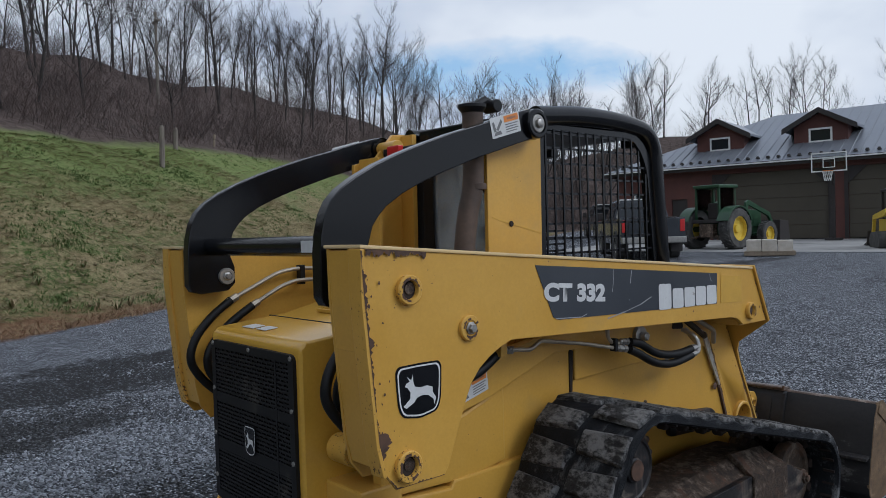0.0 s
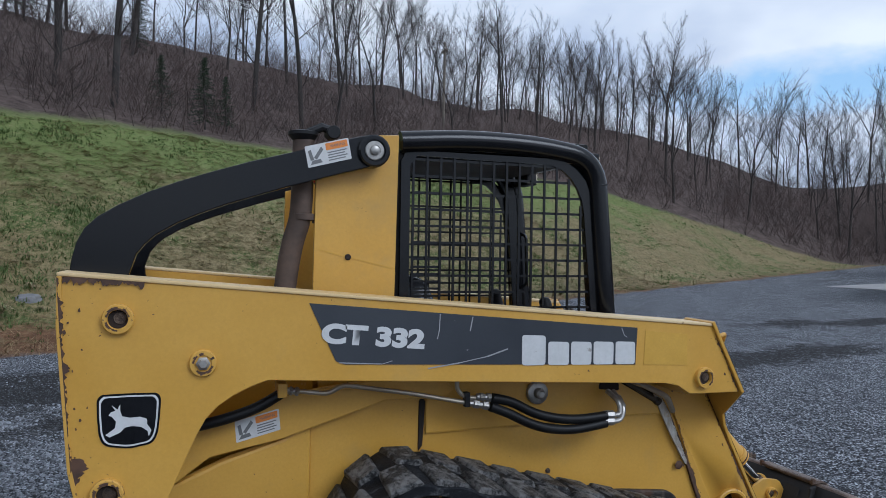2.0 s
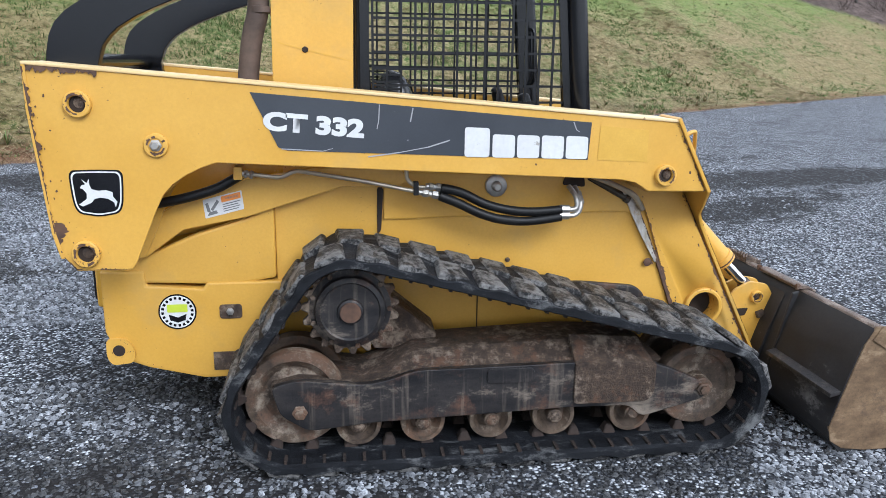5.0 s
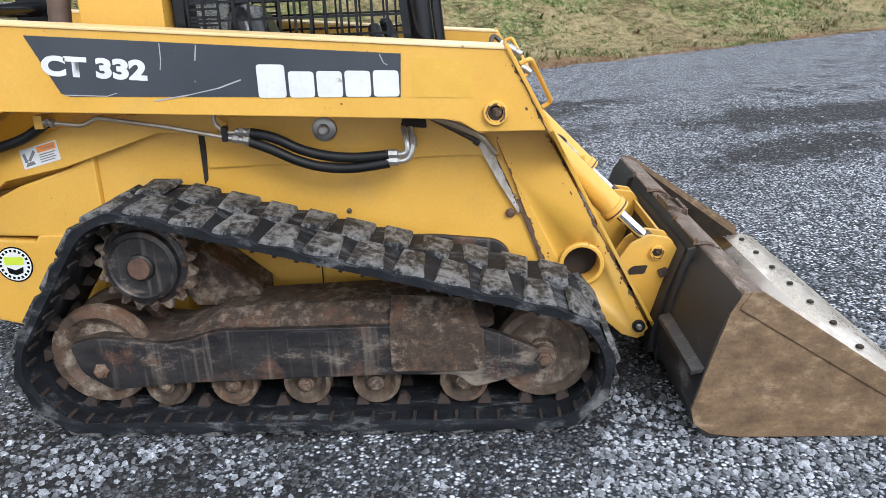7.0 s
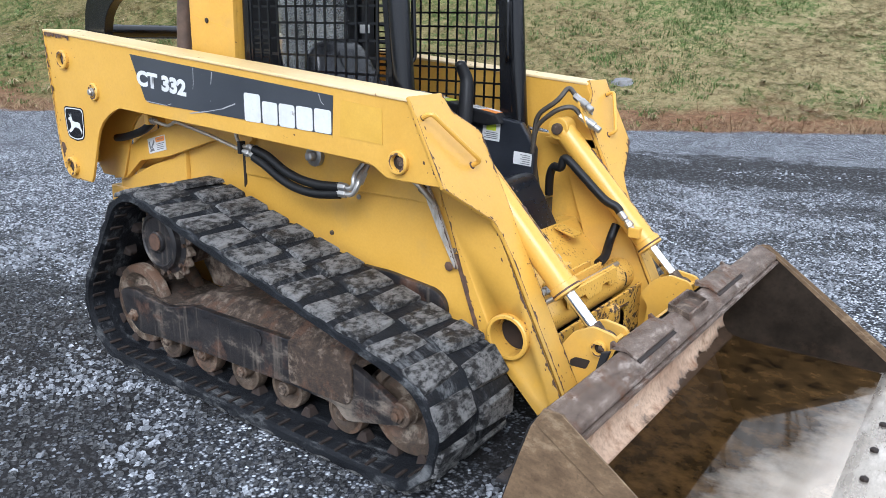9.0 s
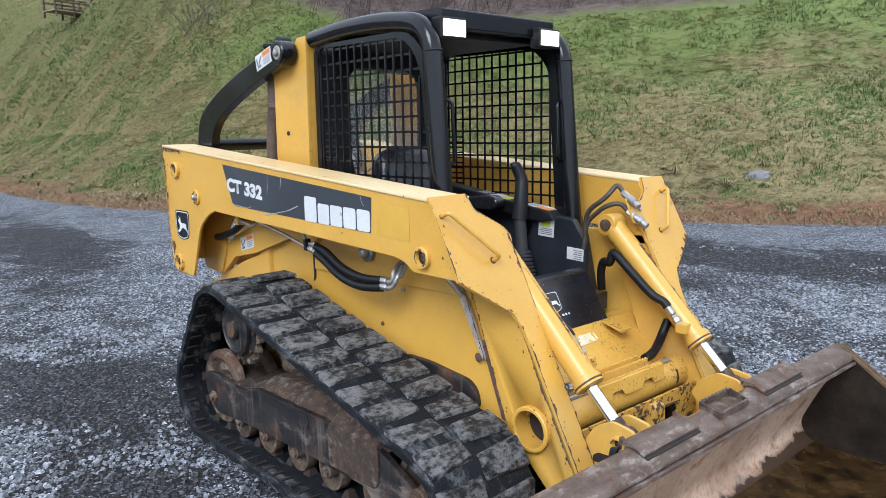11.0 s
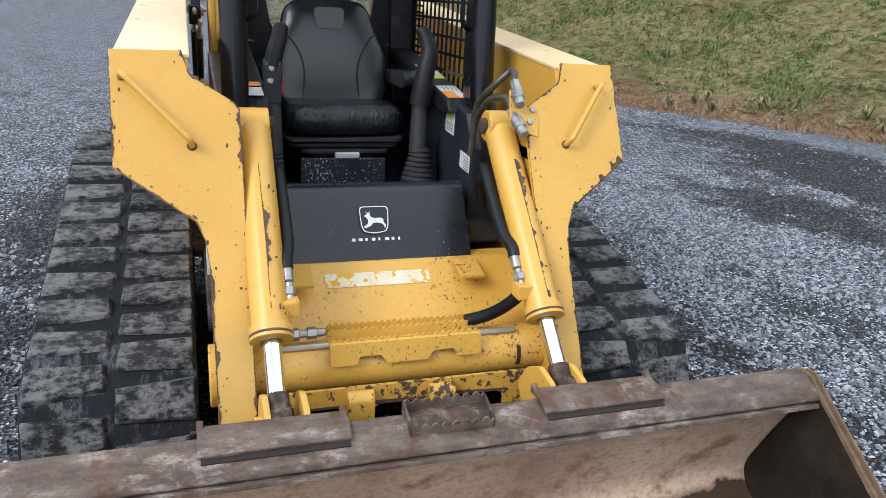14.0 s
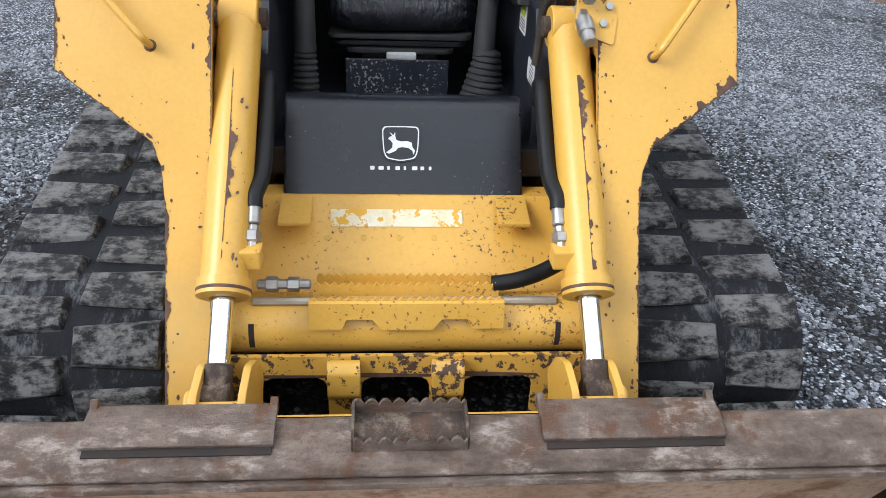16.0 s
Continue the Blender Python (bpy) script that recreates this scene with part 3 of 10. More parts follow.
    wet = math_node(nt, "MULTIPLY", ramped(nt, mixd, 0.30, 0.56), 0.94)
    fines = wet
    stone = blend(nt, ramped(nt, cell.outputs[0], 0.25, 1.0), (0.060, 0.065, 0.076), (0.80, 0.83, 0.885))
    coarse = add(nt, "ShaderNodeTexVoronoi", Scale=40.0, Randomness=1.0)
    nt.links.new(tc.outputs["Object"], coarse.inputs["Vector"])
    lump = nt.nodes.new("ShaderNodeSeparateColor")
    nt.links.new(coarse.outputs["Color"], lump.inputs[0])
    stone = blend(nt, math_node(nt, "MULTIPLY", ramped(nt, lump.outputs[0], 0.62, 0.80), 0.6), stone, (0.63, 0.655, 0.705))
    stone = blend(nt, math_node(nt, "MULTIPLY", ramped(nt, lump.outputs[1], 0.66, 0.84), 0.8), stone, (0.045, 0.048, 0.058))
    stone = blend(nt, ramped(nt, noise_of(nt, 2.2, 8.0, 0.75), 0.50, 0.72), stone, (0.072, 0.077, 0.092))
    stone = blend(nt, ramped(nt, vor.outputs["Distance"], 0.28, 0.64), stone, (0.026, 0.027, 0.030))
    dirt = blend(nt, noise_of(nt, 28, 6, 0.75), (0.0055, 0.0052, 0.0055), (0.032, 0.030, 0.030))
    dirt = blend(nt, ramped(nt, cell.outputs[1], 0.90, 0.93), dirt, (0.15, 0.16, 0.18))
    lot = blend(nt, wet, stone, dirt)
    # grass, straw, bare earth, leaf litter
    lush = math_node(nt, "ADD", noise_of(nt, 0.42, 9.0, 0.72), math_node(nt, "MULTIPLY", ramped(nt, s, 6.5, 10.5), -0.16))
    g1 = blend(nt, ramped(nt, lush, 0.43, 0.52), (0.062, 0.112, 0.024), (0.215, 0.165, 0.085))
    g1 = blend(nt, ramped(nt, noise_of(nt, 9.0, 7.0, 0.8, (1, 0.45, 1)), 0.46, 0.58), g1, (0.330, 0.268, 0.145))
    g1 = blend(nt, ramped(nt, noise_of(nt, 38, 5, 0.8), 0.50, 0.66), g1, (0.040, 0.050, 0.018))
    tuft = noise_of(nt, 11.0, 6.0, 0.7)
    g1 = blend(nt, math_node(nt, "MULTIPLY", ramped(nt, tuft, 0.55, 0.66), 0.8), g1, (0.030, 0.040, 0.013))
    g1 = blend(nt, ramped(nt, tuft, 0.46, 0.36), g1, (0.310, 0.255, 0.140))
    mown = add(nt, "ShaderNodeTexNoise", Scale=1.0, Detail=6.0, Roughness=0.7)
    lines = nt.nodes.new("ShaderNodeMapping")
    lines.inputs["Scale"].default_value = (0.35, 2.6, 1)
    nt.links.new(along.outputs[0], lines.inputs["Vector"])
    nt.links.new(lines.outputs[0], mown.inputs["Vector"])
    g1 = blend(nt, math_node(nt, "MULTIPLY", ramped(nt, mown.outputs["Fac"], 0.52, 0.64), 0.55), g1, (0.275, 0.222, 0.120))
    g1 = blend(nt, math_node(nt, "MULTIPLY", ramped(nt, math_node(nt, "MINIMUM", s, math_node(nt, "ADD", u, 24.0)), 5.5, 9.0), ramped(nt, lush, 0.62, 0.40)), g1, (0.165, 0.205, 0.068))
    g1 = blend(nt, math_node(nt, "MULTIPLY", ramped(nt, u, 7.0, -6.0), 0.9), g1, blend(nt, 1.0, g1, (0.60, 0.60, 0.46), "MULTIPLY"))
    clump = noise_of(nt, 4.2, 9.0, 0.82)
    g1 = blend(nt, math_node(nt, "MULTIPLY", ramped(nt, clump, 0.53, 0.62), 0.75), g1, (0.040, 0.052, 0.018))
    g1 = blend(nt, math_node(nt, "MULTIPLY", ramped(nt, clump, 0.47, 0.38), 0.5), g1, (0.27, 0.215, 0.12))
    soil = blend(nt, ramped(nt, noise_of(nt, 7, 8, 0.78), 0.35, 0.65), (0.070, 0.030, 0.015), (0.235, 0.138, 0.076))
    bare = math_node(nt, "ADD", s, math_node(nt, "MINIMUM", math_node(nt, "MULTIPLY", math_node(nt, "MAXIMUM", math_node(nt, "SUBTRACT", u, 3.0), 0.0), 0.2), 1.3))
    grass = blend(nt, ramped(nt, math_node(nt, "ADD", bare, math_node(nt, "MULTIPLY", math_node(nt, "SUBTRACT", noise_of(nt, 1.1, 6, 0.7), 0.5), 4.6)), 1.15, 2.15), soil, g1)
    litter = blend(nt, ramped(nt, noise_of(nt, 1.6, 10, 0.82), 0.36, 0.64), (0.036, 0.026, 0.023), (0.155, 0.118, 0.102))
    past = math_node(nt, "MAXIMUM", math_node(nt, "SUBTRACT", u, 22.0), 0.0)
    edge = math_node(nt, "MAXIMUM", math_node(nt, "SUBTRACT", 12.3, math_node(nt, "MULTIPLY", math_node(nt, "MULTIPLY", past, past), 0.0135)), 0.4)
    wood = math_node(nt, "MULTIPLY", ramped(nt, math_node(nt, "SUBTRACT", s, edge), -0.5, 0.5), ramped(nt, u, -24.0, -20.0))
    grass = blend(nt, wood, grass, litter)
    col = blend(nt, ramped(nt, s, -0.20, 0.10), lot, grass)
    nt.links.new(col, p.inputs["Base Color"])
    r = math_node(nt, "SUBTRACT", 0.92, math_node(nt, "MULTIPLY", wet, 0.12))
    nt.links.new(r, p.inputs["Roughness"])
    p.inputs["Specular IOR Level"].default_value = 0.10
    hgt = math_node(nt, "ADD", math_node(nt, "MULTIPLY", math_node(nt, "SUBTRACT", 1.0, vor.outputs["Distance"]), math_node(nt, "SUBTRACT", 1.0, math_node(nt, "MULTIPLY", fines, 0.6))), math_node(nt, "MULTIPLY", noise_of(nt, 14, 6, 0.7), 1.2))
    bump(nt, p, hgt, 0.9, 0.012)
    return m


def build_ground():
    xs = axis_steps(-220, 420, -14, 34, 0.5)
    ys = axis_steps(-160, 420, -6, 34, 0.5)
    verts = [(x, y, land(x, y)) for y in ys for x in xs]
    nx = len(xs)
    faces = [(j * nx + i, j * nx + i + 1, (j + 1) * nx + i + 1, (j + 1) * nx + i) for j in range(len(ys) - 1) for i in range(nx - 1)]
    me = bpy.data.meshes.new("ground")
    me.from_pydata(verts, [], faces)
    me.materials.append(gravel_and_grass())
    for f in me.polygons:
        f.use_smooth = True
    tagged(new("ground", me), "grey gravel yard rising into a rough grassy bank and a leaf-strewn wooded slope", "ground", kind="structure")


build_ground()

# ---- the compact track loader ----
LOADER = thing("track_loader", (2.9, C, GROUND), "yellow and black compact track loader with worn paint, standing on gravel", "track loader")


def Y(y, m):
    return 2 * C - y if m else y


FRONT_K = 0.52  # the slope of the arms' front plate


def front_x(z):
    return 3.634 + (1.272 - z) * FRONT_K


FN = Vector((0.887, 0, 0.461))  # its outward direction


def badge(parent, o, u, v, w, h, ground_mat, line_mat, label):
    """A shield with a pale rim and a plain pale shape in it."""
    o, u, v = Vector(o), Vector(u).normalized(), Vector(v).normalized()
    n = u.cross(v).normalized()

    def loop(k, lift):
        pts = [(-0.44, 0.49), (0.0, 0.5), (0.44, 0.49), (0.5, 0.40), (0.49, 0.1), (0.46, -0.25), (0.38, -0.43), (0.0, -0.5), (-0.38, -0.43), (-0.46, -0.25), (-0.49, 0.1), (-0.5, 0.40)]
        pts = round_poly([(a * w * k, b * h * k) for a, b in pts], 0.09 * w, 3)
        return [o + u * a + v * b + n * lift for a, b in pts]
    shield = B()
    flat(shield, loop(1.0, 0.0), n * 0.0015)
    b = part("badge", shield, ground_mat, parent, label)
    rim = B()
    a, c = loop(0.93, 0.002), loop(0.87, 0.002)
    va, vc = [rim.verts.new(p) for p in a], [rim.verts.new(p) for p in c]
    for i in range(len(va)):
        j = (i + 1) % len(va)
        rim.faces.new((va[i], va[j], vc[j], vc[i]))
    part("badge_rim", rim, line_mat, b if b.parent.type == "EMPTY" else parent)
    fig = B()
    for pts in ([(-0.34, -0.20), (-0.20, -0.10), (-0.19, 0.0), (-0.25, 0.08), (-0.30, 0.10), (-0.27, 0.15), (-0.20, 0.17), (-0.26, 0.26), (-0.17, 0.19), (-0.13, 0.27), (-0.13, 0.17), (-0.10, 0.08), (0.02, 0.05), (0.16, 0.06), (0.27, 0.02), (0.27, -0.06),
                 (0.34, -0.16), (0.30, -0.26), (0.28, -0.17), (0.18, -0.10), (0.05, -0.08), (-0.06, -0.10), (-0.12, -0.17), (-0.28, -0.24)],):
        fig.faces.new([fig.verts.new(o + u * x * w * 1.05 + v * y * h * 1.15 + n * 0.0022) for x, y in pts])
    part("badge_shape", fig, line_mat, b if b.parent.type == "EMPTY" else parent)
    return b


def warning_label(parent, o, u, v, w, h):
    n = Vector(u).normalized().cross(Vector(v).normalized()).normalized()
    o, u, v = Vector(o), Vector(u).normalized(), Vector(v).normalized()
    s = sticker("warning_label", parent, WHITE, o, u, v, w, h, label="white warning label with an orange heading")
    top = s if parent.type == "EMPTY" else parent
    sticker("label_heading", top, ORANGE, o + u * w * 0.46 + v * h * 0.62 + n * 0.002, u, v, w * 0.50, h * 0.32, 0.0005)
    lettering("label_word", "WARNING", top, GREY_INK, o + u * w * 0.56 + v * h * 0.72 + n * 0.0027, u, v, h * 0.12, w * 0.34, 0.01, 0.0004)
    pic = B()
    for pts in ([(0.06, 0.10), (0.34, 0.12), (0.30, 0.30), (0.12, 0.28)], [(0.08, 0.30), (0.16, 0.30), (0.12, 0.80), (0.05, 0.75)], [(0.22, 0.30), (0.40, 0.70), (0.36, 0.85), (0.16, 0.40)]):
        pic.faces.new([pic.verts.new(o + u * x * w + v * y * h + n * 0.0022) for x, y in pts])
    part("label_picture", pic, GREY_INK, top)
    txt = B()
    for k in range(4):
        y = 0.48 - 0.12 * k
        txt.faces.new([txt.verts.new(o + u * a * w + v * b * h + n * 0.0022) for a, b in ((0.48, y), (0.92 - 0.05 * (k % 2), y), (0.92 - 0.05 * (k % 2), y + 0.05), (0.48, y + 0.05))])
    part("label_text_bars", txt, GREY_INK, top)
    return s


def boss(parent, p, out, r, mat, bolt=True, hole=0.0, name="pin_boss"):
    """A raised ring with a bolt head or an open bore."""
    bm = B()
    if bolt:
        lathe(bm, p, out, [(r, -0.01), (r, 0.010), (r * 0.93, 0.014), (r * 0.62, 0.014), (r * 0.60, 0.010), (0, 0.010)], 24)
    else:
        lathe(bm, p, out, [(r, -0.01), (r, 0.016), (r * 0.92, 0.020), (r * 0.66, 0.020), (r * 0.62, 0.016), (r * 0.62, 0.002)], 24)
    b = part(name, bm, mat, parent)
    top = b if parent.type == "EMPTY" else parent
    if mat is YELLOW_WORN:
        # paint rubbed off round the ring
        bm = B()
        rng = random.Random(int(p[0] * 1000) + int(p[2] * 100))
        o, n = Vector(p), Vector(out).normalized()
        ring0 = rng.uniform(0, 6.28)
        z0 = 0.0147 if bolt else 0.0207
        for k in range(28):
            a0, a1 = ring0 + k * math.pi / 14, ring0 + (k + 1) * math.pi / 14
            if noise.noise((k * 0.23, p[0] * 3, p[2] * 5)) < -0.12:
                continue
            ro = r * (0.80 + 0.13 * noise.noise((k * 0.6, 1, p[0])))
            ri = r * (0.62 if bolt else 0.66)
            quad = [(ri, a0), (ro, a0), (ro, a1), (ri, a1)]
            bm.faces.new([bm.verts.new(o + n * z0 + Vector((q * math.cos(a), 0, q * math.sin(a)))) for q, a in quad])
        tagged(part("worn_ring", bm, CHIP, top), kind="stuff")
    bm = B()
    if bolt:
        lathe(bm, p, out, [(r * 0.52, 0.010), (r * 0.52, 0.016), (r * 0.36, 0.018), (r * 0.36, 0.028), (r * 0.30, 0.031), (0, 0.031)], 6)
        part("bolt_head", bm, ZINC, top)
    else:
        lathe(bm, p, out, [(r * 0.63, 0.003), (0, 0.003)], 20)
        part("pin_bore", bm, RUST_AND_SHADE, top)
        bm = B()
        lathe(bm, Vector(p) + Vector((0.006, 0, 0.004)), out, [(r * 0.40, 0.003), (r * 0.40, 0.006), (r * 0.30, 0.007), (0, 0.007)], 16)
        part("pin_end", bm, STEEL, top)
    return b


def worn_edge(parent, pts, inward, nrm, width=0.010, seed=1, keep=0.75):
    """Chipped paint along an edge: irregular dark flakes a hair above the face."""
    rng = random.Random(seed)
    nrm, inward = Vector(nrm).normalized(), Vector(inward)
    bm = B()
    run = 0.0
    for a, b in zip(pts, pts[1:]):
        a, b = Vector(a) + nrm * 0.0012, Vector(b) + nrm * 0.0012
        d = b - a
        n = max(1, int(d.length / 0.0045))
        edge = (inward - d * inward.dot(d) / d.length_squared).normalized()
        prev = None
        for k in range(n + 1):
            at = run + d.length * k / n
            v = noise.noise((at * 9, seed * 1.7, 0.3)) + 0.75 * noise.noise((at * 34, seed * 2.3, 5)) + 0.5 * noise.noise((at * 110, seed, 9)) + keep - 0.72
            wide = width * (0.07 + 0.10 * rng.random() + max(0.0, v) ** 1.2 * 1.15)
            if v < -0.62:
                wide = 0.0
            p = a + d * (k / n)
            here = (p, p + edge * wide)
            if prev and (wide > 0 or prev[2] > 0):
                bm.faces.new([bm.verts.new(c) for c in (prev[0], here[0], here[1] + edge * 0.0002, prev[1] + edge * 0.0002)])
            prev = (*here, wide)
        for k in range(int(d.length / 0.022)):
            c = a + d * rng.random() + edge * (0.003 + width * 3.0 * rng.random() ** 1.8)
            r = 0.0008 + 0.0042 * rng.random() ** 2.4
            long = rng.uniform(0.7, 2.2)
            bm.faces.new([bm.verts.new(c + (d.normalized() * math.cos(t) * long + edge * math.sin(t)) * r * rng.uniform(0.6, 1.3)) for t in (0, 1.2, 2.5, 3.7, 5.0)])
        run += d.length
    return tagged(part("paint_chip", bm, CHIP, parent), kind="stuff")


def bore_out(ob, bm):
    """Cuts a round hole through a plate."""
    tool = new("tool", mesh_of("tool", bm, YELLOW))
    cut = ob.modifiers.new("bore", "BOOLEAN")
    cut.operation, cut.object, cut.solver = "DIFFERENCE", tool, "EXACT"
    bpy.context.view_layer.update()
    done = bpy.data.meshes.new_from_object(ob.evaluated_get(bpy.context.evaluated_depsgraph_get()))
    ob.modifiers.remove(cut)
    ob.data = done
    bpy.data.objects.remove(tool)


ARM_OUT, ARM_IN = 1.795, 1.985


def arm_profile():
    pts = [(1.26, 1.455), (1.262, 1.30), (1.30, 0.86), (1.318, 0.775), (1.363, 0.717), (1.555, 0.717), (1.575, 0.745), (1.63, 0.874),
           (1.660, 0.945), (1.687, 0.996), (1.725, 1.037), (1.774, 1.070), (1.825, 1.095), (1.881, 1.114),
           (3.42, 1.040), (3.48, 1.028), (3.537, 0.993), (3.775, 0.990), (3.642, 1.262)]
    return pts


def build_arm(m):
    out = Vector((0, 1 if m else -1, 0))
    o, i = Y(ARM_OUT, m), Y(ARM_IN, m)
    prof = arm_profile()
    bm = B()
    # the boxed beam
    beam = [(1.275, 1.452), (1.275, 1.14), (1.881, 1.122), (3.42, 1.046), (3.48, 1.034), (3.54, 0.999), (3.765, 0.997), (3.636, 1.258)]
    prism(bm, beam, Y(ARM_OUT + 0.012, m), Y(ARM_IN - 0.012, m), 0.004)
    arm = part("lift_arm", bm, YELLOW, LOADER, "yellow steel lift arm with chipped edges")
    for name, a, b in (("outer_plate", ARM_OUT, ARM_OUT + 0.014), ("inner_plate", ARM_IN - 0.014, ARM_IN)):
        bm = B()
        prism(bm, prof, Y(a, m), Y(b, m), 0.003)
        part(name, bm, YELLOW, arm)
    bm = B()
    top = [(1.252, 1.4555), (3.644, 1.2615), (3.644, 1.273), (1.252, 1.467)]
    prism(bm, top, Y(ARM_OUT - 0.006, m), Y(ARM_IN + 0.004, m), 0.004)
    part("top_plate", bm, DUSTY_TOP, arm, "pale dusty top plate with rubbed paint")
    bm = B()
    prism(bm, [(1.252, 1.455), (1.252, 1.30), (1.29, 0.86), (1.312, 0.765), (1.325, 0.765), (1.304, 0.86), (1.267, 1.30), (1.267, 1.455)], Y(ARM_OUT - 0.004, m), Y(ARM_OUT + 0.06, m), 0.003)
    part("rear_flange", bm, YELLOW_WORN, arm)
    bm = B()
    prism(bm, [(1.258, 1.45), (1.266, 1.25), (1.303, 0.86), (1.322, 0.78), (1.35, 0.78), (1.34, 0.9), (1.31, 1.2), (1.31, 1.44)], Y(ARM_OUT + 0.056, m), Y(ARM_IN - 0.014, m), 0.003)
    part("rear_web", bm, YELLOW, arm)
    # forearm box, with the front plate over it
    bm = B()
    fore = [(3.585, 1.10), (3.592, 0.953), (3.65, 0.813), (3.789, 0.427), (3.90, 0.30), (4.10, 0.115), (4.165, 0.095), (4.205, 0.14)]
    fore += [(front_x(0.60) - 0.012, 0.60), (front_x(1.15) - 0.012, 1.15)]
    prism(bm, fore, Y(2.022, m), Y(2.10, m), 0.004)
    fa = part("forearm", bm, YELLOW, arm)
    bm = B()
    cyl(bm, (3.93, Y(2.00, m), 0.425), (3.93, Y(2.098, m), 0.425), 0.0712, seg=36)
    bore_out(fa, bm)
    bm = B()
    gus = [(3.50, 1.02), (3.54, 0.985), (3.77, 0.985), (front_x(1.0) - 0.015, 1.03)]
    prism(bm, gus, Y(ARM_OUT + 0.02, m), Y(2.10, m), 0.004)
    part("gusset", bm, YELLOW, arm)
    bm = B()
    plate = [(1.783, 1.276), (1.783, 0.985), (1.985, 0.85), (2.008, 0.80), (2.017, 0.72), (2.017, 0.17), (2.045, 0.125), (2.10, 0.125), (2.116, 0.16), (2.116, 1.13), (2.10, 1.148), (1.995, 1.212), (1.985, 1.222), (1.968, 1.278)]
    loop = [Vector((front_x(z), Y(y, m), z)) for y, z in plate]
    loft(bm, loop, [p + FN * 0.014 for p in loop], 0.003)
    part("front_plate", bm, YELLOW, arm, "flat yellow front plate with worn edges")
    face = [p + FN * 0.014 for p in loop]
    mid = sum(face, Vector()) / len(face)
    worn_edge(arm, face[0:7], (0, 1 if not m else -1, 0), FN, 0.009, 5 + m, 0.72)
    worn_edge(arm, face[8:14], (0, -1 if not m else 1, 0), FN, 0.014, 9 + m, 0.80)
    if m:
        worn_edge(arm, face[1:3], (0, 1 if not m else -1, 0), FN, 0.034, 17, 0.95)
    # grab handle on the front plate
    bm = B()
    ys = (1.812, 1.985) if not m else (1.850, 1.985)
    zs = (1.205, 1.035)
    a, b = Vector((front_x(zs[0]), Y(ys[0], m), zs[0])) + FN * 0.012, Vector((front_x(zs[1]), Y(ys[1], m), zs[1])) + FN * 0.012
    tube(bm, fillet([a, a + FN * 0.045, b + FN * 0.045, b], 0.03, 6), 0.0085, 10)
    part("grab_handle", bm, YELLOW_WORN, arm, "thin bent yellow grab handle")
    for p, r in ((a, 0.010), (b, 0.014)):
        bm = B()
        lathe(bm, p + FN * 0.0025, FN, [(r, 0), (r * 0.9, 0.0008), (0.0095, 0.003), (0, 0.003)], 12)
        part("handle_weld", bm, CHIP, arm, "rusty weld at the foot of the handle")
    # torque tube collar
    bm = B()
    c = (3.93, Y(2.012, m), 0.425)
    lathe(bm, c, out, [(0.088, -0.01), (0.088, 0.008), (0.083, 0.012), (0.073, 0.012), (0.070, 0.006), (0.070, -0.082)], 36)
    part("tube_collar", bm, YELLOW_WORN, arm)
    # dark disc deepens the bore with painted shade
    bm = B()
    lathe(bm, c, out, [(0.0695, -0.074), (0, -0.074)], 32)
    part("tube_bore", bm, RUST_AND_SHADE, arm)
    # pins
    side = Y(ARM_OUT, m)
    fo = Vector((0, out.y, 0))
    worn_edge(arm, [(3.642, side, 1.262), (3.775, side, 0.992)], (-1, 0, 0), fo, 0.011, 21 + m, 0.95)
    worn_edge(arm, [(1.252, side - 0.004 * (1 if not m else -1), 1.45), (1.262, side - 0.004 * (1 if not m else -1), 1.30), (1.300, side - 0.004 * (1 if not m else -1), 0.86)], (1, 0, 0), fo, 0.019, 23 + m, 0.85)
    worn_edge(arm, [(1.318, side, 0.775), (1.363, side, 0.720), (1.555, side, 0.720)], (0, 0, 1), fo, 0.014, 25 + m, 0.75)
    worn_edge(arm, [(1.27, side - 0.006 * (1 if not m else -1), 1.453), (1.50, side - 0.006 * (1 if not m else -1), 1.436)], (0, 0, -1), fo, 0.030, 27 + m, 0.95)
    worn_edge(arm, [(1.30, side, 0.90), (1.30, side, 0.80)], (1, 0, 0), fo, 0.050, 29 + m, 0.98)
    worn_edge(arm, [(3.592, Y(2.022, m), 0.953), (3.65, Y(2.022, m), 0.813), (3.789, Y(2.022, m), 0.427)], (1, 0, 0), fo, 0.013, 31 + m, 0.85)
    worn_edge(arm, [(3.80, Y(2.022, m), 0.94), (4.17, Y(2.022, m), 0.22)], (-1, 0, 0), fo, 0.012, 33 + m, 0.9)
    boss(arm, (1.425, side, 1.322), out, 0.047, YELLOW_WORN, bolt=False)
    boss(arm, (1.677, side, 1.178), out, 0.043, YELLOW_WORN, bolt=True)
    boss(arm, (1.403, side, 0.783), out, 0.050, YELLOW_WORN, bolt=False)
    boss(arm, (3.600, side, 1.056), out, 0.042, YELLOW_WORN, bolt=False)
    boss(arm, (4.165, Y(2.022, m), 0.153), out, 0.026, BLACK_MATT, bolt=True, name="lower_pin")
    # decals
    u = Vector((-1, 0, 0)) if m else Vector((1, 0, 0))
    slope = Vector((1, 0, -0.0838)).normalized()
    e = side + out.y * 0.0008
    bm = B()
    loop = [(2.012, e, 1.367), (3.288, e, 1.262), (3.280, e, 1.119), (2.135, e, 1.158), (2.105, e, 1.170)]
    flat(bm, loop, out * 0.0015)
    part("model_decal", bm, DECAL, arm, "dark grey decal band with scratches")
    rng = random.Random(61 + m)
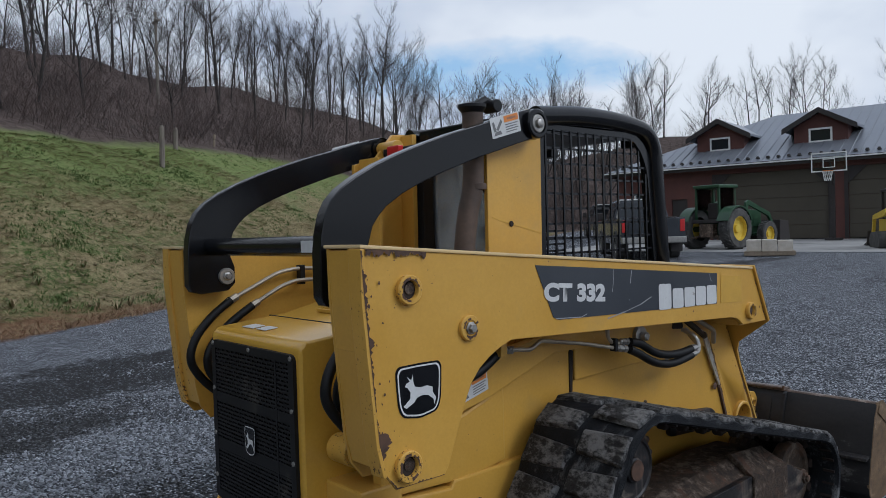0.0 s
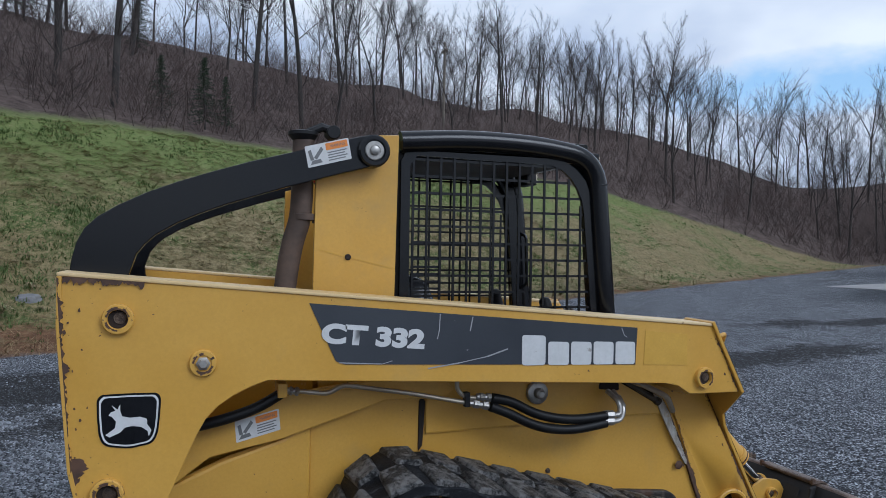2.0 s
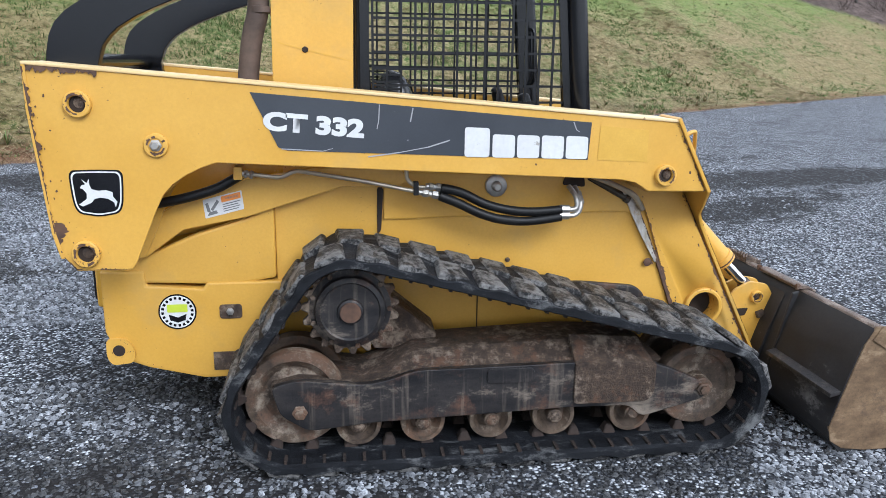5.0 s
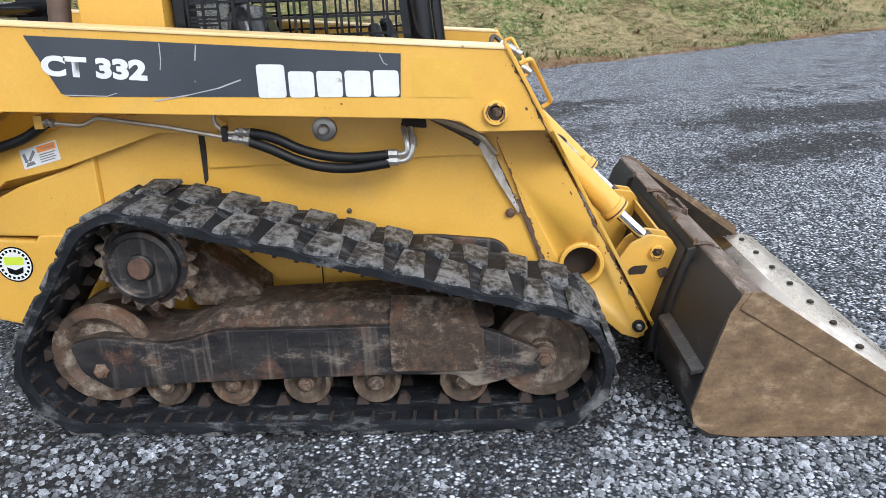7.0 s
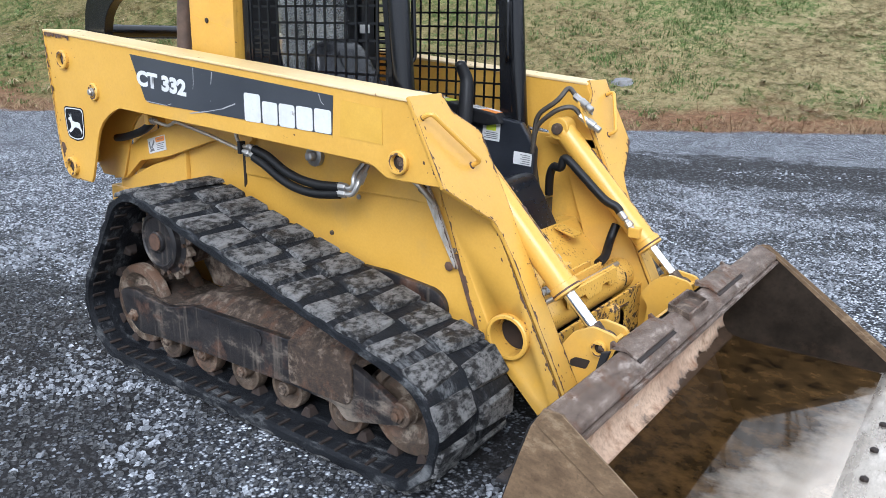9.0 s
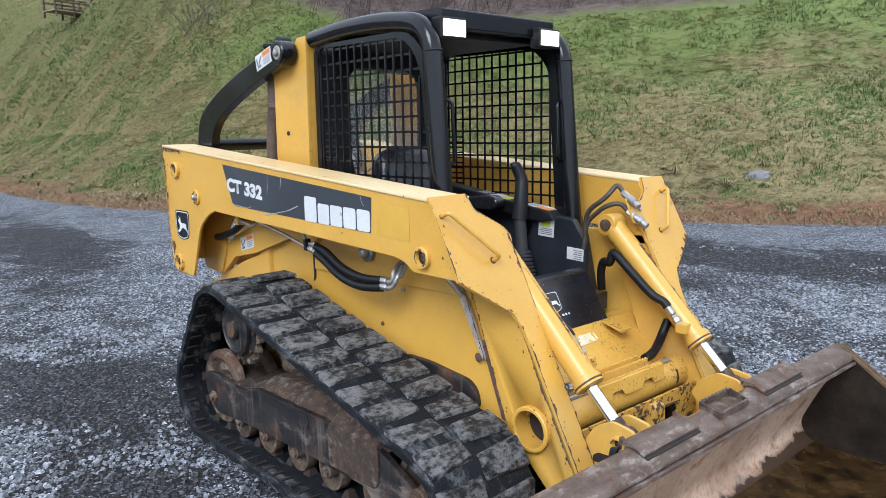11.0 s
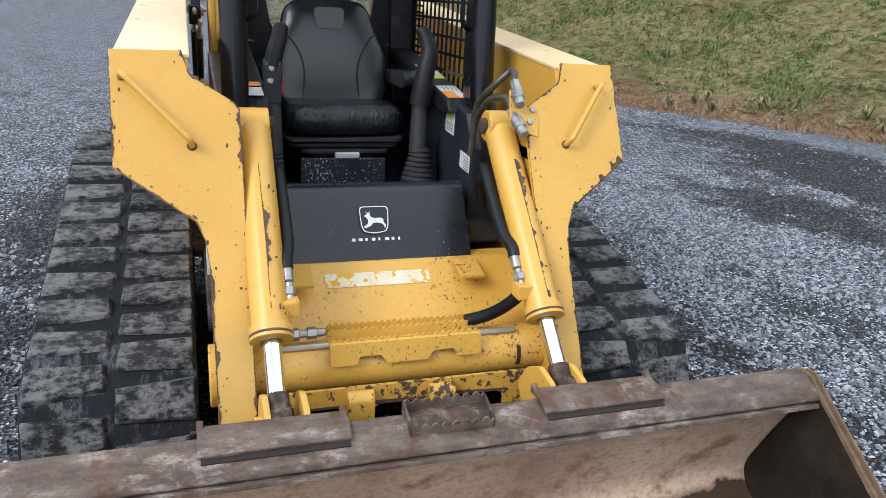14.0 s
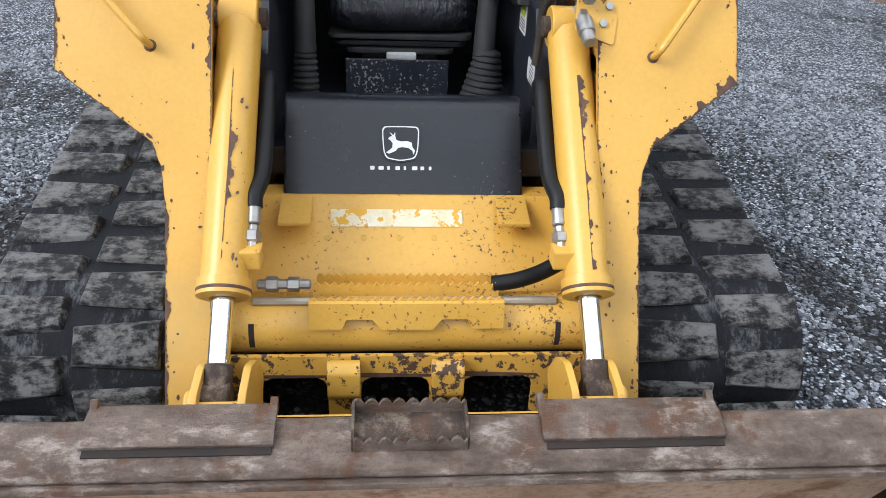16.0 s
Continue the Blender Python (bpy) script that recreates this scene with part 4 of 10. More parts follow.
    scratches = [[(2.475, 1.325), (2.470, 1.27), (2.467, 1.235)], [(2.60, 1.315), (2.592, 1.262)], [(2.43, 1.133), (2.55, 1.150), (2.66, 1.168), (2.74, 1.196)], [(3.215, 1.262), (3.228, 1.235), (3.240, 1.228)], [(2.12, 1.165), (2.27, 1.156), (2.30, 1.162)]]
    for line in scratches:
        bm = B()
        pts = [(x + rng.uniform(-0.004, 0.004), z + rng.uniform(-0.003, 0.003)) for x, z in line]
        for (xa, za), (xb, zb) in zip(pts, pts[1:]):
            w = rng.uniform(0.0012, 0.0024)
            k = Vector((zb - za, xa - xb)).normalized() * w
            bm.faces.new([bm.verts.new((x, e + out.y * 0.0021, z)) for x, z in ((xa + k.x, za + k.y), (xa - k.x, za - k.y), (xb - k.x, zb - k.y), (xb + k.x, zb + k.y))])
        part("scratch", bm, GREY_PALE, arm)
    su = -slope if m else slope
    up = Vector((0.0838, 0, 1)).normalized()
    e2 = side + out.y * 0.0024

    def at(x, z):
        return Vector((x, e2, z))
    lettering("model_number", "CT 332", arm, WHITE, at(2.402, 1.202) if m else at(2.052, 1.232), su, up, 0.070, 0.366, 0.055, 0.001)
    # five plain pale shapes where the maker's mark stands
    n0 = 2.795
    for k in range(5):
        bm = B()
        w, h = (0.096, 0.112) if k == 0 else (0.087, 0.088)
        x0 = n0 + (0 if k == 0 else 0.107 + (k - 1) * 0.096)
        z0 = 1.132 - (x0 - n0) * 0.022
        loop = [at(x, z) for x, z in round_poly([(x0, z0), (x0 + w, z0 - 0.002), (x0 + w, z0 + h - 0.004), (x0, z0 + h)], 0.012, 3)]
        flat(bm, loop, out * 0.001)
        part("mark_shape", bm, WHITE, arm)
    bm = B()
    loop = [(3.325, e, 1.250), (3.520, e, 1.232), (3.521, e, 1.108), (3.318, e, 1.118)]
    flat(bm, loop, out * 0.001)
    part("decal_ghost", bm, YELLOW_DIM, arm, "faded patch where a decal was")
    badge(arm, (1.461, e, 1.006), u, (0, 0, 1), 0.185, 0.172, BLACK, WHITE, "dark shield badge with a pale rim")
    return arm




def build_link(m):
    """The curved black upper link at the rear and the yellow lower link."""
    out = Vector((0, 1 if m else -1, 0))
    top = [(2.235, 1.972), (2.10, 1.935), (1.968, 1.894), (1.83, 1.855), (1.699, 1.812), (1.59, 1.773), (1.487, 1.730), (1.40, 1.685), (1.339, 1.645), (1.300, 1.605), (1.277, 1.56), (1.262, 1.50), (1.255, 1.44), (1.255, 1.30), (1.272, 1.272), (1.31, 1.262), (1.43, 1.27), (1.462, 1.30), (1.462, 1.37), (1.443, 1.42)]
    low = [(1.440, 1.456), (1.462, 1.522), (1.49, 1.558), (1.522, 1.588), (1.59, 1.630), (1.663, 1.664), (1.75, 1.699), (1.85, 1.733), (1.96, 1.770), (2.07, 1.802), (2.17, 1.832), (2.262, 1.857)]
    tip = [(2.276 + 0.062 * math.cos(a), 1.917 + 0.062 * math.sin(a)) for a in [radians(d) for d in range(-80, 111, 19)]]
    bm = B()
    prism(bm, top + low + tip, Y(2.012, m), Y(2.062, m), 0.004)
    link = part("upper_link", bm, BLACK, LOADER, "curved black steel link")
    bm = B()
    lathe(bm, (2.276, Y(2.012, m), 1.917), out, [(0.060, -0.06), (0.060, 0.018), (0.054, 0.024), (0.042, 0.024), (0.040, 0.016), (0, 0.016)], 28)
    part("pivot_boss", bm, BLACK, link)
    bm = B()
    lathe(bm, (2.276, Y(2.012, m), 1.917), out, [(0.036, 0.016), (0.036, 0.022), (0.033, 0.024), (0.022, 0.024), (0.021, 0.021), (0.018, 0.021), (0.017, 0.034), (0.012, 0.037), (0, 0.037)], 24)
    part("pivot_bolt", bm, ZINC, link, "large zinc pivot bolt")
    boss(link, (1.42, Y(2.012, m), 1.332), out, 0.036, ZINC, True)
    boss(link, (1.42, Y(2.062, m), 1.332), -out, 0.036, ZINC, True)
    su = Vector((-1, 0, -0.27)) if m else Vector((1, 0, 0.27))
    warning_label(link, (2.19, Y(2.0115, m), 1.884) if m else (2.035, Y(2.0115, m), 1.842), su, (-0.20, 0, 1) if not m else (-0.2, 0, 1), 0.165, 0.078)
    bm = B()
    low_link = [(1.44, 0.70), (1.52, 0.83), (1.74, 0.958), (1.96, 1.025), (2.345, 1.076), (2.56, 1.060), (2.60, 1.02), (2.56, 0.985), (2.335, 0.991), (1.955, 0.872), (1.71, 0.824), (1.56, 0.715)]
    prism(bm, low_link, Y(1.985, m), Y(2.025, m), 0.004)
    ll = part("lower_link", bm, YELLOW, LOADER, "yellow steel lower link")
    warning_label(ll, (1.965, Y(1.9845, m), 0.905) if m else (1.797, Y(1.9845, m), 0.868), Vector((-1, 0, -0.25)) if m else Vector((1, 0, 0.25)), (-0.1, 0, 1), 0.155, 0.075)
    return link


# tower posts that carry the links
def build_tower(m):
    bm = B()
    prism(bm, [(2.10, 1.0), (2.07, 1.40), (2.075, 1.83), (2.20, 1.86), (2.315, 1.99), (2.395, 1.995), (2.385, 1.30), (2.40, 1.0)], Y(2.085, m), Y(2.105, m), 0.003)
    t = part("tower_post", bm, YELLOW, LOADER, "yellow steel tower post")
    bm = B()
    prism(bm, [(2.12, 1.0), (2.10, 1.40), (2.105, 1.855), (2.12, 1.855), (2.118, 1.40), (2.138, 1.0)], Y(2.105, m), Y(2.135 if not m else 2.26, m), 0.003)
    part("rear_web", bm, YELLOW, t)
    bm = B()
    prism(bm, [(2.368, 1.0), (2.355, 1.30), (2.365, 1.985), (2.392, 1.985), (2.383, 1.30), (2.396, 1.0)], Y(2.105, m), Y(2.20, m), 0.003)
    part("front_web", bm, YELLOW, t)
    bm = B()
    cyl(bm, (2.276, Y(2.062, m), 1.917), (2.276, Y(2.20, m), 1.917), 0.035)
    part("pivot_tube", bm, YELLOW_WORN, t)
    bm = B()
    loop = [(2.095, Y(2.0845, m), 1.548), (2.19, Y(2.0845, m), 1.525), (2.382, Y(2.0845, m), 1.48), (2.382, Y(2.0845, m), 1.476), (2.19, Y(2.0845, m), 1.520), (2.095, Y(2.0845, m), 1.543)]
    flat(bm, loop, (0, 0.001 if m else -0.001, 0))
    part("paint_crack", bm, YELLOW_DIM, t)
    bm = B()
    cyl(bm, (2.20, Y(2.086, m), 1.520), (2.20, Y(2.078, m), 1.520), 0.012)
    part("bolt", bm, RUST_AND_SHADE, t)


def build_body():
    # lower rear body
    bm = B()
    prism(bm, [(1.37, 0.655), (1.37, 0.40), (1.42, 0.285), (1.53, 0.24), (1.75, 0.185), (2.35, 0.185), (2.35, 0.60), (1.78, 0.60), (1.765, 0.575), (1.545, 0.592), (1.54, 0.655)], 2.002, Y(2.002, True), 0.010)
    body = part("rear_body", bm, YELLOW, LOADER, "yellow lower rear body")
    for m in (False, True):
        out = -1 if not m else 1
        bm = B()
        prism(bm, [(1.46, 0.60), (1.46, 0.705), (1.60, 0.735), (1.75, 0.80), (1.96, 0.865), (2.06, 0.93), (2.058, 0.612), (1.9, 0.585), (1.56, 0.60)], Y(2.010, m), Y(2.06, m), 0.012)
        part("side_panel", bm, YELLOW, body)
        bm = B()
        loop = [(x, Y(2.0015, m), z) for x, z in round_poly([(1.825, 0.505), (1.915, 0.505), (1.915, 0.445), (1.825, 0.445)], 0.014)]
        flat(bm, loop, (0, out * 0.004, 0))
        part("latch_recess", bm, STEEL, body)
        bm = B()
        lathe(bm, (1.868, Y(2.000, m), 0.475), (0, out, 0), [(0.016, 0), (0.016, 0.008), (0.010, 0.010), (0, 0.010)], 6)
        part("latch_bolt", bm, ZINC, body)
        bm = B()
        outer = round_poly([(1.375, 0.375), (1.455, 0.375), (1.485, 0.32), (1.475, 0.27), (1.39, 0.262), (1.372, 0.30)], 0.02)
        flat(bm, [(x, Y(2.0005, m), z) for x, z in outer], (0, out * 0.014, 0))
        part("tie_down_eye", bm, YELLOW_WORN, body)
        # dark disc painted as the shaded hole of the eye
        bm = B()
        lathe(bm, (1.422, Y(2.0, m), 0.325), (0, out, 0), [(0.024, 0.012), (0.024, 0.0155), (0, 0.0155)], 16)
        part("tie_down_hole", bm, RUST_AND_SHADE, body)
        bm = B()
        box(bm, 1.79, 1.90, Y(1.9985, m) - 0.002, Y(1.9985, m) + 0.002, 0.22, 0.30, 0)
        part("wear_patch", bm, STEEL, body)
    # round sticker with plain shapes
    c = Vector((1.659, 2.0, 0.480))
    bm = B()
    lathe(bm, c, (0, -1, 0), [(0.075, 0), (0.075, 0.0015), (0, 0.0015)], 32)
    s = part("round_sticker", bm, BLACK, body, "round black and white sticker with a lime centre")
    bm = B()
    lathe(bm, c, (0, -1, 0), [(0.069, 0.0016), (0.069, 0.0022), (0, 0.0022)], 32)
    part("sticker_face", bm, WHITE, body)
    bm = B()
    for k in range(20):
        a0, a1 = 2 * math.pi * k / 20, 2 * math.pi * (k + 0.55) / 20
        bm.faces.new([bm.verts.new(c + Vector((r * math.cos(a), -0.0026, r * math.sin(a)))) for r, a in ((0.053, a0), (0.064, a0), (0.064, a1), (0.053, a1))])
    part("sticker_text_bars", bm, BLACK, body)
    sticker("sticker_bar", body, LIME, c + Vector((-0.040, -0.0026, -0.002)), (1, 0, 0), (0, 0, 1), 0.080, 0.034, 0.0006)
    bm = B()
    bm.faces.new([bm.verts.new(c + Vector((x, -0.0028, z))) for x, z in ((-0.035, -0.010), (0.0, -0.024), (0.035, -0.010), (0.030, -0.036), (0, -0.046), (-0.030, -0.036))])
    part("sticker_shape", bm, BLACK, body)
    # hood and grille
    bm = B()
    prism(bm, [(1.285, 0.44), (1.285, 1.115), (1.31, 1.138), (1.62, 1.165), (1.95, 1.235), (2.10, 1.25), (2.10, 0.44)], 2.205, 2.905, 0.028, 3)
    hood = part("engine_hood", bm, YELLOW_GLOSS, LOADER, "yellow engine hood with a black rear grille")
    bm = B()
    box(bm, 1.55, 1.556, 2.20, 2.91, 0.95, 1.162, 0.001)
    part("hood_seam", bm, RUST_AND_SHADE, hood)
    bm = B()
    for k in range(9):
        prism(bm, [(1.66 + k * 0.028, 1.176 + k * 0.006), (1.675 + k * 0.028, 1.176 + k * 0.006), (1.675 + k * 0.028, 1.19 + k * 0.006), (1.66 + k * 0.028, 1.19 + k * 0.006)], 2.40, 2.70, 0.002)
    part("hood_louvre", bm, YELLOW_DIM, hood)
    sticker("hood_label", hood, WHITE, (1.345, 2.56, 1.1435), (0, 1, 0), (1, 0, 0.088), 0.075, 0.055, -0.002, "white maintenance label")
    sticker("hood_label", hood, WHITE, (1.345, 2.66, 1.1435), (0, 1, 0), (1, 0, 0.088), 0.09, 0.055, -0.002)
    bm = B()
    loop = [(1.2845, y, z) for y, z in round_poly([(2.235, 0.46), (2.875, 0.46), (2.875, 1.093), (2.235, 1.093)], 0.03)]
    inner = [(1.2845, y, z) for y, z in round_poly([(2.268, 0.49), (2.842, 0.49), (2.842, 1.065), (2.268, 1.065)], 0.012)]
    va, vb = [bm.verts.new(p) for p in loop], [bm.verts.new(p) for p in inner]
    vc, vd = [bm.verts.new((p[0] - 0.014, p[1], p[2])) for p in loop], [bm.verts.new((p[0] - 0.014, p[1], p[2])) for p in inner]
    for i in range(len(va)):
        j = (i + 1) % len(va)
        bm.faces.new((vc[i], vc[j], vd[j], vd[i]))
        bm.faces.new((va[i], va[j], vc[j], vc[i]))
        bm.faces.new((vb[i], vb[j], vd[j], vd[i]))
    g = part("grille", bm, BLACK_MATT, hood, "black slotted rear grille")
    bm = B()
    rows = 38
    dz = 0.575 / rows
    for k in range(rows + 1):
        z = 0.49 + dz * k
        box(bm, 1.272, 1.279, 2.266, 2.844, z - 0.0042, z + 0.0042)
        if k < rows:
            for c0 in range(15):
                y = 2.268 + (c0 + (0.5 if k % 2 else 0.0)) * 0.0385
                if y < 2.842:
                    box(bm, 1.273, 1.278, y - 0.004, y + 0.004, z, z + dz)
    for z in (0.68, 0.87):
        box(bm, 1.2715, 1.279, 2.266, 2.844, z - 0.018, z + 0.018)
    for y in (2.36,):
        box(bm, 1.2705, 1.279, y - 0.006, y + 0.006, 0.49, 1.065)
    tagged(part("grille_mesh", bm, BLACK_MATT, hood), kind="stuff")
    # dark sheet on the closed hood paints the shade behind the mesh
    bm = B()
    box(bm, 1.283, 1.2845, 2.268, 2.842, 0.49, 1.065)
    part("grille_gap_shade", bm, RUST_AND_SHADE, hood)
    for y, z in ((2.25, 1.08), (2.555, 1.08), (2.86, 1.08), (2.25, 0.90), (2.86, 0.90), (2.25, 0.72), (2.86, 0.72), (2.25, 0.55), (2.86, 0.55)):
        bm = B()
        lathe(bm, (1.2706, y, z), (-1, 0, 0), [(0.009, 0), (0.008, 0.004), (0, 0.005)], 10)
        part("grille_bolt", bm, ZINC, hood)
    badge(hood, (1.268, 2.56, 0.74), (0, -1, 0), (0, 0, 1), 0.085, 0.115, BLACK, WHITE, "small shield badge on the grille")
    # main side plates, floor and cross panels
    for m in (False, True):
        bm = B()
        prism(bm, [(2.06, 0.19), (2.06, 0.99), (2.30, 1.06), (3.50, 1.03), (3.60, 0.98), (3.68, 0.80), (3.86, 0.38), (3.80, 0.28), (2.60, 0.19)], Y(2.032, m), Y(2.06, m), 0.004)
        sp = part("chassis_side", bm, YELLOW, LOADER, "yellow chassis side plate spattered with mud low down")
        bm = B()
        prism(bm, [(2.474, 0.78), (2.49, 0.80), (2.50, 0.97), (2.484, 0.99), (2.474, 0.97)], Y(2.026, m), Y(2.0325, m), 0.002)
        part("seam_slot", bm, RUST_AND_SHADE, sp)
        bm = B()
        prism(bm, [(2.5, 0.845), (3.45, 0.865), (3.62, 0.86), (3.60, 0.98), (3.50, 1.025), (2.50, 1.045)], Y(2.018, m), Y(2.033, m), 0.008)
        part("upper_panel", bm, YELLOW, sp)
        bm = B()
        prism(bm, round_poly([(3.20, 0.46), (3.66, 0.425), (3.645, 0.50), (3.60, 0.535), (3.36, 0.56), (3.20, 0.56)], 0.03), Y(2.006, m), Y(2.033, m), 0.006)
        part("step_guard", bm, FRAME, sp, "dirty black step guard above the track")
        bm = B()
        for x in (2.90,):
            box(bm, x, x + 0.004, Y(2.030, m) - 0.003, Y(2.030, m) + 0.003, 0.22, 0.56)
        part("panel_seam", bm, RUST_AND_SHADE, sp)
        bm = B()
        prism(bm, [(3.676, 0.69), (3.690, 0.69), (3.798, 0.42), (3.780, 0.42)], Y(2.018, m), Y(2.033, m), 0.002)
        part("guide_gap", bm, CHIP, sp)
        bm = B()
        prism(bm, [(3.516, 0.955), (3.560, 0.935), (3.600, 0.868), (3.648, 0.765), (3.700, 0.640), (3.684, 0.640), (3.606, 0.773), (3.560, 0.862)], Y(2.010, m), Y(2.020, m), 0.001)
        part("rubbed_strip", bm, RUBBED, sp, "bright rubbed steel strip with rusty edges")
        worn_edge(sp, [(3.560, Y(2.010, m), 0.935), (3.600, Y(2.010, m), 0.868), (3.648, Y(2.010, m), 0.765), (3.700, Y(2.010, m), 0.640)], (-1, 0, 0), (0, 1 if m else -1, 0), 0.012, 71 + m, 0.9)
        # raised dark strip paints the black shade above the stop rod
        bm = B()
        prism(bm, [(3.36, 1.045), (3.54, 0.945), (3.55, 0.915), (3.53, 0.912), (3.36, 1.005)], Y(2.014, m), Y(2.022, m), 0.002)
        part("stop_rod_shade", bm, RUST_AND_SHADE, sp)
        bm = B()
        cyl(bm, (3.35, Y(2.008, m), 1.030), (3.530, Y(2.008, m), 0.925), 0.011, seg=12)
        cyl(bm, (3.525, Y(2.008, m), 0.928), (3.545, Y(2.008, m), 0.916), 0.017, seg=12)
        part("stop_rod", bm, PIPE_DULL, sp, "dull steel rod under the arm")
        bm = B()
        lathe(bm, (3.655, Y(2.0175, m), 0.638), (0, 1 if m else -1, 0), [(0.020, 0), (0.017, 0.002), (0.006, 0.004), (0, 0.004)], 7)
        part("rust_spot", bm, CHIP, sp)
        for x, z in ((3.20, 0.842), (3.67, 0.70), (3.03, 0.66)):
            bm = B()
            lathe(bm, (x, Y(2.018, m) if z > 0.8 else Y(2.032, m), z), (0, 1 if m else -1, 0), [(0.011, 0), (0.010, 0.006), (0, 0.007)], 8)
            part("rivet", bm, STEEL if z < 0.8 else ZINC, sp)
    bm = B()
    box(bm, 2.35, 3.72, 2.061, Y(2.061, True), 0.20, 0.26)
    part("belly_plate", bm, STEEL, LOADER)
    # yellow cross panel under the black footwell cover
    bm = B()
    prism(bm, [(3.60, 0.645), (3.668, 0.645), (3.80, 0.52), (3.88, 0.46), (3.86, 0.44), (3.62, 0.56)], 2.061, Y(2.061, True), 0.004)
    cp = part("cross_panel", bm, YELLOW_WORN, LOADER, "yellow cross panel with a peeling white decal")
    uu = Vector((0, 1, 0))
    vv = Vector((-0.132, 0, 0.125)).normalized()
    sticker("peeling_decal", cp, WHITE_FADED, (3.733, 2.36, 0.585), uu, vv, 0.34, 0.048, 0.001)
    for k in range(5):
        bm = B()
        lathe(bm, (3.754, 2.355 + 0.09 * k, 0.5645), uu.cross(vv), [(0.008, 0), (0.008, 0.001), (0.006, 0.0012), (0.006, 0), (0, 0)], 12)
        part("stamped_ring", bm, YELLOW_DIM, cp)
    for m in (False, True):
        bm = B()
        prism(bm, [(3.69, 0.650), (3.79, 0.622), (3.79, 0.612), (3.69, 0.640)], Y(2.235, m), Y(2.315, m), 0.002)
        part("hose_guide", bm, YELLOW_WORN, cp)
    # torque tube between the arms
    bm = B()
    cyl(bm, (3.93, 2.09, 0.425), (3.93, Y(2.09, True), 0.425), 0.073, seg=36)
    tt = part("torque_tube", bm, TUBE_YELLOW, LOADER, "thick yellow cross tube with chipped paint")
    for y in (2.19, Y(2.19, True)):
        bm = B()
        lathe(bm, (3.93, y - 0.006, 0.425), (0, 1, 0), [(0.0735, 0), (0.0742, 0.001), (0.0742, 0.012), (0.0735, 0.013)], 36)
        patch = [f for f in bm.faces if not (f.calc_center_median().z > 0.40 and f.calc_center_median().x > 3.95 and f.calc_center_median().z < 0.46)]
        bmesh.ops.delete(bm, geom=patch, context="FACES")
        part("bare_patch", bm, RUST_AND_SHADE, tt)
    # toothed step above the tube
    bm = B()
    box(bm, 3.885, 3.995, C - 0.215, C + 0.215, 0.500, 0.506, 0.001)
    st = part("step", bm, YELLOW_WORN, LOADER, "yellow serrated step")
    for x, z, w in ((3.885, 0.528, 0.43), (3.94, 0.534, 0.44), (3.992, 0.526, 0.45)):
        bm = B()
        y0 = C - w / 2
        n = 22
        top = []
        for k in range(n * 2 + 1):
            top.append((y0 + w * k / (2 * n), z + (0.009 if k % 2 else 0.0)))
        loop = [(x, y0, z - 0.03)] + [(x, y, zz) for y, zz in top] + [(x, y0 + w, z - 0.03)]
        flat(bm, [Vector(p) for p in loop], (0.006, 0, 0))
        part("step_tread", bm, TUBE_YELLOW, st)
    bm = B()
    loop = [(3.999 + (0.528 - z) * 0.12, y, z) for y, z in ((C - 0.225, 0.526), (C + 0.225, 0.526), (C + 0.225, 0.462), (C + 0.15, 0.462), (C + 0.14, 0.486), (C + 0.08, 0.486), (C + 0.06, 0.460), (C - 0.06, 0.460), (C - 0.08, 0.486), (C - 0.14, 0.486), (C - 0.15, 0.462), (C - 0.225, 0.462))]
    flat(bm, [Vector(p) for p in loop], (0.010, 0, -0.002))
    part("step_face", bm, TUBE_YELLOW, st)
    # under the tube: a slotted plate with two rusty hooks, rust thickened to paint shade
    bm = B()
    edge = [(2.10, 0.19), (2.10, 0.402), (3.00, 0.402), (3.00, 0.19)]
    for ya, yb in ((2.683, 2.852), (2.443, 2.605), (2.210, 2.365)):
        edge += [(yb, 0.19), (yb, 0.312), (yb - 0.006, 0.332), (yb - 0.024, 0.342), (ya + 0.024, 0.342), (ya + 0.006, 0.332), (ya, 0.312), (ya, 0.19)]
    loop = [Vector((4.030, y, z)) for y, z in edge]
    flat(bm, loop, (0.012, 0, 0))
    ab = part("slotted_plate", bm, YELLOW_RUSTY_SHADED, LOADER, "chipped yellow plate, darkened for its shade, with three dark slots")
    bm = B()
    loop = [Vector((4.0425, y, z)) for y, z in ((2.19, 0.338), (2.20, 0.352), (2.38, 0.349), (2.46, 0.356), (2.60, 0.350), (2.69, 0.357), (2.86, 0.349), (2.87, 0.338), (2.85, 0.343), (2.69, 0.3425), (2.60, 0.3425), (2.45, 0.3425), (2.36, 0.3425), (2.21, 0.343))]
    flat(bm, loop, (0.001, 0, 0))
    tagged(part("paint_chip", bm, CHIP, ab), kind="stuff")
    for y in (2.366, 2.607):
        bm = B()
        prism(bm, round_poly([(4.042, 0.396), (4.062, 0.398), (4.080, 0.378), (4.082, 0.318), (4.070, 0.298), (4.042, 0.302)], 0.008), y, y + 0.076, 0.004)
        part("hook", bm, YELLOW_RUSTY_SHADED, ab, "rusty steel hook")


